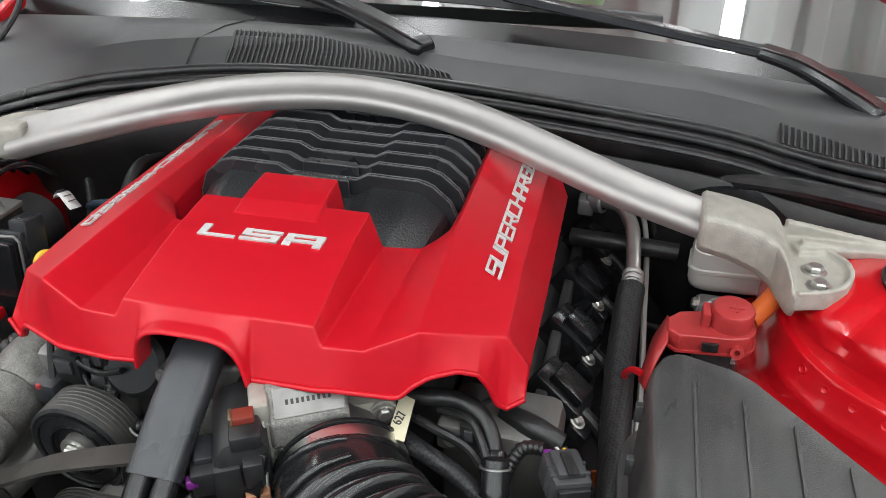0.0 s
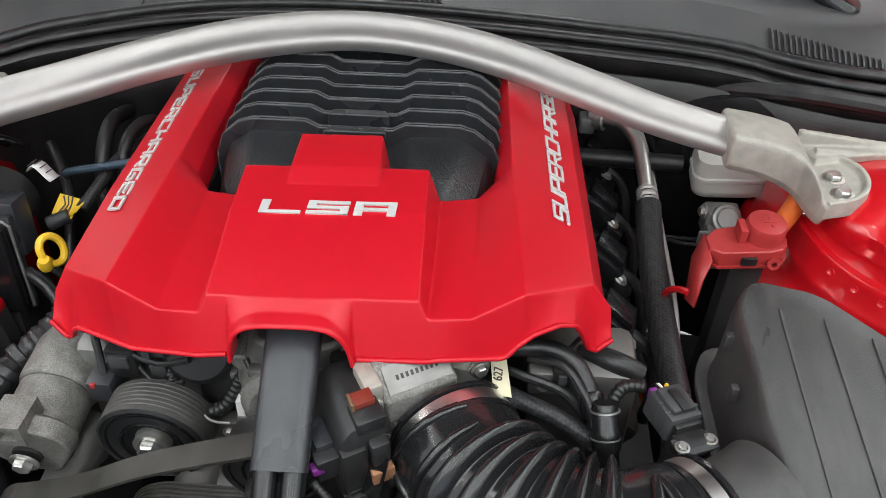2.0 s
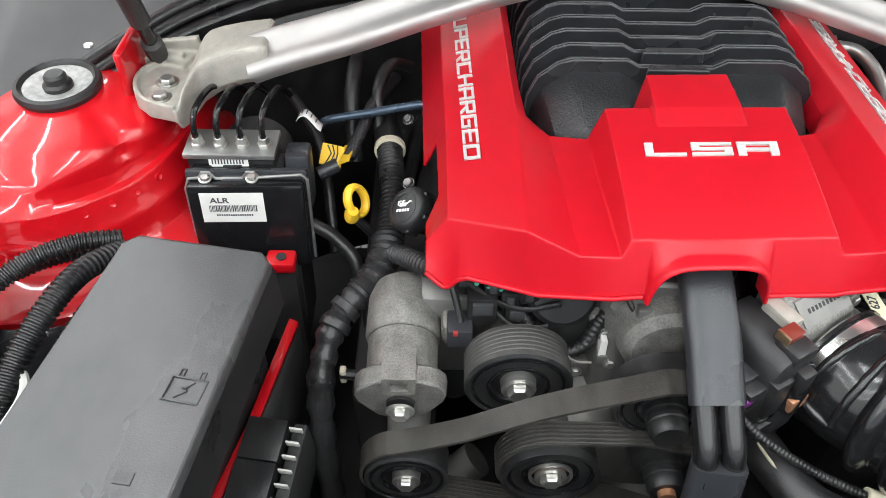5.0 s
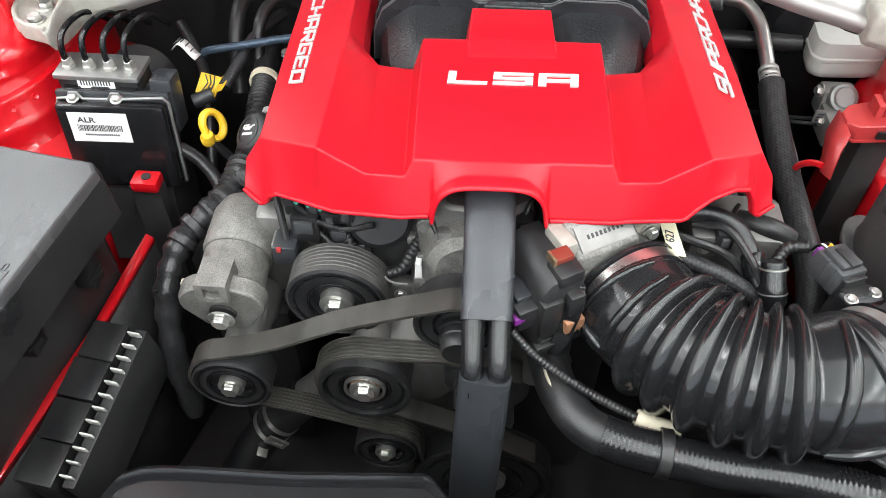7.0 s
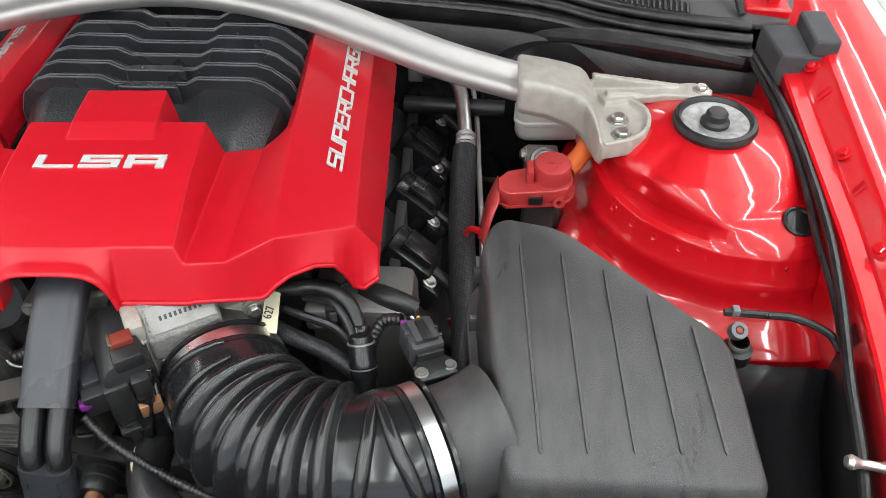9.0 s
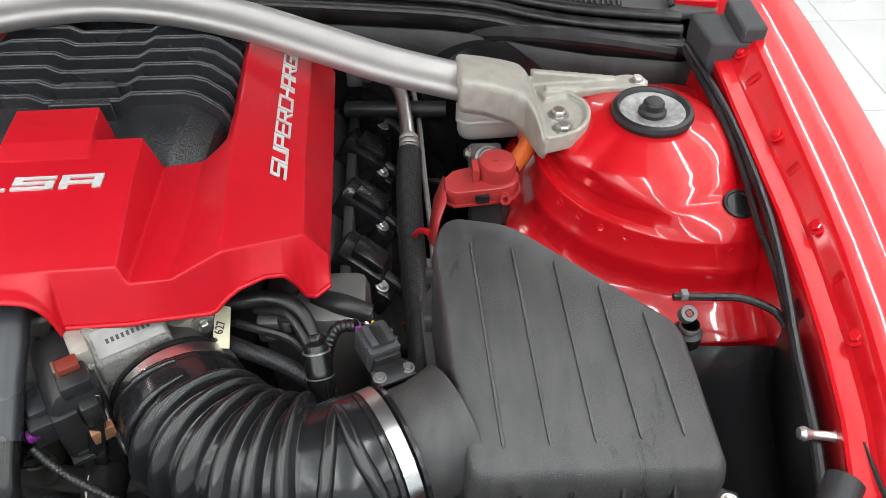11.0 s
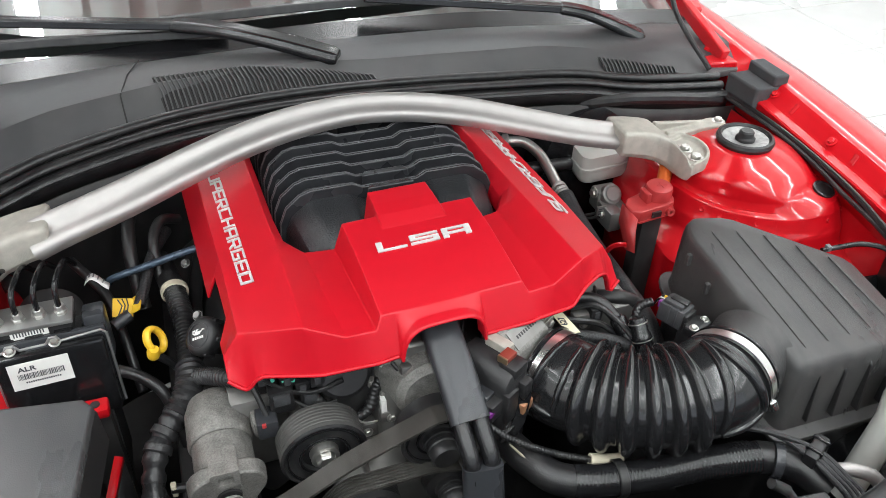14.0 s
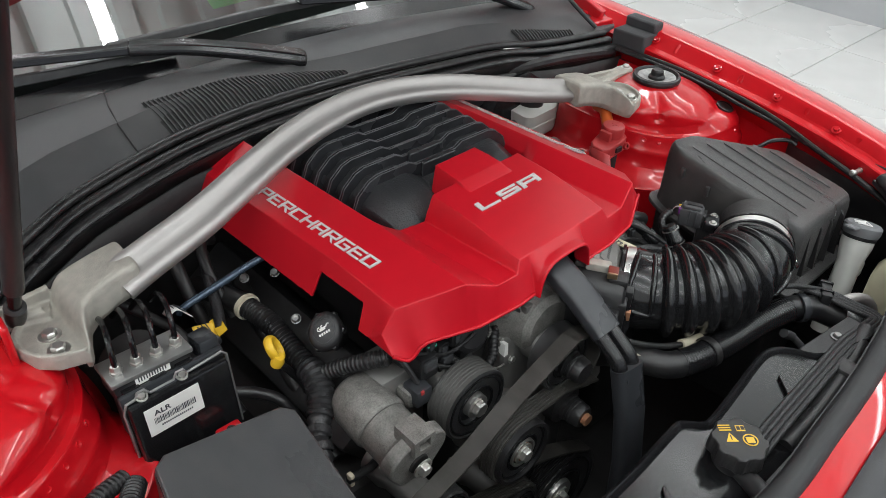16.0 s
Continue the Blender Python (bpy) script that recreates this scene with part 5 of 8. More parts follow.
def tensioner():
    t = thing("belt_tensioner", "grey cast alloy belt tensioner cylinder", "tensioner", (-0.285, -0.1, 0.72))
    a, b = Vector((-0.285, -0.132, 0.778)), Vector((-0.285, 0.00, 0.795))
    m = aim(a, a - b)
    L = (b - a).length
    part("barrel", lathe([(0.036, -0.062), (0.036, -0.020), (0.0385, -0.016), (0.0385, -0.004)], 40, m=m), CASTROUGH, t, degrees=30)
    part("end_cap", lathe([(0.0, -L * 1.04), (0.022, -L * 1.03), (0.033, -L * 0.96), (0.0385, -L * 0.84), (0.0395, -0.068), (0.0375, -0.063), (0.0360, -0.0625)], 40, m=m), CASTROUGH, t, "speckled grey cast end", degrees=50)
    arm = sweep(spline([(-0.280, -0.020, 0.795), (-0.250, -0.018, 0.800), (-0.222, -0.016, 0.806)], 4), [(-0.022, -0.020), (0.022, -0.020), (0.022, 0.020), (-0.022, 0.020)], scale=lambda i, q: 1.1 - 0.3 * q)
    part("cast_arm", arm, CASTROUGH, t, bevel=0.006)
    bm = bmesh.new()
    plate = rounded([(-0.047, -0.006), (-0.044, -0.030), (-0.024, -0.044), (0.022, -0.044), (0.043, -0.028), (0.047, -0.004), (0.022, 0.036), (-0.022, 0.036)], 1, 0.006)
    prism(plate, -0.014, 0.006, m @ Matrix.Rotation(radians(180), 4, "Z"), bm, top=0.97)
    part("face_plate", bm, CASTROUGH, t, bevel=0.0025)
    bm = block(-0.301, -0.269, -0.150, -0.112, 0.808, 0.814)
    for x0, x1 in ((-0.301, -0.2935), (-0.2765, -0.269)):
        block(x0, x1, -0.150, -0.112, 0.814, 0.828, bm)
    block(-0.301, -0.269, -0.150, -0.112, 0.828, 0.8335, bm)
    part("square_lug", bm, CASTROUGH, t, "cast lug with a square hole")
    part("lug_hole", block(-0.2935, -0.2765, -0.142, -0.112, 0.814, 0.828), DARK, t)
    part("hub", lathe([(0.015, 0.004), (0.014, 0.009), (0.0, 0.009)], 20, m=m), DARK, t)
    bolt(a + Vector((0, -0.014, -0.002)), a - b, t, 0.0095)
    part("arm_lug", block(-0.246, -0.215, -0.075, -0.04, 0.785, 0.815, bevel=0.008), CASTROUGH, t)
    c = part("connector", block(-0.240, -0.214, -0.085, -0.055, 0.795, 0.822, bevel=0.003), SHEATH, t, "grey electrical connector")
    part("connector_lock", block(-0.234, -0.229, -0.0865, -0.083, 0.817, 0.8225, bevel=0.0005), RED_CAP, c)
    part("plug_lead", tube([(-0.226, -0.07, 0.82), (-0.235, -0.05, 0.85), (-0.245, -0.03, 0.86)], 0.004, 8), BLACK_RUBBER, t)
    h = thing("lower_hose", "black coolant hose with a sprung wire clamp", "coolant hose", (-0.29, -0.12, 0.45))
    part("hose", tube([(-0.23, -0.10, 0.56), (-0.27, -0.115, 0.52), (-0.31, -0.13, 0.46), (-0.36, -0.16, 0.37)], 0.026, 18), BLACK_RUBBER, h)
    part("hose_neck", tube([(-0.20, -0.09, 0.585), (-0.235, -0.102, 0.555)], 0.022, 16, 1), CASTDARK, h)
    for k in (0, 1):
        c = Vector((-0.266 - 0.014 * k, -0.114 - 0.005 * k, 0.525 - 0.016 * k))
        part("clamp_ring", lathe([(0.0262, -0.0032), (0.0276, -0.0032), (0.0276, 0.0032), (0.0262, 0.0032)], 32, m=aim(c, (-0.66, -0.2, -0.72))), STEEL, h, "flat sprung steel band")
    tab = Matrix.Translation((-0.268, -0.145, 0.512)) @ Matrix.Rotation(radians(38), 4, "Y")
    part("clamp_tab", block(-0.014, 0.014, -0.0015, 0.0015, -0.009, -0.004, block(-0.014, 0.014, -0.0015, 0.0015, 0.004, 0.009, block(-0.014, -0.009, -0.0015, 0.0015, -0.004, 0.004, block(0.009, 0.014, -0.0015, 0.0015, -0.004, 0.004, m=tab), tab), tab), tab), STEEL, h)
    part("clamp_ear", block(-0.007, 0.007, -0.012, 0.002, -0.0015, 0.0015, m=Matrix.Translation((-0.288, -0.146, 0.495)) @ Matrix.Rotation(radians(30), 4, "Y"), bevel=0.0008), STEEL, h)


def coolant_pipe():
    t = thing("coolant_pipe", "twin black pipes in a grey plastic sheath", "coolant pipe", (-0.012, -0.2, 0.5))
    flat = [(0.0235 * math.copysign(abs(math.cos(a)) ** 0.6, math.cos(a)), 0.0125 * math.copysign(abs(math.sin(a)) ** 0.6, math.sin(a))) for a in [2 * math.pi * i / 24 for i in range(24)]]
    part("upper_sheath", sweep([Vector((-0.016, -0.050, 0.940)), Vector((-0.0145, -0.105, 0.926)), Vector((-0.0125, -0.15, 0.903)), Vector((-0.0115, -0.198, 0.871))], flat), SHEATH, t, degrees=50)
    part("lower_sheath", sweep([Vector((-0.0095, -0.2345, 0.838)), Vector((-0.012, -0.256, 0.77)), Vector((-0.014, -0.270, 0.69)), Vector((-0.014, -0.278, 0.55)), Vector((-0.014, -0.28, 0.40))], flat), SHEATH, t, degrees=50)
    for d in (-0.0118, 0.0118):
        part("pipe", tube([(-0.0115 + d, -0.185, 0.878), (-0.011 + d, -0.210, 0.861), (-0.010 + d, -0.228, 0.846), (-0.0095 + d, -0.239, 0.825), (-0.0095 + d, -0.245, 0.80)], 0.0105, 14), GLOSS_BLACK, t)


def throttle():
    t = thing("throttle_body", "cast alloy throttle body with black actuator", "throttle body", (0.08, -0.12, 0.75))
    ax = Vector((0.5, -0.86, 0.0)).normalized()
    c = Vector((0.112, -0.108, 0.838))
    m = aim(c, ax)
    part("bore", lathe([(0.048, -0.045), (0.048, 0.0), (0.051, 0.002), (0.051, 0.010), (0.048, 0.02), (0.044, 0.02)], 40, m=m), CASTDARK, t)
    # frame: first number to the actuator's side, second up, third along the bore
    f = Matrix((Vector((-ax.y, ax.x, 0)) * -1, Vector((0, 0, 1)), ax)).transposed().to_4x4()
    f.translation = c
    part("flange", block(-0.052, 0.056, -0.055, 0.046, -0.05, -0.012, m=f, bevel=0.006), CAST, t)
    part("face_rib", block(0.026, 0.063, -0.060, 0.060, -0.016, 0.006, m=f, bevel=0.003), CAST, t)
    motor = prism([(0.034, -0.046), (0.070, -0.046), (0.0795, -0.036), (0.0800, -0.018), (0.0600, 0.010), (0.034, 0.012)], -0.012, 0.056, f @ Matrix(((0, 0, 1, 0), (1, 0, 0, 0), (0, 1, 0, 0), (0, 0, 0, 1))))
    part("motor_housing", motor, CASTROUGH, t, bevel=0.003)
    part("motor_lug", block(0.054, 0.070, 0.050, 0.078, -0.030, 0.004, m=f, bevel=0.003), CAST, t)
    slope = Vector((0, -0.0200, 0.0280)).normalized()
    bars = part("label_plate", sweep([f @ Vector((-0.008, 0.0703, -0.0040)), f @ Vector((0.050, 0.0703, -0.0040))], [(-0.0125, -0.0006), (0.0125, -0.0006), (0.0125, 0.0014), (-0.0125, 0.0014)], up=(f.to_3x3() @ Vector((0, 0.0280, 0.0200)))), CASTDARK, t, "pale stamped plate")
    for k in range(9):
        c0 = f @ (Vector((0.003 + 0.0045 * k, 0.0703, -0.0040)) + slope * 0.002)
        c1 = f @ (Vector((0.003 + 0.0045 * k, 0.0703, -0.0040)) - slope * 0.0025)
        part("cast_mark", sweep([c0, c1], [(-0.0012, 0.0010), (0.0012, 0.0010), (0.0012, 0.0018), (-0.0012, 0.0018)], up=(f.to_3x3() @ Vector((0, 0.0280, 0.0200)))), DARKGREY, bars)
    for u, v, w in ((0.046, 0.026, 0.008), (0.050, -0.046, 0.008), (-0.044, 0.034, -0.010)):
        part("bolt_boss", lathe([(0.013, -0.012), (0.012, -0.001), (0, -0.001)], 18, m=aim(f @ Vector((u, v, w)), ax)), CAST, t)
        bolt(f @ Vector((u, v, w)), ax, t, 0.0065)
    body = part("actuator", stack(rounded([(0.058, -0.058), (0.100, -0.052), (0.108, -0.010), (0.104, 0.050), (0.090, 0.068), (0.058, 0.066)], 1, 0.01), ((1, -0.045), (1, 0.018), (0.96, 0.026), (0.80, 0.030))), BLACK_PLASTIC, t, "black actuator housing")
    body.data.transform(f)
    part("actuator_strap", sweep([f @ Vector((u, v, w)) for u, v, w in ((0.066, 0.050, 0.026), (0.074, 0.024, 0.036), (0.082, -0.010, 0.037), (0.088, -0.040, 0.030))], [(-0.008, -0.003), (0.008, -0.003), (0.008, 0.003), (-0.008, 0.003)]), GLOSS_BLACK, t, bevel=0.001)
    part("actuator_rib", block(0.058, 0.106, -0.022, -0.016, 0.022, 0.036, m=f, bevel=0.001), BLACK_PLASTIC, t)
    for u0, u1, v0, v1, w0, w1 in ((0.064, 0.080, 0.024, 0.050, 0.024, 0.040), (0.082, 0.104, -0.004, 0.044, 0.022, 0.034), (0.066, 0.078, -0.052, -0.006, 0.024, 0.036), (0.084, 0.100, -0.046, -0.012, 0.024, 0.032)):
        part("actuator_step", block(u0, u1, v0, v1, w0, w1, m=f, bevel=0.002), BLACK_PLASTIC, t)
    part("actuator_lug", block(0.062, 0.088, 0.056, 0.072, 0.004, 0.030, m=f, bevel=0.003), BLACK_PLASTIC, t)
    part("red_tab", block(0.066, 0.084, 0.072, 0.079, 0.001, 0.015, m=f, bevel=0.001), REDTAB, t, "red-brown plastic tab")
    part("spring_clip", block(0.0835, 0.0865, 0.070, 0.080, 0.001, 0.015, m=f, bevel=0.0008), BRASSY, t, "coppery steel clip")
    part("spring_clip", block(0.062, 0.082, 0.002, 0.017, 0.030, 0.042, m=f, bevel=0.001), BRASS, t, "brown steel clip")
    p = part("plug", block(0.100, 0.124, 0.010, 0.036, -0.020, 0.026, m=f, bevel=0.003), BLACK_PLASTIC, t, "black plug with a violet lock")
    part("plug_top", block(0.104, 0.120, 0.034, 0.042, -0.016, 0.014, m=f, bevel=0.002), SHEATH, p)
    part("plug_lock", block(0.116, 0.128, 0.021, 0.030, 0.016, 0.026, m=f, bevel=0.002), PINK, p, "violet lock")
    part("plug_lead", ribbed([(0.012, -0.192, 0.850), (0.04, -0.208, 0.83), (0.09, -0.225, 0.805), (0.135, -0.238, 0.790)], 0.0042, 0.004), BLACK_RUBBER, t)
    part("lead_tape", tube([(0.132, -0.237, 0.790), (0.150, -0.242, 0.787), (0.172, -0.246, 0.785)], 0.0085, 12), TAPE, t, "pale wrapped cloth tape")
    part("steel_wire", tube([f @ Vector((0.060, 0.062, 0.004)), f @ Vector((0.062, 0.036, 0.022)), f @ Vector((0.064, 0.012, 0.034)), f @ Vector((0.062, -0.020, 0.030)), f @ Vector((0.070, -0.040, 0.028))], 0.0016, 6), STEEL, t)


def intake_hose():
    t = thing("intake_hose", "glossy black corrugated rubber intake hose", "intake hose", (0.22, -0.22, 0.78))
    pts = [(0.122, -0.125, 0.838), (0.140, -0.158, 0.840), (0.165, -0.190, 0.844), (0.195, -0.214, 0.849), (0.230, -0.228, 0.853), (0.265, -0.233, 0.857), (0.295, -0.230, 0.859), (0.325, -0.220, 0.860)]
    path = spline(pts, 44)
    n = len(path)

    def swell(i, q):
        if q < 0.20:
            return 1.0 + 0.04 * math.sin(q / 0.20 * math.pi)
        if q < 0.70:
            u = (q - 0.20) / 0.50 * 6
            return 1.0 + 0.20 * max(0.0, 1 - (abs(u % 1.0 - 0.5) / 0.37) ** 2.0)
        return 1.0 + 0.08 * math.sin((q - 0.70) / 0.30 * math.pi)

    part("bellows", sweep(path, circle(0.057, 48), scale=swell), HOSE, t, degrees=80)
    # moulded fork of ribs on the elbow
    for q0, q1 in ((0.800, 0.726), (0.812, 0.925)):
        rib = []
        for k in range(15):
            u = k / 14
            q = q0 + (q1 - q0) * u ** 0.8
            i = int(q * (n - 1))
            d = (path[min(n - 1, i + 2)] - path[i - 2]).normalized()
            sd = d.cross(Vector((0, 0, 1))).normalized()
            a = radians(112 - 118 * u)
            rib.append(path[i] + (sd * math.cos(a) + Vector((0, 0, 1)) * math.sin(a)) * (0.057 * swell(0, q) + 0.0004))
        part("moulded_rib", sweep(rib, circle(0.0066, 12), scale=lambda i, q: 0.65 + 0.35 * math.sin(math.pi * q)), HOSE, t, degrees=80)
    # raised edges round the smooth panels at both ends
    for q0, q1, a0, a1, r in ((0.735, 0.925, -14, -4, 0.0052), (0.075, 0.165, 4, -2, 0.0044), (0.170, 0.155, 0, 95, 0.0042), (0.065, 0.085, 10, 95, 0.0036)):
        rib = []
        for k in range(13):
            u = k / 12
            q = q0 + (q1 - q0) * u
            i = int(q * (n - 1))
            d = (path[min(n - 1, i + 2)] - path[i - 2]).normalized()
            sd = d.cross(Vector((0, 0, 1))).normalized()
            a = radians(a0 + (a1 - a0) * u)
            rib.append(path[i] + (sd * math.cos(a) + Vector((0, 0, 1)) * math.sin(a)) * (0.057 * swell(0, q) + 0.0006))
        part("panel_edge", sweep(rib, circle(r, 10), scale=lambda i, q: 0.7 + 0.3 * math.sin(math.pi * q)), HOSE, t, degrees=80)
    # worm-drive clamps
    for c, ax, r in ((Vector(pts[0]) + Vector((0.004, -0.007, 0)), (0.5, -0.86, 0), 0.0585), (Vector(pts[-1]) + Vector((-0.004, -0.002, 0)), (0.9, 0.43, 0), 0.0600)):
        m = aim(c, ax)
        for w in (-0.0105, 0.0105):
            part("end_bead", lathe([(r - 0.002, w - 0.003), (r + 0.0022, w - 0.0018), (r + 0.0022, w + 0.0018), (r - 0.002, w + 0.003)], 48, m=m), HOSE, t, degrees=70)
        cl = part("hose_clamp", lathe([(r, -0.006), (r + 0.0012, -0.006), (r + 0.0012, 0.006), (r, 0.006)], 48, m=m), CHROME, t, "shiny steel hose clamp", degrees=60)
        for k in range(10):
            q = radians(-60 + 4 * k)
            part("clamp_slot", block(-0.0005, 0.0008, -0.0006, 0.0006, -0.004, 0.004, m=m @ Matrix.Rotation(q, 4, "Z") @ Matrix.Translation((r + 0.0012, 0, 0))), DARK, cl)
    sc = Vector((0.343, -0.276, 0.862))
    part("clamp_screw", lathe([(0.0, 0.012), (0.007, 0.012), (0.0075, 0.002), (0.0055, 0.0), (0.0055, -0.028), (0, -0.028)], 14, m=aim(sc, (0.3, -0.5, -0.8))), CHROME, t)
    part("yellow_mark", block(-0.010, 0.006, 0.0535, 0.0572, 0.0, 0.0035, m=aim(Vector(pts[0]) + Vector((0.004, -0.007, 0)), (0.5, -0.86, 0)) @ Matrix.Rotation(radians(200), 4, "Z")), YELLOW, t)


def air_box():
    t = thing("air_filter_box", "grey-black plastic air filter box with ribbed lid", "air filter box", (0.48, -0.13, 0.55))
    top = lambda x, y: 0.941 - 0.117 * (x - 0.398) + 0.2275 * (y + 0.04)
    poly = rounded([(0.386, -0.264), (0.604, -0.254), (0.592, -0.122), (0.440, -0.020), (0.380, -0.015), (0.366, -0.044)], 2, 0.009)
    low = lambda d: (lambda x, y: top(x, y) - d)
    part("lid", stack(poly, ((1.045, low(0.110)), (1.03, low(0.10)), (1.022, low(0.024)), (1.008, low(0.010)), (0.985, low(0.003)), (0.955, top))), AIRBOX, t, degrees=50)
    part("flange", stack(poly, ((1.06, low(0.122)), (1.15, low(0.120)), (1.15, low(0.113)), (1.05, low(0.110)))), AIRBOX, t, bevel=0.001)
    part("base", stack(poly, ((0.94, 0.50), (1.02, low(0.13)), (1.03, low(0.12)))), BLACK_PLASTIC, t)
    for k, x in enumerate((0.402, 0.441, 0.480, 0.519, 0.557)):
        rear = (-0.046, -0.050, -0.062, -0.086, -0.112)[k]
        front = -0.240 + 0.0035 * k
        a, b = Vector((x + 0.013, front, top(x + 0.013, front) + 0.0004)), Vector((x, rear, top(x, rear) + 0.0004))
        part("lid_rib", sweep([a, a.lerp(b, 0.02), a.lerp(b, 0.5), a.lerp(b, 0.98), b], [(-0.0022, -0.002), (0.0022, -0.002), (0.0012, 0.0014), (-0.0012, 0.0014)], scale=lambda i, q: 0.4 if i in (0, 4) else 1.0), AIRBOX, t)
    for x, y in ((0.36, -0.06), (0.357, -0.11)):
        z = top(x, y)
        part("lid_clip", block(x - 0.001, x + 0.006, y - 0.003, y + 0.004, z - 0.040, z - 0.022, bevel=0.0015), AIRBOX, t)
    for x in (0.425, 0.468, 0.512, 0.556):
        z = top(x, -0.262)
        bm = bmesh.new()
        a = [bm.verts.new((x + d, y, q)) for d, y, q in ((0, -0.255, z - 0.012), (0, -0.255, z - 0.100), (0, -0.274, z - 0.100), (0, -0.2655, z - 0.024))]
        b = [bm.verts.new(v.co + Vector((0.004, 0, 0))) for v in a]
        bm.faces.new(a)
        bm.faces.new(b[::-1])
        for j in range(4):
            bm.faces.new((a[j], b[j], b[(j + 1) % 4], a[(j + 1) % 4]))
        part("gusset", bm, BLACK_PLASTIC, t, bevel=0.001)
    ax = Vector((0.9, 0.43, 0.0)).normalized()
    part("outlet_neck", lathe([(0.0525, -0.03), (0.0525, 0.02), (0.0545, 0.035), (0.058, 0.048)], 40, m=aim((0.335, -0.216, 0.860), ax)), AIRBOX, t, degrees=60)
    ear = part("mounting_ear", prism([(0.612, -0.262), (0.640, -0.245), (0.640, -0.228), (0.612, -0.215)], 0.776, 0.782), BLACK_PLASTIC, t, bevel=0.002)
    bolt((0.629, -0.238, 0.782), (0, 0, 1), ear, 0.006)
    # sensor and connector on the neck
    s = thing("airflow_sensor", "grey airflow sensor connector with violet lock", "sensor", (0.32, -0.13, 0.86))
    m = Matrix.Translation((0.314, -0.120, 0.884)) @ Matrix.Rotation(radians(-64), 4, "Z") @ Matrix.Rotation(radians(-6), 4, "X") @ Matrix.Diagonal((0.86, 0.78, 0.86, 1))
    part("housing", block(-0.026, 0.016, -0.020, 0.020, -0.024, 0.008, m=m, bevel=0.0025), GREY_PLASTIC, s)
    part("housing_hood", block(-0.022, 0.010, -0.015, 0.015, 0.006, 0.014, m=m, bevel=0.002), GREY_PLASTIC, s)
    part("hood_latch", block(-0.016, 0.012, -0.006, 0.006, 0.013, 0.0165, m=m, bevel=0.001), BLACK_PLASTIC, s)
    for u in (-0.010, 0.002):
        part("housing_rib", block(u, u + 0.004, -0.0212, 0.0212, -0.020, 0.0090, m=m, bevel=0.0008), GREY_PLASTIC, s)
    part("housing_step", block(0.014, 0.022, -0.017, 0.017, -0.020, 0.003, m=m, bevel=0.0015), BLACK_PLASTIC, s)
    part("lock_tab", block(-0.0285, -0.024, -0.018, -0.009, -0.004, 0.008, m=m, bevel=0.0008), PINK, s, "violet lock tab")
    part("wire_end", block(-0.030, -0.024, 0.004, 0.008, 0.002, 0.007, m=m, bevel=0.0008), YELLOW, s)
    for v, mat in ((-0.004, BLACK_RUBBER), (0.000, LABEL), (0.010, BLACK_RUBBER)):
        part("wire", tube([m @ Vector((-0.024, v, 0.004)), m @ Vector((-0.034, v, 0.002)), m @ Vector((-0.040, v * 0.6, -0.012))], 0.0014, 6), mat, s)
    part("sensor_foot", block(0.020, 0.040, -0.020, 0.020, -0.026, -0.006, m=m, bevel=0.002), BLACK_PLASTIC, s)
    part("foot_plate", block(0.024, 0.046, -0.024, 0.024, -0.012, -0.007, m=m, bevel=0.0015), GREY_PLASTIC, s)
    part("sensor_post", block(0.010, 0.036, -0.012, 0.014, -0.080, -0.022, m=m, bevel=0.003), BLACK_PLASTIC, s)
    for v in (-0.018, 0.018):
        bolt(m @ Vector((0.036, v, -0.007)), (0, 0, 1), s, 0.0042)
    part("sensor_lead", ribbed([(0.292, -0.092, 0.880), (0.272, -0.090, 0.872), (0.262, -0.110, 0.850), (0.268, -0.140, 0.82), (0.275, -0.15, 0.78)], 0.006, 0.005), BLACK_RUBBER, s)
    # grommet and vacuum line beside the box
    g = thing("box_grommet", "grey rubber grommet ring holding the air box", "grommet", (0.625, -0.07, 0.83))
    part("ring", lathe([(0.0045, 0.006), (0.0085, 0.006), (0.0092, 0.0), (0.0085, -0.005), (0.0045, -0.005)], 20, m=aim((0.622, -0.068, 0.849), (0.1, -0.5, 0.9))), GREY_CAP, g)
    part("pin", lathe([(0.0035, 0), (0.0035, 0.006), (0, 0.006)], 12, m=aim((0.622, -0.068, 0.849), (0.1, -0.5, 0.9))), REDTAB, g)
    part("stem", lathe([(0.009, -0.004), (0.009, -0.014), (0.015, -0.016), (0.015, -0.03)], 18, m=Matrix.Translation((0.624, -0.077, 0.850))), BLACK_RUBBER, g)
    part("stem_collar", lathe([(0.0095, -0.006), (0.0105, -0.008), (0.0105, -0.011), (0.0095, -0.013)], 18, m=Matrix.Translation((0.624, -0.077, 0.850))), STEEL, g)


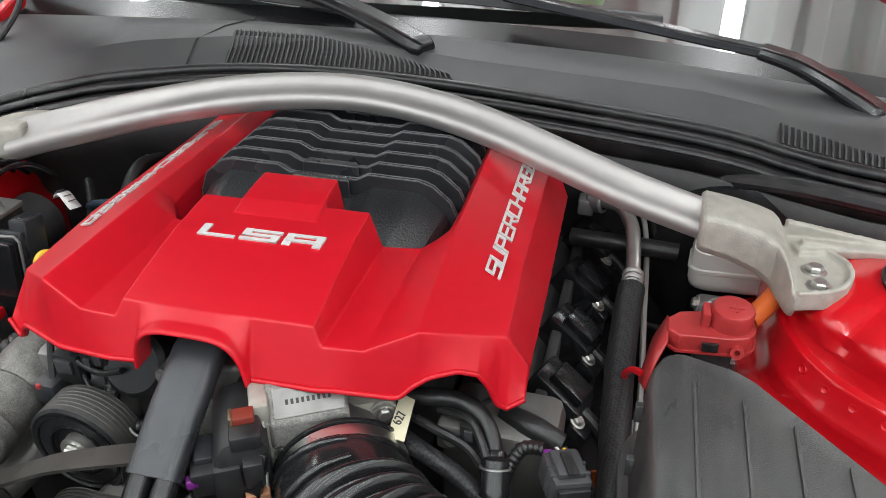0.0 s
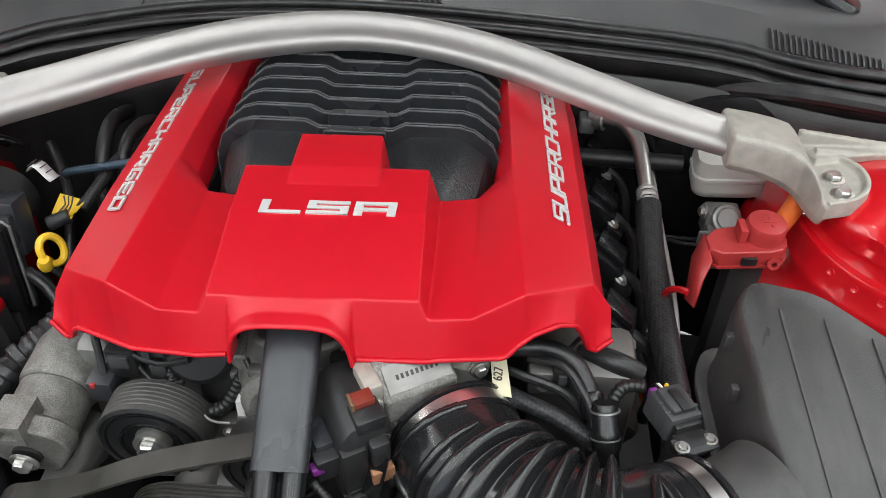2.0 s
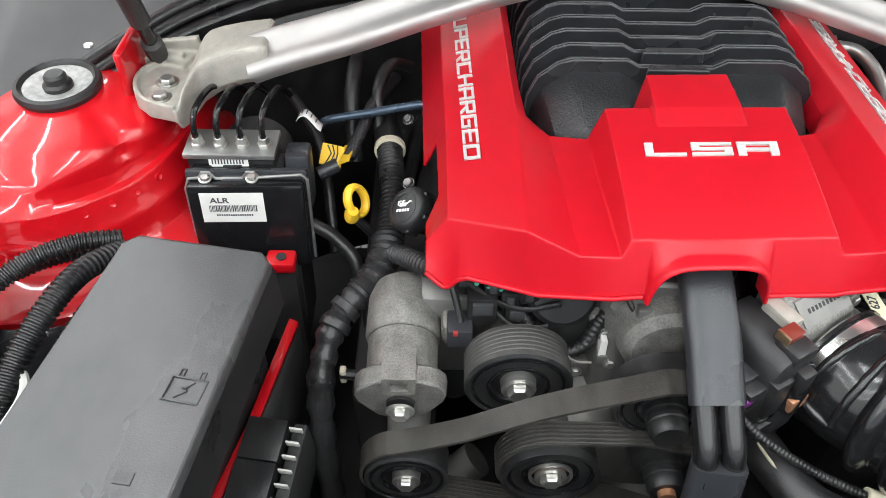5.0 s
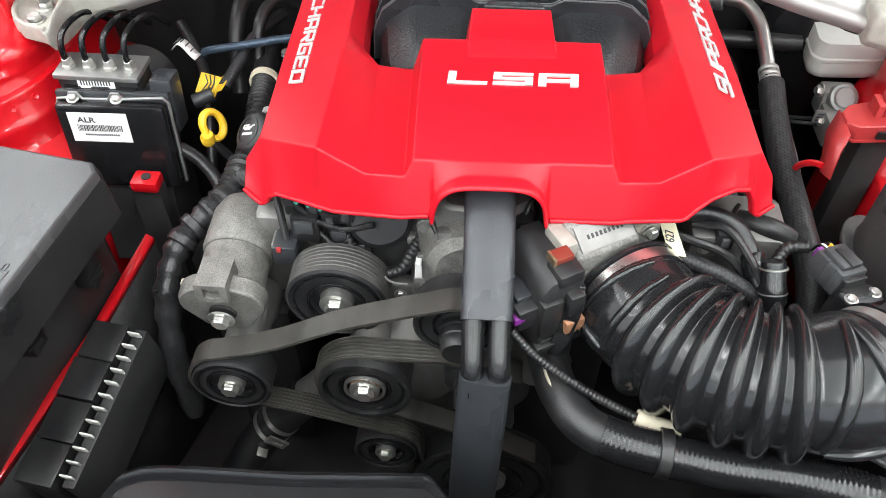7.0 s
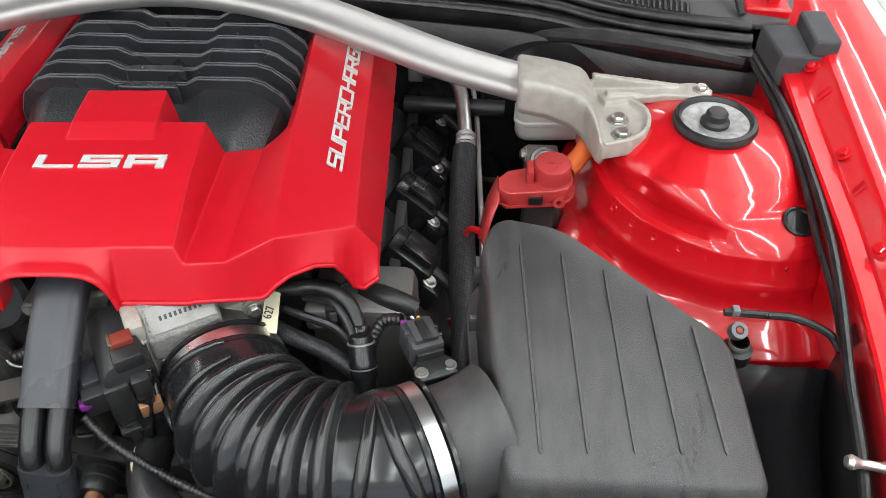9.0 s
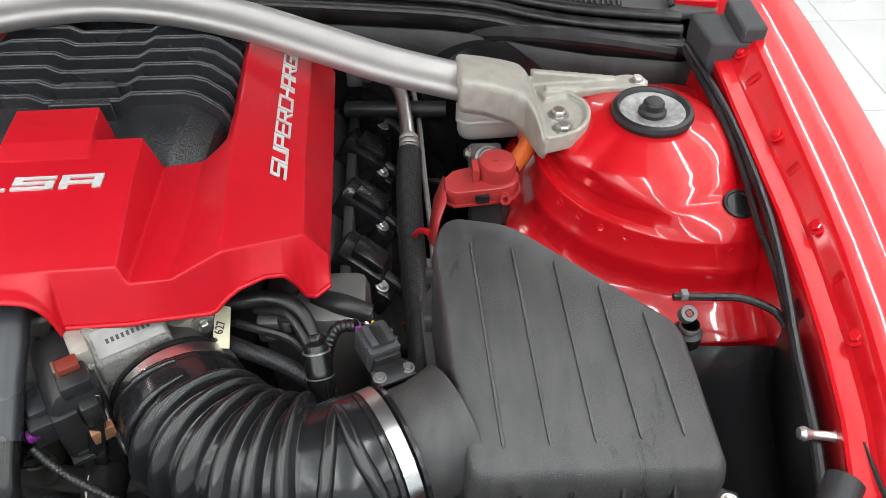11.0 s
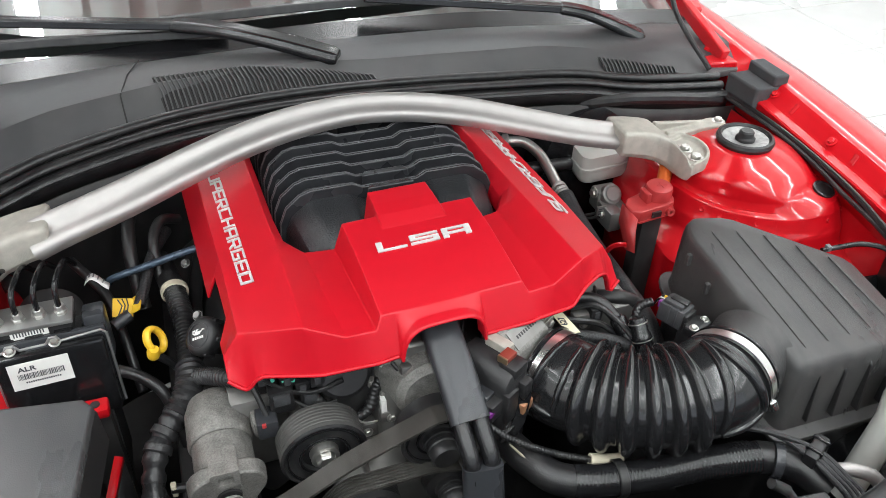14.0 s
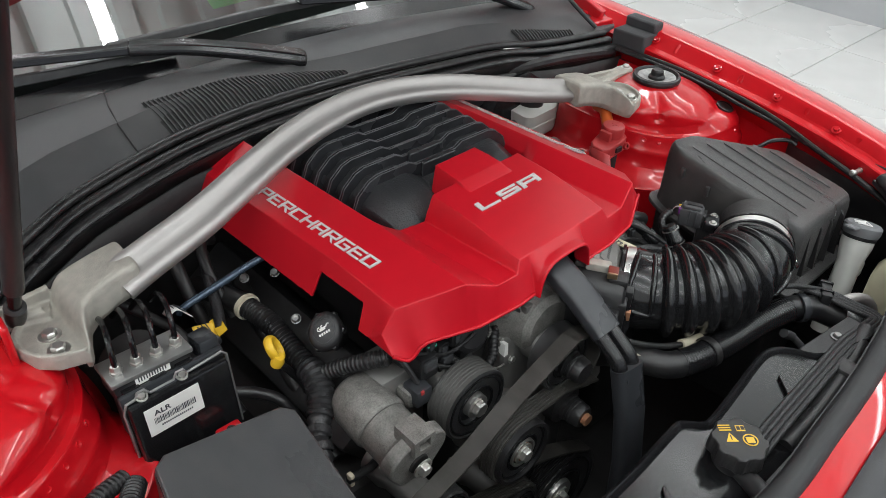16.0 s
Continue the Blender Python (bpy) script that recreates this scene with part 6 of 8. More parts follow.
def side_lines():
    """Cables that run along the fender."""
    c = thing("fender_cable", "black bonnet release cable along the fender flange", "cable", (0.72, 0.1, 0.9))
    part("cable", tube([(0.722, 0.345, 0.915), (0.729, 0.22, 0.913), (0.728, 0.12, 0.908), (0.722, 0.02, 0.900), (0.712, -0.06, 0.889), (0.700, -0.14, 0.872), (0.688, -0.24, 0.85), (0.66, -0.36, 0.82)], 0.0055, 10), BLACK_RUBBER, c)
    part("cable", tube([(0.717, 0.345, 0.912), (0.722, 0.20, 0.909), (0.719, 0.10, 0.902), (0.712, 0.02, 0.893), (0.709, -0.05, 0.886), (0.702, -0.12, 0.874)], 0.004, 8), BLACK_RUBBER, c)
    v = thing("vacuum_line", "thin black line from the air box to the fender", "hose", (0.66, -0.06, 0.86))
    part("line", tube([(0.606, -0.060, 0.868), (0.64, -0.062, 0.868), (0.675, -0.066, 0.868), (0.700, -0.084, 0.868), (0.708, -0.10, 0.862)], 0.004, 8), BLACK_RUBBER, v)
    part("line_clip", block(0.613, 0.620, -0.065, -0.056, 0.866, 0.875, bevel=0.001), GREY_CAP, v)
    b = thing("ball_stud", "bare metal ball stud on the fender side", "ball stud", (0.69, -0.22, 0.86))
    part("ball", lathe([(0, 0.012), (0.005, 0.010), (0.0068, 0.006), (0.005, 0.001), (0.004, -0.002), (0.0045, -0.02), (0.006, -0.022), (0.006, -0.035)], 16, m=aim((0.682, -0.222, 0.866), (-1, 0.1, 0.1))), STEEL, b)


def brake_side():
    t = thing("brake_reservoir", "milky white brake fluid reservoir under the brace", "fluid reservoir", (0.47, 0.34, 0.78))
    poly = rounded([(0.414, 0.318), (0.512, 0.324), (0.545, 0.352), (0.536, 0.440), (0.424, 0.446)], 2)
    part("tank", stack(poly, ((0.80, 0.783), (0.96, 0.790), (1.0, 0.800), (1.0, 0.828), (0.965, 0.842), (0.6, 0.848))), WHITE_PLASTIC, t, degrees=50)
    part("tank_seam", stack(poly, ((1.0, 0.813), (1.03, 0.815), (1.03, 0.819), (1.0, 0.821))), WHITE_PLASTIC, t)
    cap = part("filler_cap", lathe([(0.026, 0.0), (0.026, 0.018), (0.022, 0.022), (0, 0.022)], 24, m=Matrix.Translation((0.470, 0.365, 0.845))), BLACK_PLASTIC, t, "black filler cap")
    part("level_plug", tube([(0.530, 0.335, 0.805), (0.560, 0.322, 0.803)], 0.007, 10, 1), WHITE_PLASTIC, t)
    c = thing("brake_booster", "round black brake booster at the bulkhead", "brake booster", (0.47, 0.42, 0.7))
    part("drum", lathe([(0.0, 0.06), (0.07, 0.058), (0.115, 0.045), (0.125, 0.02), (0.127, 0.0), (0.122, -0.02)], 44, m=aim((0.478, 0.425, 0.785), (0, -1, 0.1))), GLOSS_BLACK, c)
    part("booster_hose", tube([(0.40, 0.345, 0.825), (0.33, 0.35, 0.825), (0.26, 0.36, 0.82)], 0.012, 12), BLACK_RUBBER, c)
    m = thing("master_cylinder", "cast alloy brake master cylinder with lines", "master cylinder", (0.46, 0.27, 0.73))
    part("cylinder", lathe([(0.0, 0.05), (0.018, 0.05), (0.02, 0.03), (0.02, -0.06)], 22, m=aim((0.470, 0.25, 0.755), (0, -1, 0))), GREY_METAL, m)
    part("round_cap", lathe([(0, 0.012), (0.018, 0.012), (0.020, 0.006), (0.020, -0.01)], 22, m=aim((0.478, 0.222, 0.770), (0.1, -0.7, 0.7))), GREY_METAL, m)
    part("side_block", block(0.432, 0.458, 0.235, 0.29, 0.735, 0.775, bevel=0.004), GREY_METAL, m)
    part("port_block", block(0.430, 0.476, 0.282, 0.312, 0.752, 0.792, bevel=0.005), GREY_METAL, m)
    part("round_cap", lathe([(0, 0.010), (0.013, 0.010), (0.015, 0.007), (0.0185, 0.006), (0.0195, 0.0), (0.0195, -0.016)], 26, m=aim((0.455, 0.280, 0.786), (0.0, -0.75, 0.66))), GREY_METAL, m)
    bolt((0.430, 0.296, 0.785), (-1, -0.1, 0.15), m, 0.007)
    tagp = part("stamped_tag", block(0.420, 0.440, 0.262, 0.266, 0.756, 0.776, bevel=0.001), GREY_METAL, m, "small stamped metal tag")
    for k in range(3):
        part("tag_bar", block(0.423, 0.437, 0.2612, 0.2620, 0.760 + 0.005 * k, 0.762 + 0.005 * k), INK, tagp)
    bolt((0.432, 0.262, 0.76), (-1, 0, 0.2), m, 0.006)
    for k in (0, 1):
        part("brake_line", tube([(0.432, 0.265 + 0.012 * k, 0.752), (0.40, 0.27 + 0.01 * k, 0.75), (0.37, 0.29, 0.745), (0.35, 0.33, 0.72)], 0.0028, 8), BLACK_PLASTIC, m)
    # air-conditioning line
    a = thing("aircon_line", "bare aluminium line joining a braided black hose", "air line", (0.345, 0.25, 0.7))
    part("pipe", tube([(0.278, 0.402, 0.856), (0.300, 0.392, 0.862), (0.321, 0.378, 0.863), (0.337, 0.350, 0.853), (0.343, 0.318, 0.838), (0.347, 0.285, 0.820)], 0.0095, 14), STEEL, a)
    part("pipe_fitting", lathe([(0.0, 0.016), (0.010, 0.016), (0.0135, 0.012), (0.0135, 0.004), (0.0165, 0.003), (0.0165, -0.006), (0.012, -0.008)], 18, m=aim((0.290, 0.397, 0.859), (-0.9, 0.4, -0.2))), GREY_METAL, a)
    part("fitting_block", block(0.262, 0.284, 0.388, 0.412, 0.838, 0.862, bevel=0.003), GREY_METAL, a)
    part("pipe", tube([(0.300, 0.45, 0.85), (0.345, 0.43, 0.835), (0.360, 0.36, 0.815), (0.366, 0.25, 0.79), (0.372, 0.12, 0.76), (0.37, 0.02, 0.70)], 0.0038, 8), ALU, a)
    for k in range(3):
        part("crimp", lathe([(0.0115, -0.004), (0.0135, -0.002), (0.0135, 0.002), (0.0115, 0.004)], 18, m=aim((0.347, 0.284 - 0.010 * k, 0.820 - 0.0015 * k), (0, -1, -0.15))), ALU, a)
    part("braided_hose", tube([(0.347, 0.262, 0.816), (0.345, 0.20, 0.800), (0.346, 0.12, 0.785), (0.350, 0.04, 0.772), (0.354, -0.02, 0.755), (0.352, -0.08, 0.70), (0.35, -0.10, 0.60)], 0.0165, 16), BRAID, a)
    # positive terminal
    p = thing("positive_terminal", "translucent red plastic jump terminal cover", "terminal cover", (0.43, 0.12, 0.84))
    part("base", stack(rounded([(0.387, 0.108), (0.464, 0.117), (0.476, 0.134), (0.473, 0.162), (0.440, 0.165), (0.386, 0.148)], 1), ((0.98, 0.849), (1.0, 0.851), (1.0, 0.867), (0.975, 0.8695))), RED_CAP, p, bevel=0.0012)
    part("base_rim", stack(rounded([(0.385, 0.106), (0.466, 0.115), (0.479, 0.134), (0.476, 0.164), (0.440, 0.167), (0.384, 0.150)], 1), ((1.0, 0.8485), (1.0, 0.8515))), RED_CAP, p)
    part("cap", lathe([(0.0222, -0.006), (0.0217, 0.015), (0.0203, 0.0182), (0.0186, 0.0190), (0, 0.0193)], 32, m=aim((0.449, 0.143, 0.872), (0, -0.05, 1))), RED_CAP, p)
    part("cap_mark", block(-0.008, 0.008, -0.0015, 0.0015, 0.0185, 0.0201, m=aim((0.452, 0.142, 0.872), (0, -0.05, 1))), RED_CAP, p)
    part("cap_mark", block(-0.0015, 0.0015, -0.008, 0.008, 0.0184, 0.0199, m=aim((0.452, 0.142, 0.872), (0, -0.05, 1))), RED_CAP, p)
    part("cap_hinge", block(0.4195, 0.4275, 0.128, 0.152, 0.864, 0.886, bevel=0.001), RED_CAP, p)
    part("lock_window", block(0.422, 0.438, 0.1090, 0.1175, 0.854, 0.863), BLACK_PLASTIC, p)
    part("latch_loop", lathe([(0.003, -0.003), (0.007, -0.003), (0.007, 0.003), (0.003, 0.003)], 14, m=aim((0.457, 0.113, 0.856), (0, -1, 0.3))), RED_CAP, p)
    part("side_flap", skin([[(0.386, 0.100, 0.866), (0.386, 0.146, 0.866)], [(0.378, 0.088, 0.848), (0.374, 0.130, 0.846)], [(0.371, 0.070, 0.824), (0.364, 0.086, 0.822)]]), RED_CAP, p, solid=0.0025)
    part("red_lead", tube([(0.368, 0.088, 0.828), (0.360, 0.100, 0.822), (0.352, 0.112, 0.806), (0.350, 0.12, 0.78)], 0.0042, 8), RED_PAINT, p, "thin bright red lead")
    part("post", block(0.418, 0.456, 0.126, 0.156, 0.60, 0.849, bevel=0.004), DARK, p)
    part("orange_cable", tube([(0.470, 0.165, 0.862), (0.488, 0.185, 0.872), (0.502, 0.205, 0.884), (0.512, 0.23, 0.880)], 0.0115, 14), ORANGE, p, "orange cable sleeve")


engine()
front_clutter()
belt_drive()
tensioner()
coolant_pipe()
throttle()
intake_hose()
air_box()
side_lines()
brake_side()


# ---- near side: fuse box, brake unit, fillers ----
def fuse_box():
    t = thing("fuse_box", "grey-black plastic fuse box lid with raised marks", "fuse box", (-0.5, -0.19, 0.6))
    top = lambda x, y: 0.900 + 0.05 * (x + 0.48)
    poly = rounded([(-0.552, -0.026), (-0.405, -0.058), (-0.448, -0.352), (-0.508, -0.335), (-0.604, -0.300)], 1)
    low = lambda d: (lambda x, y: top(x, y) - d)
    part("lid", stack(poly, ((1.025, low(0.060)), (1.022, low(0.04)), (1.012, low(0.007)), (1.004, low(0.002)), (0.985, top))), GREY_LID, t, bevel=0.001, degrees=30)
    part("lid_lip", stack(poly, ((1.02, low(0.068)), (1.038, low(0.067)), (1.038, low(0.058)), (1.015, low(0.056)))), BLACK_PLASTIC, t)
    part("base", stack(rounded([(-0.552, -0.026), (-0.430, -0.055), (-0.505, -0.345), (-0.560, -0.335), (-0.604, -0.300)], 1), ((0.95, 0.62), (1.0, 0.74), (1.0, low(0.066)))), BLACK_PLASTIC, t)
    part("lid_skirt", stack(poly, ((1.045, low(0.066)), (1.04, low(0.060)), (1.026, low(0.016)), (1.02, low(0.012)))), BLACK_PLASTIC, t)
    for u, v in ((-0.436, -0.11), (-0.462, -0.20)):
        c = part("side_clip", block(u - 0.010, u + 0.012, v - 0.012, v + 0.012, 0.780, 0.822, bevel=0.002), BLACK_PLASTIC, t)
        part("clip_web", prism([(u + 0.010, v - 0.016), (u + 0.018, v), (u + 0.010, v + 0.016)], 0.795, 0.799), BLACK_PLASTIC, c)
    m = Matrix.Translation((-0.452, -0.210, top(-0.452, -0.210))) @ Matrix.Rotation(radians(-12), 4, "Z")
    ic = part("lid_mark", block(-0.016, 0.016, -0.0125, -0.0108, -0.001, 0.0014, m=m, bevel=0.0004), GREY_LID, t, "raised battery pictogram")
    for x0, x1, y0, y1 in ((-0.016, 0.016, 0.0098, 0.0115), (-0.016, -0.0143, -0.012, 0.011), (0.0143, 0.016, -0.012, 0.011), (-0.0115, -0.0103, 0.011, 0.019), (-0.0077, -0.0065, 0.011, 0.019), (-0.0115, -0.0065, 0.018, 0.0192), (0.0065, 0.0077, 0.011, 0.019), (0.0103, 0.0115, 0.011, 0.019), (0.0065, 0.0115, 0.018, 0.0192)):
        part("mark_line", block(x0, x1, y0, y1, -0.001, 0.0013, m=m, bevel=0.0003), GREY_LID, ic)
    part("mark_bolt", prism([(-0.006, -0.009), (0.003, -0.001), (-0.001, -0.001), (0.006, 0.008), (-0.003, 0.001), (0.001, 0.001)], -0.001, 0.0014, m), GREY_LID, ic)
    m = Matrix.Translation((-0.480, -0.300, top(-0.48, -0.30))) @ Matrix.Rotation(radians(-8), 4, "Z")
    part("lid_mark", prism([(-0.004, -0.012), (0.004, -0.012), (0.004, -0.004), (0.008, -0.004), (0, 0.004), (-0.008, -0.004), (-0.004, -0.004)], -0.001, 0.0012, m), GREY_LID, t, "raised arrow pictogram")
    part("lid_mark", block(-0.008, 0.006, 0.008, 0.018, -0.001, 0.0012, m=m), GREY_LID, t)
    # red rail and the row of pins beside it
    r = thing("side_rail", "glossy red painted body rail beside the fuse box", "body rail", (-0.43, -0.16, 0.5))
    part("rail", skin([[(-0.414, -0.018, 0.758), (-0.404, -0.022, 0.757), (-0.404, -0.022, 0.748)], [(-0.447, -0.135, 0.724), (-0.437, -0.135, 0.722), (-0.438, -0.135, 0.712)], [(-0.496, -0.282, 0.690), (-0.486, -0.282, 0.688), (-0.487, -0.282, 0.678)], [(-0.514, -0.33, 0.678), (-0.504, -0.33, 0.676), (-0.505, -0.33, 0.665)]]), RED_PAINT, r, solid=0.002)
    part("rail_wall", skin([[(-0.406, -0.022, 0.747), (-0.400, -0.022, 0.40)], [(-0.440, -0.135, 0.711), (-0.43, -0.135, 0.40)], [(-0.489, -0.282, 0.677), (-0.48, -0.282, 0.40)], [(-0.507, -0.33, 0.664), (-0.5, -0.33, 0.40)]]), DARKGREY, r, solid=0.002)
    part("rail_bracket", block(-0.448, -0.414, 0.038, 0.064, 0.768, 0.784, bevel=0.004), RED_PAINT, r)
    # lower face of the red bracket, its shade put in as dark colour
    part("bracket_leg", block(-0.452, -0.416, 0.044, 0.064, 0.55, 0.772), DARKGREY, r)
    part("bracket_hole", lathe([(0.006, 0), (0.006, 0.0012), (0, 0.0012)], 16, m=Matrix.Translation((-0.430, 0.051, 0.784))), DARK, r)
    c = thing("relay_strip", "black relay strip with a row of pale pins", "relay strip", (-0.41, -0.22, 0.6))
    m = Matrix.Translation((-0.415, -0.22, 0.722)) @ Matrix.Rotation(radians(-8), 4, "Z") @ Matrix.Rotation(radians(10), 4, "X")
    for k in range(4):
        part("relay", block(-0.042, 0.000, -0.092 + 0.046 * k, -0.048 + 0.046 * k, -0.10, -0.006 - 0.002 * (k % 2), m=m, bevel=0.001), BLACK_PLASTIC, c)
    part("pin_base", block(0.006, 0.020, -0.088, 0.090, -0.10, -0.012, m=m, bevel=0.002), DARKGREY, c)
    for k in range(12):
        part("pin", block(0.004, 0.018, -0.080 + 0.0145 * k, -0.0777 + 0.0145 * k, -0.012, -0.002, m=m, bevel=0.0008), WHITE_PLASTIC, c)


def brake_unit():
    t = thing("brake_control_unit", "black brake control unit with white label", "control unit", (-0.465, 0.11, 0.65))
    m = Matrix.Translation((-0.466, 0.086, 0.82)) @ Matrix.Rotation(radians(2), 4, "Z") @ Matrix.Rotation(radians(-8), 4, "X")
    part("cover", block(-0.066, 0.064, -0.006, 0.012, -0.075, 0.040, m=m, bevel=0.005), GLOSS_BLACK, t)
    part("rim", block(-0.069, 0.068, 0.010, 0.020, -0.078, 0.050, m=m, bevel=0.004), SHEATH, t, "grey metal rim")
    edge = [(-0.068, -0.07), (-0.069, 0.030), (-0.064, 0.042), (-0.052, 0.043), (-0.048, 0.050), (-0.040, 0.050), (-0.034, 0.042), (-0.004, 0.042), (0.002, 0.050), (0.010, 0.050), (0.014, 0.043), (0.062, 0.046), (0.068, 0.040), (0.068, -0.07)]
    part("rim_edge", sweep([m @ Vector((x, 0.007, z)) for x, z in edge], circle(0.0019, 8)), GREY_METAL, t, "bare metal rim edge")
    part("rim_bump", block(-0.030, 0.004, 0.004, 0.020, 0.034, 0.044, m=m, bevel=0.005), SHEATH, t)
    part("body", block(-0.062, 0.040, 0.018, 0.060, -0.08, 0.044, m=m, bevel=0.004), BLACK_PLASTIC, t)
    part("valve_block", block(-0.537, -0.434, 0.112, 0.160, 0.8755, 0.8825, bevel=0.0015), GREY_METAL, t, "machined aluminium valve block")
    part("block_base", block(-0.534, -0.437, 0.115, 0.158, 0.850, 0.8755, bevel=0.002), BLACK_PLASTIC, t)
    for k in range(3):
        part("base_step", block(-0.528 + 0.034 * k, -0.506 + 0.034 * k, 0.106, 0.116, 0.852, 0.868, bevel=0.002), GLOSS_BLACK, t)
    part("motor", lathe([(0.042, 0), (0.042, 0.060), (0.036, 0.066), (0, 0.066)], 32, m=aim((-0.478, 0.160, 0.815), (0, 1, 0))), DARK, t)
    part("plug_box", block(0.042, 0.070, 0.020, 0.055, -0.01, 0.062, m=m, bevel=0.005), SHEATH, t)
    part("stand", block(-0.05, 0.05, 0.0, 0.08, -0.20, -0.07, m=m), DARKGREY, t)
    lab = part("label", block(-0.052, 0.019, -0.0068, -0.0058, -0.008, 0.031, m=m), LABEL, t, "white paper label with bars")
    writing("ALR", 0.0095, m @ Vector((-0.041, -0.0069, 0.0185)), m.to_3x3() @ Vector((1, 0, 0)), m.to_3x3() @ Vector((0, 0, 1)), INK, lab, "letters", 1.25, 0.0002)
    x = -0.043
    rnd = random.Random(4)
    while x < 0.011:
        w = rnd.choice((0.0006, 0.0009, 0.0014))
        part("bar", block(x, x + w, -0.0071, -0.0066, 0.0065, 0.0150, m=m), INK, lab)
        x += w + rnd.choice((0.0006, 0.0009))
    for k in range(16):
        part("small_bar", block(-0.036 + 0.0026 * k, -0.0343 + 0.0026 * k, -0.0071, -0.0066, 0.0005, 0.0028, m=m), INK, lab)
    lab2 = part("label", block(-0.042, 0.002, 0.0206, 0.0214, 0.0492, 0.0615, m=m), LABEL, t, "small white label")
    for k in range(11):
        part("bar", block(-0.0385 + 0.0034 * k, -0.0370 + 0.0034 * k, 0.0202, 0.0208, 0.0525, 0.0590, m=m), INK, lab2)
    for k in range(2):
        bolt(m @ Vector((-0.045 + 0.052 * k, 0.006, 0.043)), m.to_3x3() @ Vector((0, -0.5, 1)), t, 0.005)
    # hard lines bending away from the block
    for k in range(4):
        p = Vector((-0.522 + 0.025 * k, 0.130, 0.8825))
        ln = part("hard_line", tube([p, p + Vector((0, -0.002, 0.022)), p + Vector((0.002, 0.006, 0.040)), p + Vector((0.008, 0.030, 0.046)), p + Vector((0.012, 0.062, 0.036)), p + Vector((0.014, 0.10, 0.0))], 0.0036, 10), GLOSS_BLACK, t, "black hard brake line")
        part("union_nut", lathe([(0.0075, -0.002), (0.0085, 0.004), (0.0065, 0.005), (0.0065, 0.012), (0.004, 0.014)], 6, m=aim(p, (0, 0, 1))), STEEL, ln)
    tag = [[(-0.424 + 0.030 * i / 8, 0.198 - 0.006 * i / 8 + 0.022 * j, 0.866 + 0.010 * math.sin(i * 0.55) - 0.006 * j) for i in range(9)] for j in (0, 1)]
    part("paper_tag", skin(tag), LABEL, t, "curled white paper tag", solid=0.0006)
    for k in range(5):
        part("tag_bar", sweep([Vector((-0.420 + 0.005 * k, 0.199, 0.8685 + 0.010 * math.sin((k * 5 + 4) / 30 * 8 * 0.55))), Vector((-0.420 + 0.005 * k, 0.212, 0.8650 + 0.010 * math.sin((k * 5 + 4) / 30 * 8 * 0.55)))], circle(0.0008, 5)), INK, t)


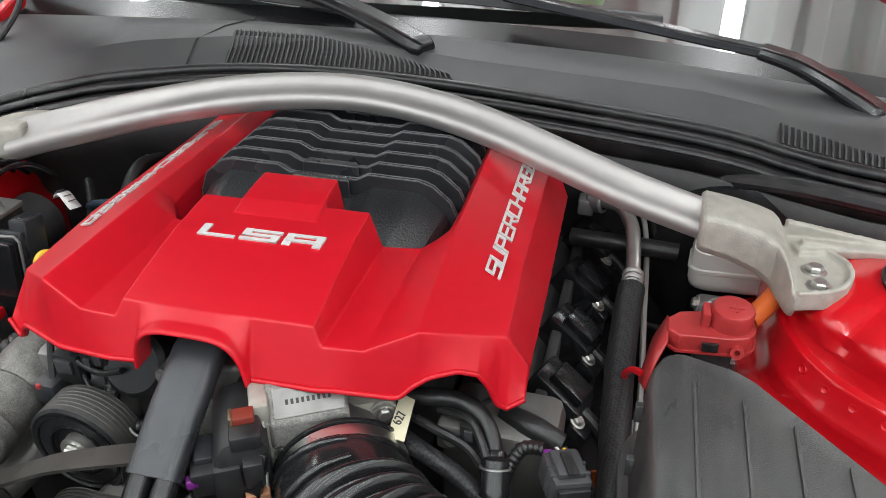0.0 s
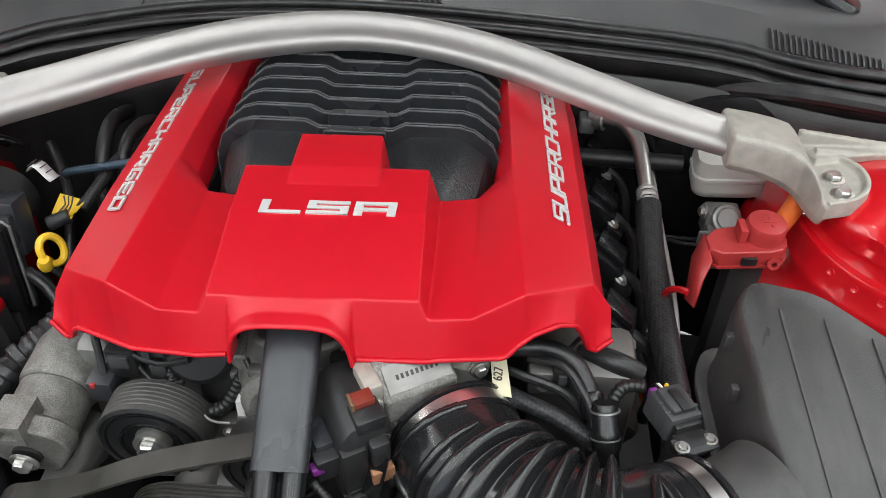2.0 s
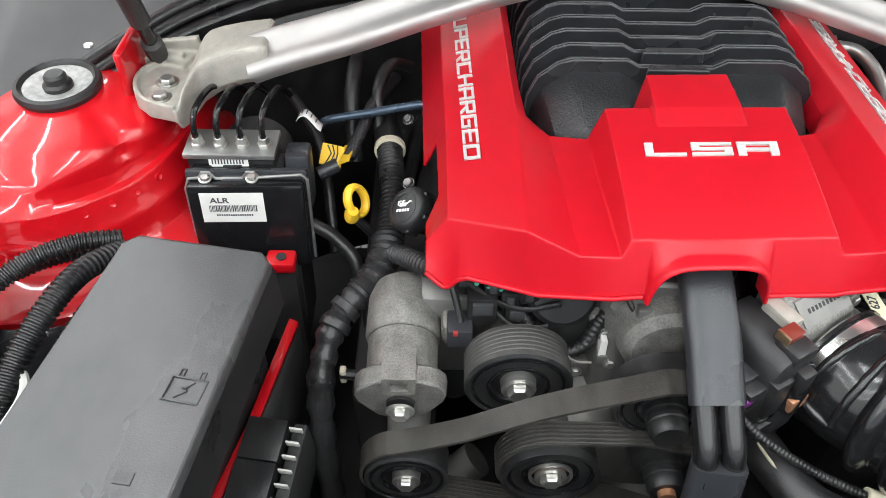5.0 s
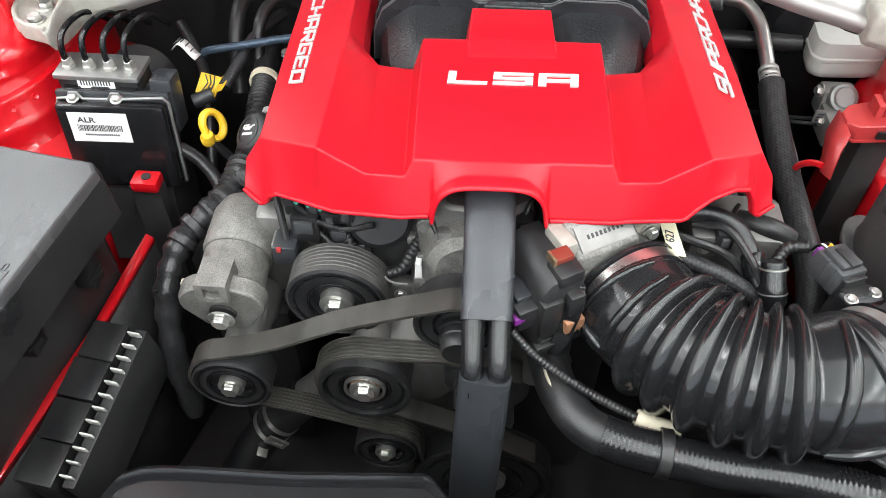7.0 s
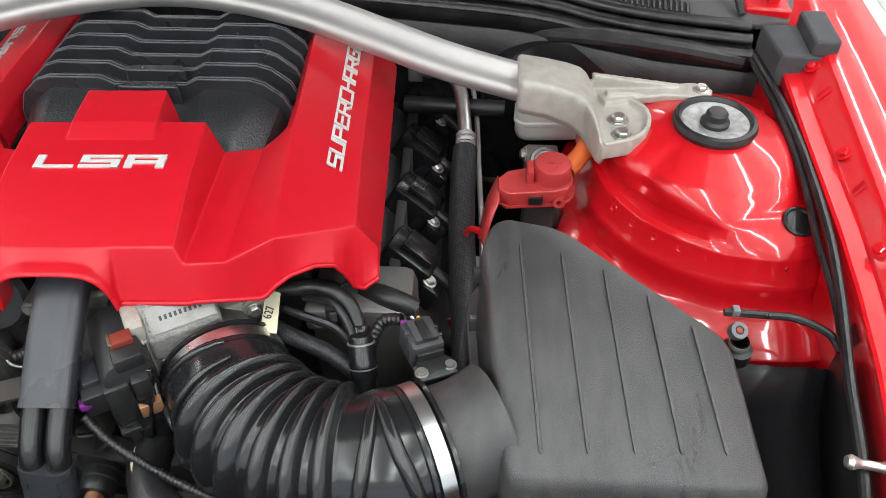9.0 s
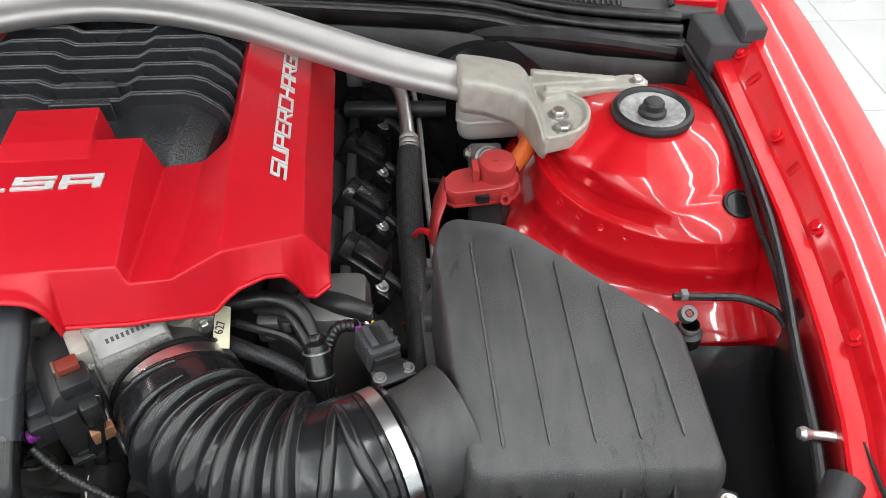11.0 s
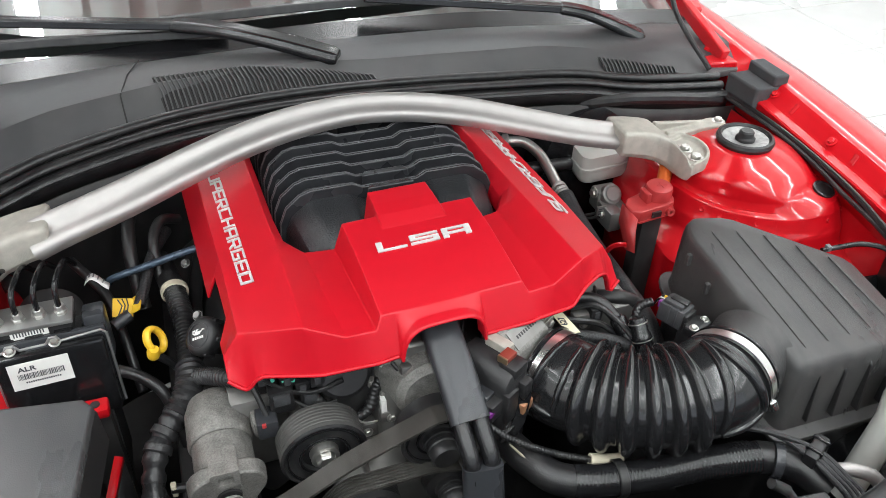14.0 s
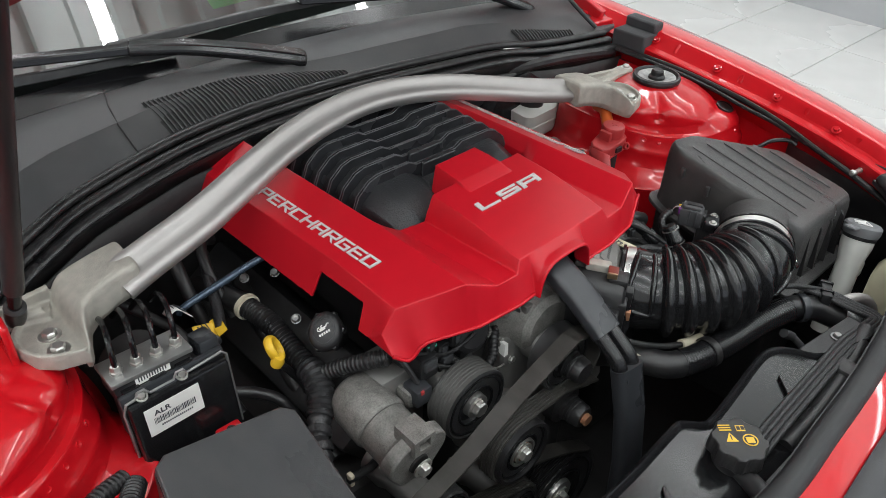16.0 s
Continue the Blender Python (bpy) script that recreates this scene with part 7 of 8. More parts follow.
def oil_side():
    d = thing("oil_dipstick", "yellow oil dipstick handle on its tube", "dipstick", (-0.34, 0.08, 0.7))
    m = aim((-0.342, 0.080, 0.846), (0.75, -0.5, 0.42))
    part("handle", sweep([m @ Vector((0.0125 * math.cos(q), 0.0165 * math.sin(q), 0)) for q in [2 * math.pi * i / 30 for i in range(30)]], circle(0.0044, 10, 0.0062), closed_path=True), YELLOW, d)
    part("handle_plug", lathe([(0.008, -0.004), (0.009, 0.004), (0.006, 0.012), (0, 0.012)], 16, m=aim((-0.347, 0.068, 0.834), (0.2, -0.3, 0.9))), YELLOW, d)
    part("guide_tube", tube([(-0.346, 0.070, 0.832), (-0.326, 0.074, 0.80), (-0.30, 0.08, 0.74), (-0.29, 0.09, 0.62)], 0.0055, 10), BLACK_PLASTIC, d)
    c = thing("oil_filler_cap", "black oil filler cap with a white oil-can mark", "oil cap", (-0.285, 0.05, 0.8))
    ax = (-0.55, -0.45, 0.75)
    m = aim((-0.282, 0.050, 0.862), ax) @ Matrix.Diagonal((0.70, 0.80, 0.80, 1))
    part("neck", lathe([(0.023, -0.09), (0.024, -0.05), (0.0255, -0.045), (0.0255, -0.016), (0.022, -0.012)], 24, m=m), BLACK_RUBBER, c)
    cap = part("cap", lathe([(0.026, -0.026), (0.0315, -0.020), (0.0330, -0.008), (0.0325, 0.002), (0.0295, 0.0085), (0.024, 0.0120), (0.0, 0.0128)], 40, m=m), BLACK_PLASTIC, c, degrees=50)
    for k in range(6):
        part("grip", lathe([(0.0050, -0.020), (0.0052, -0.004), (0.0040, 0.002), (0, 0.004)], 10, m=m @ Matrix.Rotation(math.pi * k / 3 + 0.2, 4, "Z") @ Matrix.Translation((0.0310, 0, 0))), BLACK_PLASTIC, cap)
    part("print_field", lathe([(0.0205, 0.0118), (0.0205, 0.0132), (0.0195, 0.0134), (0.0195, 0.0120)], 36, m=m), SHEATH, cap)
    q = m @ Matrix.Rotation(0.6, 4, "Z")
    mk = part("oil_mark", prism([(-0.006, 0.001), (0.004, 0.001), (0.0055, 0.006), (-0.0065, 0.006)], 0.0128, 0.0140, q), LABEL, c, "white printed oil-can mark")
    for pts in ([(0.005, 0.004), (0.010, 0.008), (0.013, 0.007)], [(-0.006, 0.002), (-0.010, 0.004), (-0.0095, 0.008), (-0.005, 0.0085)], [(-0.002, 0.006), (-0.002, 0.009), (0.001, 0.009)]):
        part("mark_line", sweep([q @ Vector((x, y, 0.0134)) for x, y in pts], circle(0.0010, 5)), LABEL, mk)
    for k in range(5):
        part("mark_bar", block(-0.011 + 0.0046 * k, -0.0078 + 0.0046 * k, -0.0065, -0.0025, 0.0128, 0.0138, m=q), LABEL, mk)
    h = thing("breather_hose", "corrugated black hose with a pale collar ring", "hose", (-0.31, 0.12, 0.75))
    part("upper_hose", tube([(-0.330, 0.315, 0.800), (-0.322, 0.26, 0.815), (-0.313, 0.205, 0.824)], 0.017, 16), BLACK_RUBBER, h)
    part("collar", lathe([(0.0165, -0.005), (0.0195, -0.004), (0.0195, 0.004), (0.0165, 0.005)], 24, m=aim((-0.312, 0.200, 0.824), (0.06, -1, 0.0))), TAPE, h, "pale beige collar ring")
    part("corrugated", ribbed([(-0.312, 0.198, 0.824), (-0.307, 0.15, 0.824), (-0.305, 0.10, 0.812), (-0.307, 0.05, 0.804)], 0.0145, 0.006, 0.16, 14), BLACK_RUBBER, h)
    part("taped_joint", tube([(-0.307, 0.060, 0.806), (-0.309, 0.038, 0.803), (-0.318, 0.015, 0.795), (-0.335, -0.005, 0.785)], 0.018, 14, scale=lambda i, q: 1 + 0.10 * math.sin(i * 2.1)), TAPED, h, "black wrapped tape")
    part("branch", ribbed([(-0.305, 0.040, 0.805), (-0.285, 0.015, 0.825), (-0.265, -0.015, 0.845), (-0.245, -0.035, 0.855)], 0.011, 0.006, 0.15, 12), BLACK_RUBBER, h)
    part("lower_run", tube([(-0.330, 0.0, 0.788), (-0.350, -0.022, 0.780), (-0.366, -0.05, 0.765), (-0.374, -0.085, 0.73), (-0.374, -0.115, 0.66), (-0.37, -0.13, 0.55)], 0.0145, 14, scale=lambda i, q: 1 + 0.12 * math.sin(i * 1.7) + 0.06 * math.sin(i * 0.6)), TAPED, h, "black wrapped tape")
    for k, (p, q) in enumerate((((-0.312, 0.030, 0.800), (-0.4, -0.9, -0.2)), ((-0.320, 0.012, 0.794), (-0.5, -0.8, -0.3)), ((-0.333, -0.003, 0.787), (-0.7, -0.7, -0.3)), ((-0.350, -0.022, 0.780), (-0.6, -0.7, -0.3)), ((-0.360, -0.038, 0.772), (-0.4, -0.8, -0.4)))):
        part("tape_turn", lathe([(0.0155, -0.006), (0.0172, -0.005), (0.0176, 0.004), (0.0160, 0.006)], 18, m=aim(p, q)), TAPED, h)
    part("side_stub", tube([(-0.352, -0.085, 0.75), (-0.320, -0.085, 0.745), (-0.30, -0.08, 0.745)], 0.006, 10), BLACK_RUBBER, h)
    part("stub_tag", block(-0.352, -0.345, -0.090, -0.080, 0.738, 0.758, bevel=0.002), TAPE, h, "small white tag")
    r = thing("blue_black_pipe", "blue-black steel pipe running under the cover", "pipe", (-0.34, 0.23, 0.84))
    part("pipe", tube([(-0.398, 0.232, 0.838), (-0.390, 0.230, 0.846), (-0.34, 0.228, 0.858), (-0.28, 0.225, 0.873), (-0.24, 0.22, 0.88)], 0.0055, 12), BLUESTEEL, r)
    w = thing("warning_tag", "yellow folded warning tag on a braided lead", "tag", (-0.38, 0.19, 0.8))
    tg = part("tag", prism([(-0.399, 0.178), (-0.372, 0.172), (-0.368, 0.200), (-0.395, 0.206)], 0.822, 0.8235, m=Matrix.Translation((-0.382, 0.19, 0.822)) @ Matrix.Rotation(radians(28), 4, "X") @ Matrix.Translation((0.382, -0.19, -0.822))), YELLOW, w)
    part("tag", prism([(-0.372, 0.172), (-0.358, 0.170), (-0.352, 0.202), (-0.368, 0.205)], 0.822, 0.8235, m=Matrix.Translation((-0.371, 0.19, 0.822)) @ Matrix.Rotation(radians(-30), 4, "Y") @ Matrix.Translation((0.371, -0.19, -0.822))), YELLOW, w)
    for k in range(3):
        part("tag_mark", sweep([Vector((-0.391 + 0.006 * k, 0.176, 0.8185)), Vector((-0.384 + 0.004 * k, 0.190, 0.8245)), Vector((-0.389 + 0.006 * k, 0.200, 0.8295))], circle(0.0009, 5)), INK, tg)
    part("lead", tube([(-0.362, 0.186, 0.822), (-0.350, 0.215, 0.835), (-0.335, 0.26, 0.85), (-0.31, 0.32, 0.85)], 0.008, 12), BRAID, w)
    part("lead_end", tube([(-0.398, 0.165, 0.812), (-0.375, 0.176, 0.818)], 0.009, 12, 1), SHEATH, w)
    # loose dark hoses at the back of the bay
    z = thing("bulkhead_hoses", "tangle of dark hoses at the bulkhead", "hoses", (-0.33, 0.3, 0.7))
    for k, pts in enumerate((
        [(-0.36, 0.36, 0.86), (-0.362, 0.31, 0.87), (-0.365, 0.27, 0.84), (-0.36, 0.23, 0.78)],
        [(-0.29, 0.33, 0.86), (-0.315, 0.31, 0.875), (-0.33, 0.27, 0.86), (-0.325, 0.22, 0.80)],
        [(-0.27, 0.30, 0.80), (-0.29, 0.22, 0.78), (-0.30, 0.12, 0.74), (-0.31, 0.0, 0.68)],
        [(-0.45, 0.30, 0.84), (-0.42, 0.26, 0.82), (-0.40, 0.22, 0.80), (-0.38, 0.12, 0.72)],
        [(-0.40, 0.10, 0.79), (-0.37, 0.085, 0.78), (-0.345, 0.06, 0.76), (-0.33, 0.02, 0.70)])):
        part("hose", tube(pts, (0.010, 0.008, 0.012, 0.007, 0.008)[k], 12), BLACK_RUBBER, z)
    for p in ((-0.362, 0.33, 0.872), (-0.29, 0.24, 0.84), (-0.285, 0.115, 0.842), (-0.262, 0.20, 0.86)):
        bolt(p, (-0.4, -0.3, 0.85), z, 0.0058, GREY_METAL, 1.25)


def harness():
    t = thing("wiring_harness", "corrugated black wiring looms by the tower", "wiring", (-0.62, -0.05, 0.7))
    for k, pts in enumerate((
        [(-0.575, 0.00, 0.862), (-0.62, -0.02, 0.872), (-0.67, -0.06, 0.868), (-0.71, -0.14, 0.85), (-0.72, -0.22, 0.83)],
        [(-0.57, -0.010, 0.856), (-0.595, -0.055, 0.872), (-0.615, -0.105, 0.868), (-0.632, -0.155, 0.85), (-0.64, -0.20, 0.83)],
        [(-0.60, 0.01, 0.84), (-0.65, -0.02, 0.85), (-0.70, -0.06, 0.848), (-0.73, -0.10, 0.84)],
        [(-0.59, -0.05, 0.83), (-0.61, -0.10, 0.82), (-0.62, -0.15, 0.79), (-0.63, -0.2, 0.72)])):
        part("loom", ribbed(pts, (0.0095, 0.0115, 0.009, 0.010)[k], 0.0055, 0.18, 12), BLACK_RUBBER, t)
    c = part("loom_plug", block(-0.662, -0.632, -0.225, -0.165, 0.78, 0.835, bevel=0.005), BLACK_PLASTIC, t)
    part("plug_lever", tube([(-0.640, -0.150, 0.842), (-0.622, -0.160, 0.845), (-0.616, -0.185, 0.843), (-0.630, -0.225, 0.835)], 0.0045, 8), WHITE_PLASTIC, c, "cream plug lever")
    f = thing("fluid_cap", "grey ribbed fluid filler cap near the fuse box", "filler cap", (-0.462, -0.378, 0.75))
    m = Matrix.Translation((-0.462, -0.378, 0.862))
    part("cap", lathe([(0.022, 0.0), (0.0225, 0.018), (0.021, 0.024), (0.017, 0.0255), (0, 0.0255)], 30, m=m), GREY_CAP, f)
    for k in range(22):
        q = 2 * math.pi * k / 22
        part("cap_rib", block(0.0222, 0.0245, -0.0014, 0.0014, 0.001, 0.017, m=m @ Matrix.Rotation(q, 4, "Z")), GREY_CAP, f)
    part("neck", lathe([(0.019, -0.14), (0.019, 0.0), (0.025, 0.002)], 24, m=m), BLACK_PLASTIC, f)
    tg = part("barcode_tag", block(-0.440, -0.412, -0.372, -0.352, 0.868, 0.8695), LABEL, f, "white barcode tag")
    for k in range(6):
        part("bar", block(-0.437 + 0.004 * k, -0.435 + 0.004 * k, -0.369, -0.355, 0.8693, 0.8700), INK, tg)
    # wires and tag under the cover's front edge
    w = thing("front_loom", "black taped leads with a numbered paper tag", "wiring", (0.2, -0.06, 0.8))
    part("lead", tube([(0.150, -0.045, 0.868), (0.178, -0.052, 0.876), (0.205, -0.050, 0.876), (0.232, -0.058, 0.868), (0.248, -0.085, 0.852), (0.254, -0.125, 0.83), (0.255, -0.14, 0.80)], 0.0085, 12), BLACK_RUBBER, w)
    part("braided_lead", tube([(0.150, -0.075, 0.850), (0.185, -0.095, 0.852), (0.22, -0.110, 0.848), (0.25, -0.125, 0.835), (0.27, -0.13, 0.80)], 0.0085, 12), BRAID, w)
    part("braided_lead", tube([(0.20, -0.03, 0.86), (0.225, -0.045, 0.866), (0.245, -0.075, 0.855), (0.256, -0.11, 0.835)], 0.006, 10), BRAID, w)
    for k in range(2):
        part("lead_sleeve", lathe([(0.0105, -0.012), (0.0115, -0.010), (0.0115, 0.010), (0.0105, 0.012)], 18, m=aim((0.2495 + 0.004 * k, -0.092 - 0.03 * k, 0.848 - 0.016 * k), (0.15, -0.8, -0.5))), GLOSS_BLACK, w)
    top, foot = Vector((0.2545, -0.113, 0.880)), Vector((0.2595, -0.142, 0.838))
    pc = part("line_connector", lathe([(0.0, 0.0), (0.0105, 0.0), (0.0115, -0.003), (0.0115, -0.022), (0.0128, -0.024), (0.0128, -0.040), (0.011, -0.043), (0.011, -0.09)], 20, m=aim(top, top - foot)), GLOSS_BLACK, w, "black line connector with pale bands", degrees=40)
    for d in (0.006, 0.030):
        part("pale_band", lathe([(0.0118, -d), (0.0133, -d - 0.0003), (0.0133, -d - 0.0016), (0.0118, -d - 0.002)], 20, m=aim(top, top - foot)), STEEL, pc)
    tg = part("number_tag", prism([(0.1585, -0.108), (0.1745, -0.110), (0.168, -0.055), (0.153, -0.052)], 0.8745, 0.8755), CREAM, w, "cream paper tag with digits")
    writing("627", 0.012, (0.1655, -0.093, 0.8758), (0.05, 1, 0), (-1, 0.05, 0), INK, tg, "digits", 0.9)


def front_end():
    t = thing("radiator_shroud", "glossy black radiator shroud panel across the front", "radiator shroud", (0, -0.4, 0.6))
    edge = [(-0.315, -0.44), (-0.300, -0.372), (-0.285, -0.352), (-0.25, -0.346), (-0.16, -0.344), (-0.07, -0.338), (-0.05, -0.339), (-0.033, -0.356), (-0.015, -0.360), (0.06, -0.352), (0.13, -0.344), (0.158, -0.350), (0.172, -0.365), (0.20, -0.40), (0.30, -0.43)]
    line = spline([(x, y, 0.85) for x, y in edge], 4)
    rows = [[p + Vector((0, 0.002, -0.03)) for p in line], [p + Vector((0, 0, 0.000)) for p in line], [p + Vector((0, -0.004, 0.003)) for p in line], [p + Vector((0, -0.007, 0.0)) for p in line], [p + Vector((0, -0.010, -0.006)) for p in line], [Vector((p.x, min(-0.40, p.y - 0.03), 0.842)) for p in line], [Vector((p.x, -0.452, 0.838)) for p in line]]
    part("panel", skin(rows), GLOSS_BLACK, t, degrees=40, solid=0.002)
    part("front_wall", block(-0.33, 0.33, -0.462, -0.452, 0.45, 0.846), BLACK_PLASTIC, t)
    part("radiator", block(-0.34, 0.34, -0.44, -0.39, 0.36, 0.80), DARKGREY, t)
    for x in (-0.20, 0.06):
        part("panel_rib", prism([(x, -0.44), (x + 0.03, -0.44), (x + 0.06, -0.38), (x + 0.055, -0.38)], 0.838, 0.848), GLOSS_BLACK, t, bevel=0.001)
    c = thing("coolant_filler", "black fluted coolant cap with yellow warning print", "coolant filler", (-0.047, -0.41, 0.84))
    m = Matrix.Translation((-0.047, -0.410, 0.846)) @ Matrix.Rotation(radians(-40), 4, "Z")
    ring = [((0.0335 if (i // 3) % 2 else 0.0300) * math.cos(2 * math.pi * i / 48), (0.0335 if (i // 3) % 2 else 0.0300) * math.sin(2 * math.pi * i / 48)) for i in range(48)]
    bm = bmesh.new()
    prism(ring, 0.010, 0.032, m, bm, top=0.95)
    part("cap", bm, BLACK_PLASTIC, c, bevel=0.0015)
    part("neck", lathe([(0.024, -0.03), (0.024, 0.012)], 28, m=m), BLACK_PLASTIC, c)
    pr = part("warning_print", prism([(-0.017, -0.004), (-0.003, -0.004), (-0.010, 0.009)], 0.0318, 0.0326, m), YELLOW, c, "yellow printed warning signs")
    part("print_mark", block(-0.0106, -0.0094, -0.0015, 0.005, 0.0326, 0.0330, m=m), INK, pr)
    part("print_ring", lathe([(0.0085, 0.0318), (0.0085, 0.0327), (0.0072, 0.0327), (0.0072, 0.0318)], 28, m=m @ Matrix.Translation((0.011, -0.002, 0))), YELLOW, pr)
    part("print_mark", block(0.0065, 0.0155, -0.006, 0.002, 0.0318, 0.0326, m=m), YELLOW, pr)
    part("print_mark", block(0.0, 0.010, 0.011, 0.019, 0.0318, 0.0326, m=m), YELLOW, pr)
    part("print_mark", block(0.0005, 0.0045, 0.0125, 0.0175, 0.0324, 0.0330, m=m), BLACK_PLASTIC, pr)
    part("print_mark", block(0.0055, 0.0095, 0.0125, 0.0175, 0.0324, 0.0330, m=m), BLACK_PLASTIC, pr)
    for k in range(3):
        part("print_line", block(-0.020, -0.006, 0.012 + 0.0035 * k, 0.0135 + 0.0035 * k, 0.0318, 0.0325, m=m), YELLOW, pr)
    # overflow elbow beneath
    part("neck_tube", tube([(-0.055, -0.425, 0.842), (-0.07, -0.46, 0.845), (-0.09, -0.47, 0.84)], 0.012, 12), BLACK_PLASTIC, c)
    s = thing("front_seal", "black rubber seal along the front panel", "rubber seal", (0.1, -0.465, 0.85))
    run = [(-0.62, -0.40, 0.855), (-0.45, -0.445, 0.862), (-0.25, -0.470, 0.868), (-0.07, -0.476, 0.870), (0.04, -0.470, 0.870), (0.14, -0.464, 0.870), (0.22, -0.456, 0.870), (0.32, -0.442, 0.870), (0.42, -0.420, 0.868), (0.54, -0.380, 0.862), (0.64, -0.325, 0.866), (0.69, -0.27, 0.872)]
    part("seal_bulb", sweep(spline(run, 6), circle(0.0155, 14, 0.0125)), SEAL, s)
    part("seal_base", sweep([p + Vector((0, 0.010, -0.009)) for p in spline(run, 6)], [(-0.008, -0.004), (0.008, -0.004), (0.008, 0.003), (-0.008, 0.003)]), BLACK_PLASTIC, s)
    b = thing("bumper", "glossy red front bumper top behind the grille", "bumper", (0, -0.6, 0.4))
    rows = []
    for dy, dz in ((-0.005, -0.02), (-0.012, 0.002), (-0.03, 0.002), (-0.07, -0.012), (-0.12, -0.045), (-0.16, -0.10), (-0.18, -0.25), (-0.18, -0.5)):
        rows.append([p + Vector((0, dy, dz)) for p in spline(run, 3)])
    part("panel_skin", skin(rows), RED_PAINT, b, degrees=50, solid=0.002)
    part("grille_top", skin([[p + Vector((0, dy, dz)) for p in spline(run[2:10], 3)] for dy, dz in ((-0.048, 0.003), (-0.075, -0.008), (-0.11, -0.034))]), GREY_PLASTIC, b, "dark grey grille edge", solid=0.003)
    wl = part("warning_label", block(-0.024, 0.016, -0.012, 0.012, 0.0, 0.0008, m=Matrix.Translation((0.100, -0.5455, 0.8625)) @ Matrix.Rotation(radians(36), 4, "X")), INK, b, "black and orange warning label")
    part("label_band", block(-0.024, 0.016, -0.012, -0.005, 0.0008, 0.0013, m=Matrix.Translation((0.100, -0.5455, 0.8625)) @ Matrix.Rotation(radians(36), 4, "X")), ORANGE, wl)
    for k in range(3):
        part("label_bar", block(-0.016 + 0.010 * k, -0.009 + 0.010 * k, -0.001, 0.008, 0.0008, 0.0013, m=Matrix.Translation((0.100, -0.5455, 0.8625)) @ Matrix.Rotation(radians(36), 4, "X")), LABEL, wl)
    bolt((0.123, -0.5225, 0.870), (0.03, -0.4, 0.92), b, 0.006, BLACK_PLASTIC)
    # lines that run along the front
    h = thing("front_hoses", "braided black hoses clipped along the front seal", "hoses", (0.2, -0.4, 0.8))
    for d in (-0.0093, -0.0031, 0.0031, 0.0093):
        part("braided_hose", tube([(0.262, -0.236 - d, 0.806), (0.300, -0.258 - d, 0.822), (0.334 + d * 0.5, -0.286 - d * 0.8, 0.826), (0.368 + d * 0.8, -0.312 - d * 0.5, 0.816), (0.385 + d, -0.336, 0.809), (0.390 + d, -0.365, 0.806), (0.386 + d, -0.394 - d * 0.3, 0.810), (0.362 + d * 0.4, -0.412 - d * 0.9, 0.822), (0.31, -0.415 - d, 0.838), (0.24, -0.413 - d, 0.850), (0.14, -0.417 - d, 0.857), (0.02, -0.422 - d, 0.858), (-0.02, -0.424 - d, 0.852)], 0.0037, 10), BRAID, h)
    clip = part("hose_clip", block(-0.022, 0.022, -0.008, 0.008, -0.010, 0.012, m=Matrix.Translation((0.388, -0.326, 0.806)) @ Matrix.Rotation(radians(28), 4, "Z"), bevel=0.003), BLACK_PLASTIC, h)
    for dx in (-0.010, 0.012):
        part("clip_strap", block(dx - 0.002, dx + 0.002, -0.010, 0.010, -0.012, 0.0145, m=Matrix.Translation((0.388, -0.326, 0.806)) @ Matrix.Rotation(radians(28), 4, "Z"), bevel=0.001), GLOSS_BLACK, clip)
    part("pale_tube", tube([(0.372, -0.340, 0.778), (0.398, -0.350, 0.796), (0.417, -0.359, 0.801), (0.440, -0.372, 0.794), (0.452, -0.384, 0.772), (0.455, -0.390, 0.73)], 0.0085, 14), ALU, h, "bare pale metal tube")
    part("black_pipe", tube([(0.02, -0.440, 0.838), (0.10, -0.440, 0.840), (0.20, -0.432, 0.842), (0.30, -0.415, 0.842)], 0.011, 12), BLACK_PLASTIC, h)
    part("pipe_joint", block(0.175, 0.205, -0.448, -0.418, 0.830, 0.858, bevel=0.006), BLACK_PLASTIC, h)
    rd = thing("radiator_hose", "thick black upper radiator hose with clamps", "radiator hose", (0.2, -0.26, 0.74))
    part("hose", tube([(0.052, -0.13, 0.745), (0.054, -0.175, 0.778), (0.062, -0.215, 0.790), (0.085, -0.248, 0.788), (0.13, -0.265, 0.785), (0.20, -0.276, 0.783), (0.27, -0.284, 0.785), (0.33, -0.298, 0.788), (0.37, -0.325, 0.785), (0.39, -0.36, 0.775)], 0.0195, 18), BLACK_RUBBER, rd)
    part("ribbed_sleeve", ribbed([(0.10, -0.256, 0.7865), (0.13, -0.265, 0.785), (0.20, -0.276, 0.783), (0.27, -0.284, 0.785), (0.33, -0.298, 0.788)], 0.0204, 0.0045, 0.022, 18), GLOSS_BLACK, rd, "ribbed black sleeve")
    for k, (p, ax) in enumerate((((0.155, -0.269, 0.785), (1, -0.15, 0)), ((0.350, -0.310, 0.788), (1, -0.65, 0)))):
        part("clamp", lathe([(0.0212, -0.006), (0.0228, -0.005), (0.0228, 0.005), (0.0212, 0.006)], 24, m=aim(p, ax)), BLACK_PLASTIC if k == 0 else SHEATH, rd)
    part("chalk_mark", tube([(0.046, -0.192, 0.8005), (0.050, -0.212, 0.8050), (0.062, -0.236, 0.8035)], 0.0016, 6), TAPE, rd, "faded yellow chalk mark")
    w = thing("washer_filler", "white washer filler neck with grey cap", "filler neck", (0.52, -0.31, 0.6))
    a, b2 = Vector((0.500, -0.317, 0.66)), Vector((0.553, -0.301, 0.838))
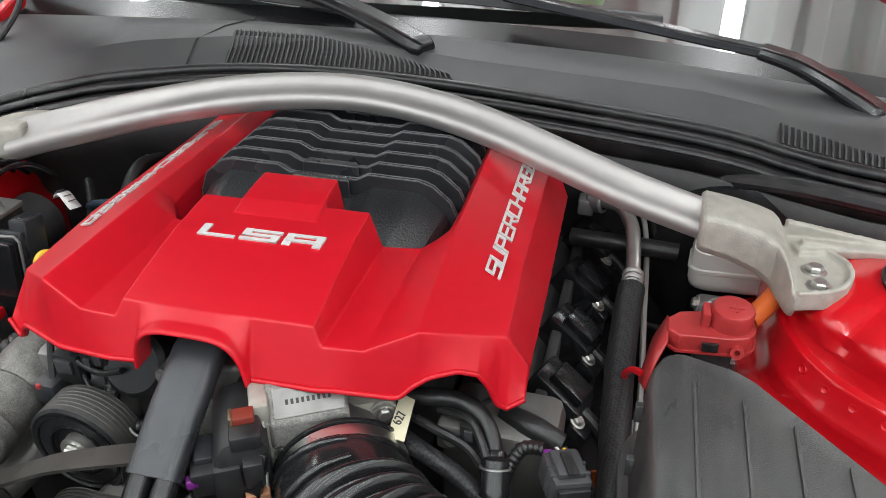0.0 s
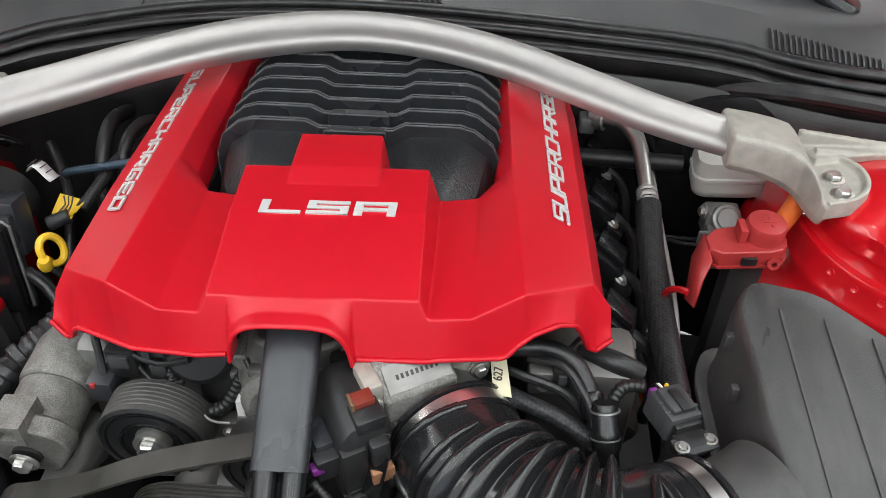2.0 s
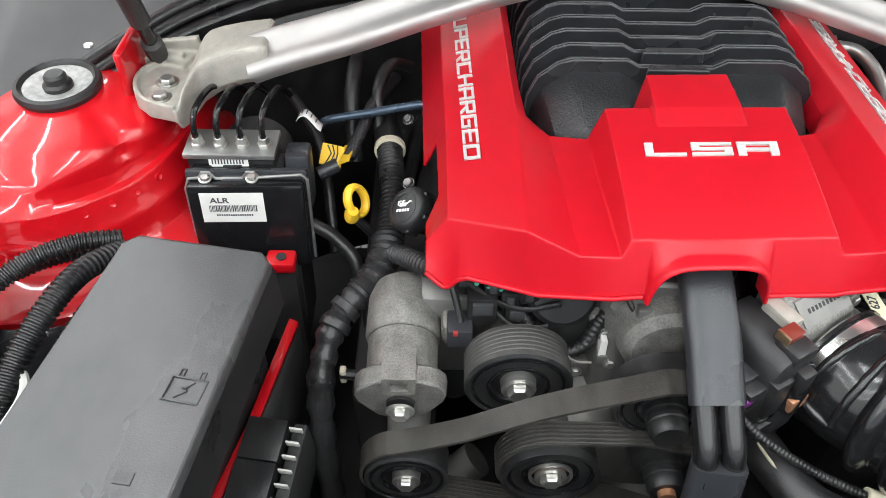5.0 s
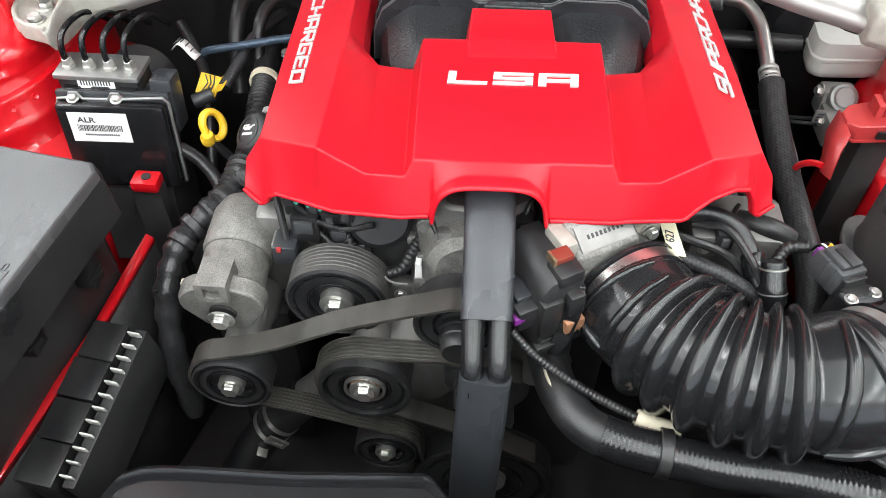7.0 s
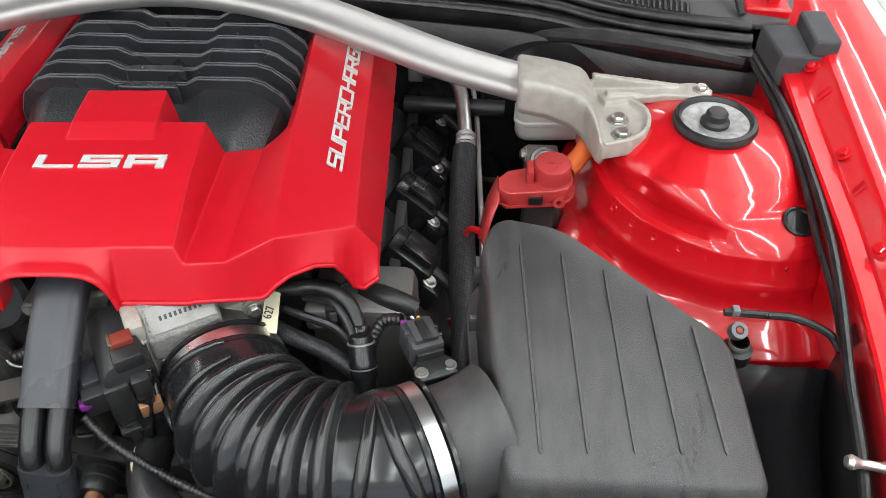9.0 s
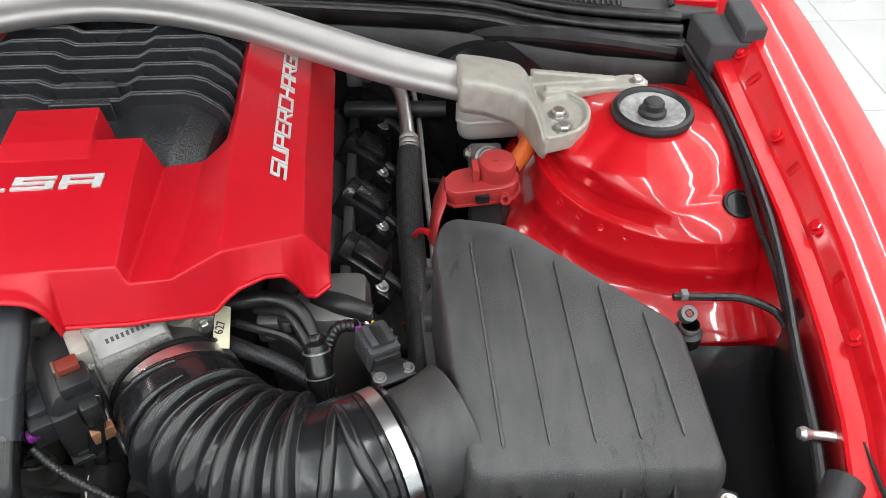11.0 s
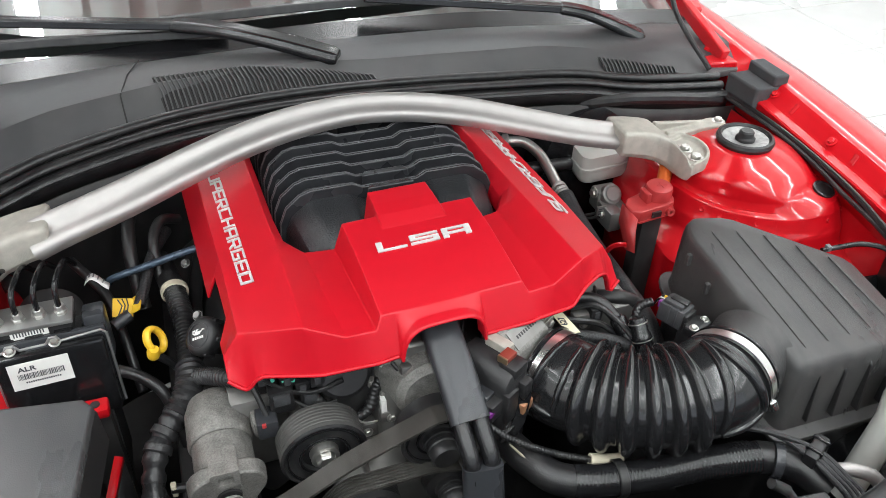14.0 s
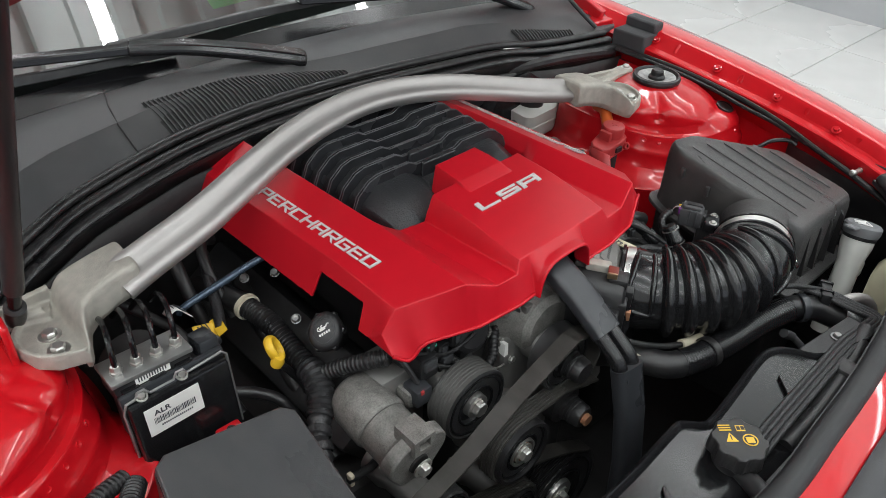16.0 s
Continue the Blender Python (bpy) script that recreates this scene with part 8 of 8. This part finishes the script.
    part("neck", sweep([a, a.lerp(b2, 0.7), a.lerp(b2, 0.86), b2], circle(0.020, 22), scale=lambda i, q: (1, 1, 1.28, 1.32)[i]), WHITE_PLASTIC, w, degrees=50)
    m = aim(b2, b2 - a)
    cp = part("cap", lathe([(0.028, -0.006), (0.030, 0.0), (0.030, 0.010), (0.027, 0.013), (0, 0.013)], 30, m=m), GREY_CAP, w, "grey cap with washer pictogram")
    part("cap_tab", block(0.020, 0.042, -0.011, 0.011, 0.004, 0.010, m=m @ Matrix.Rotation(radians(60), 4, "Z"), bevel=0.003), GREY_CAP, cp)
    part("cap_ring", lathe([(0.027, -0.012), (0.0275, -0.006)], 30, m=m), BLACK_PLASTIC, cp)
    q = m @ Matrix.Rotation(radians(-70), 4, "Z")
    for x0, y0, x1, y1 in ((-0.014, -0.008, 0.014, -0.008), (-0.014, -0.008, -0.008, 0.006), (0.014, -0.008, 0.008, 0.006), (-0.008, 0.006, 0.008, 0.006), (-0.004, -0.004, -0.010, 0.014), (0.004, -0.004, 0.010, 0.014), (0.0, -0.002, 0.0, 0.016)):
        part("cap_print", sweep([q @ Vector((x0, y0, 0.0135)), q @ Vector((x1, y1, 0.0135))], circle(0.0010, 5)), LABEL, cp)
    part("neck_clip", block(0.542, 0.560, -0.325, -0.295, 0.755, 0.785, bevel=0.004), WHITE_PLASTIC, w)
    l = thing("latch_bracket", "black bracket with bolts by the front panel", "bracket", (0.3, -0.37, 0.75))
    part("plate", prism([(0.16, -0.385), (0.24, -0.36), (0.36, -0.375), (0.36, -0.405), (0.22, -0.41)], 0.800, 0.808), BLACK_PLASTIC, l, bevel=0.002)
    part("pale_nozzle", tube([(0.388, -0.291, 0.700), (0.414, -0.298, 0.682)], 0.0075, 14, 1), GREY_CAP, l, "pale grey plastic nozzle")
    part("nozzle_pipe", tube([(0.414, -0.298, 0.682), (0.424, -0.315, 0.665), (0.424, -0.342, 0.645), (0.41, -0.36, 0.60)], 0.0060, 12), GREY_CAP, l)
    for p in ((0.215, -0.375, 0.808), (0.30, -0.385, 0.808)):
        bolt(p, (0, 0, 1), l, 0.006, GREY_METAL)
    part("bracket_leg", block(0.17, 0.34, -0.40, -0.385, 0.55, 0.80), BLACK_PLASTIC, l)
    o = thing("overflow_bottle", "cream plastic bottle beside the washer filler", "bottle", (0.55, -0.36, 0.6))
    part("bottle", stack(rounded([(0.56, -0.40), (0.64, -0.38), (0.63, -0.33), (0.55, -0.34)], 2), ((1, 0.55), (1, 0.76), (0.6, 0.785), (0.35, 0.80))), CREAM, o, degrees=50)
    part("bottle_cap", lathe([(0.016, 0), (0.016, 0.02), (0.012, 0.024), (0, 0.024)], 18, m=Matrix.Translation((0.595, -0.362, 0.797))), BLACK_PLASTIC, o)


fuse_box()
brake_unit()
oil_side()
harness()
front_end()
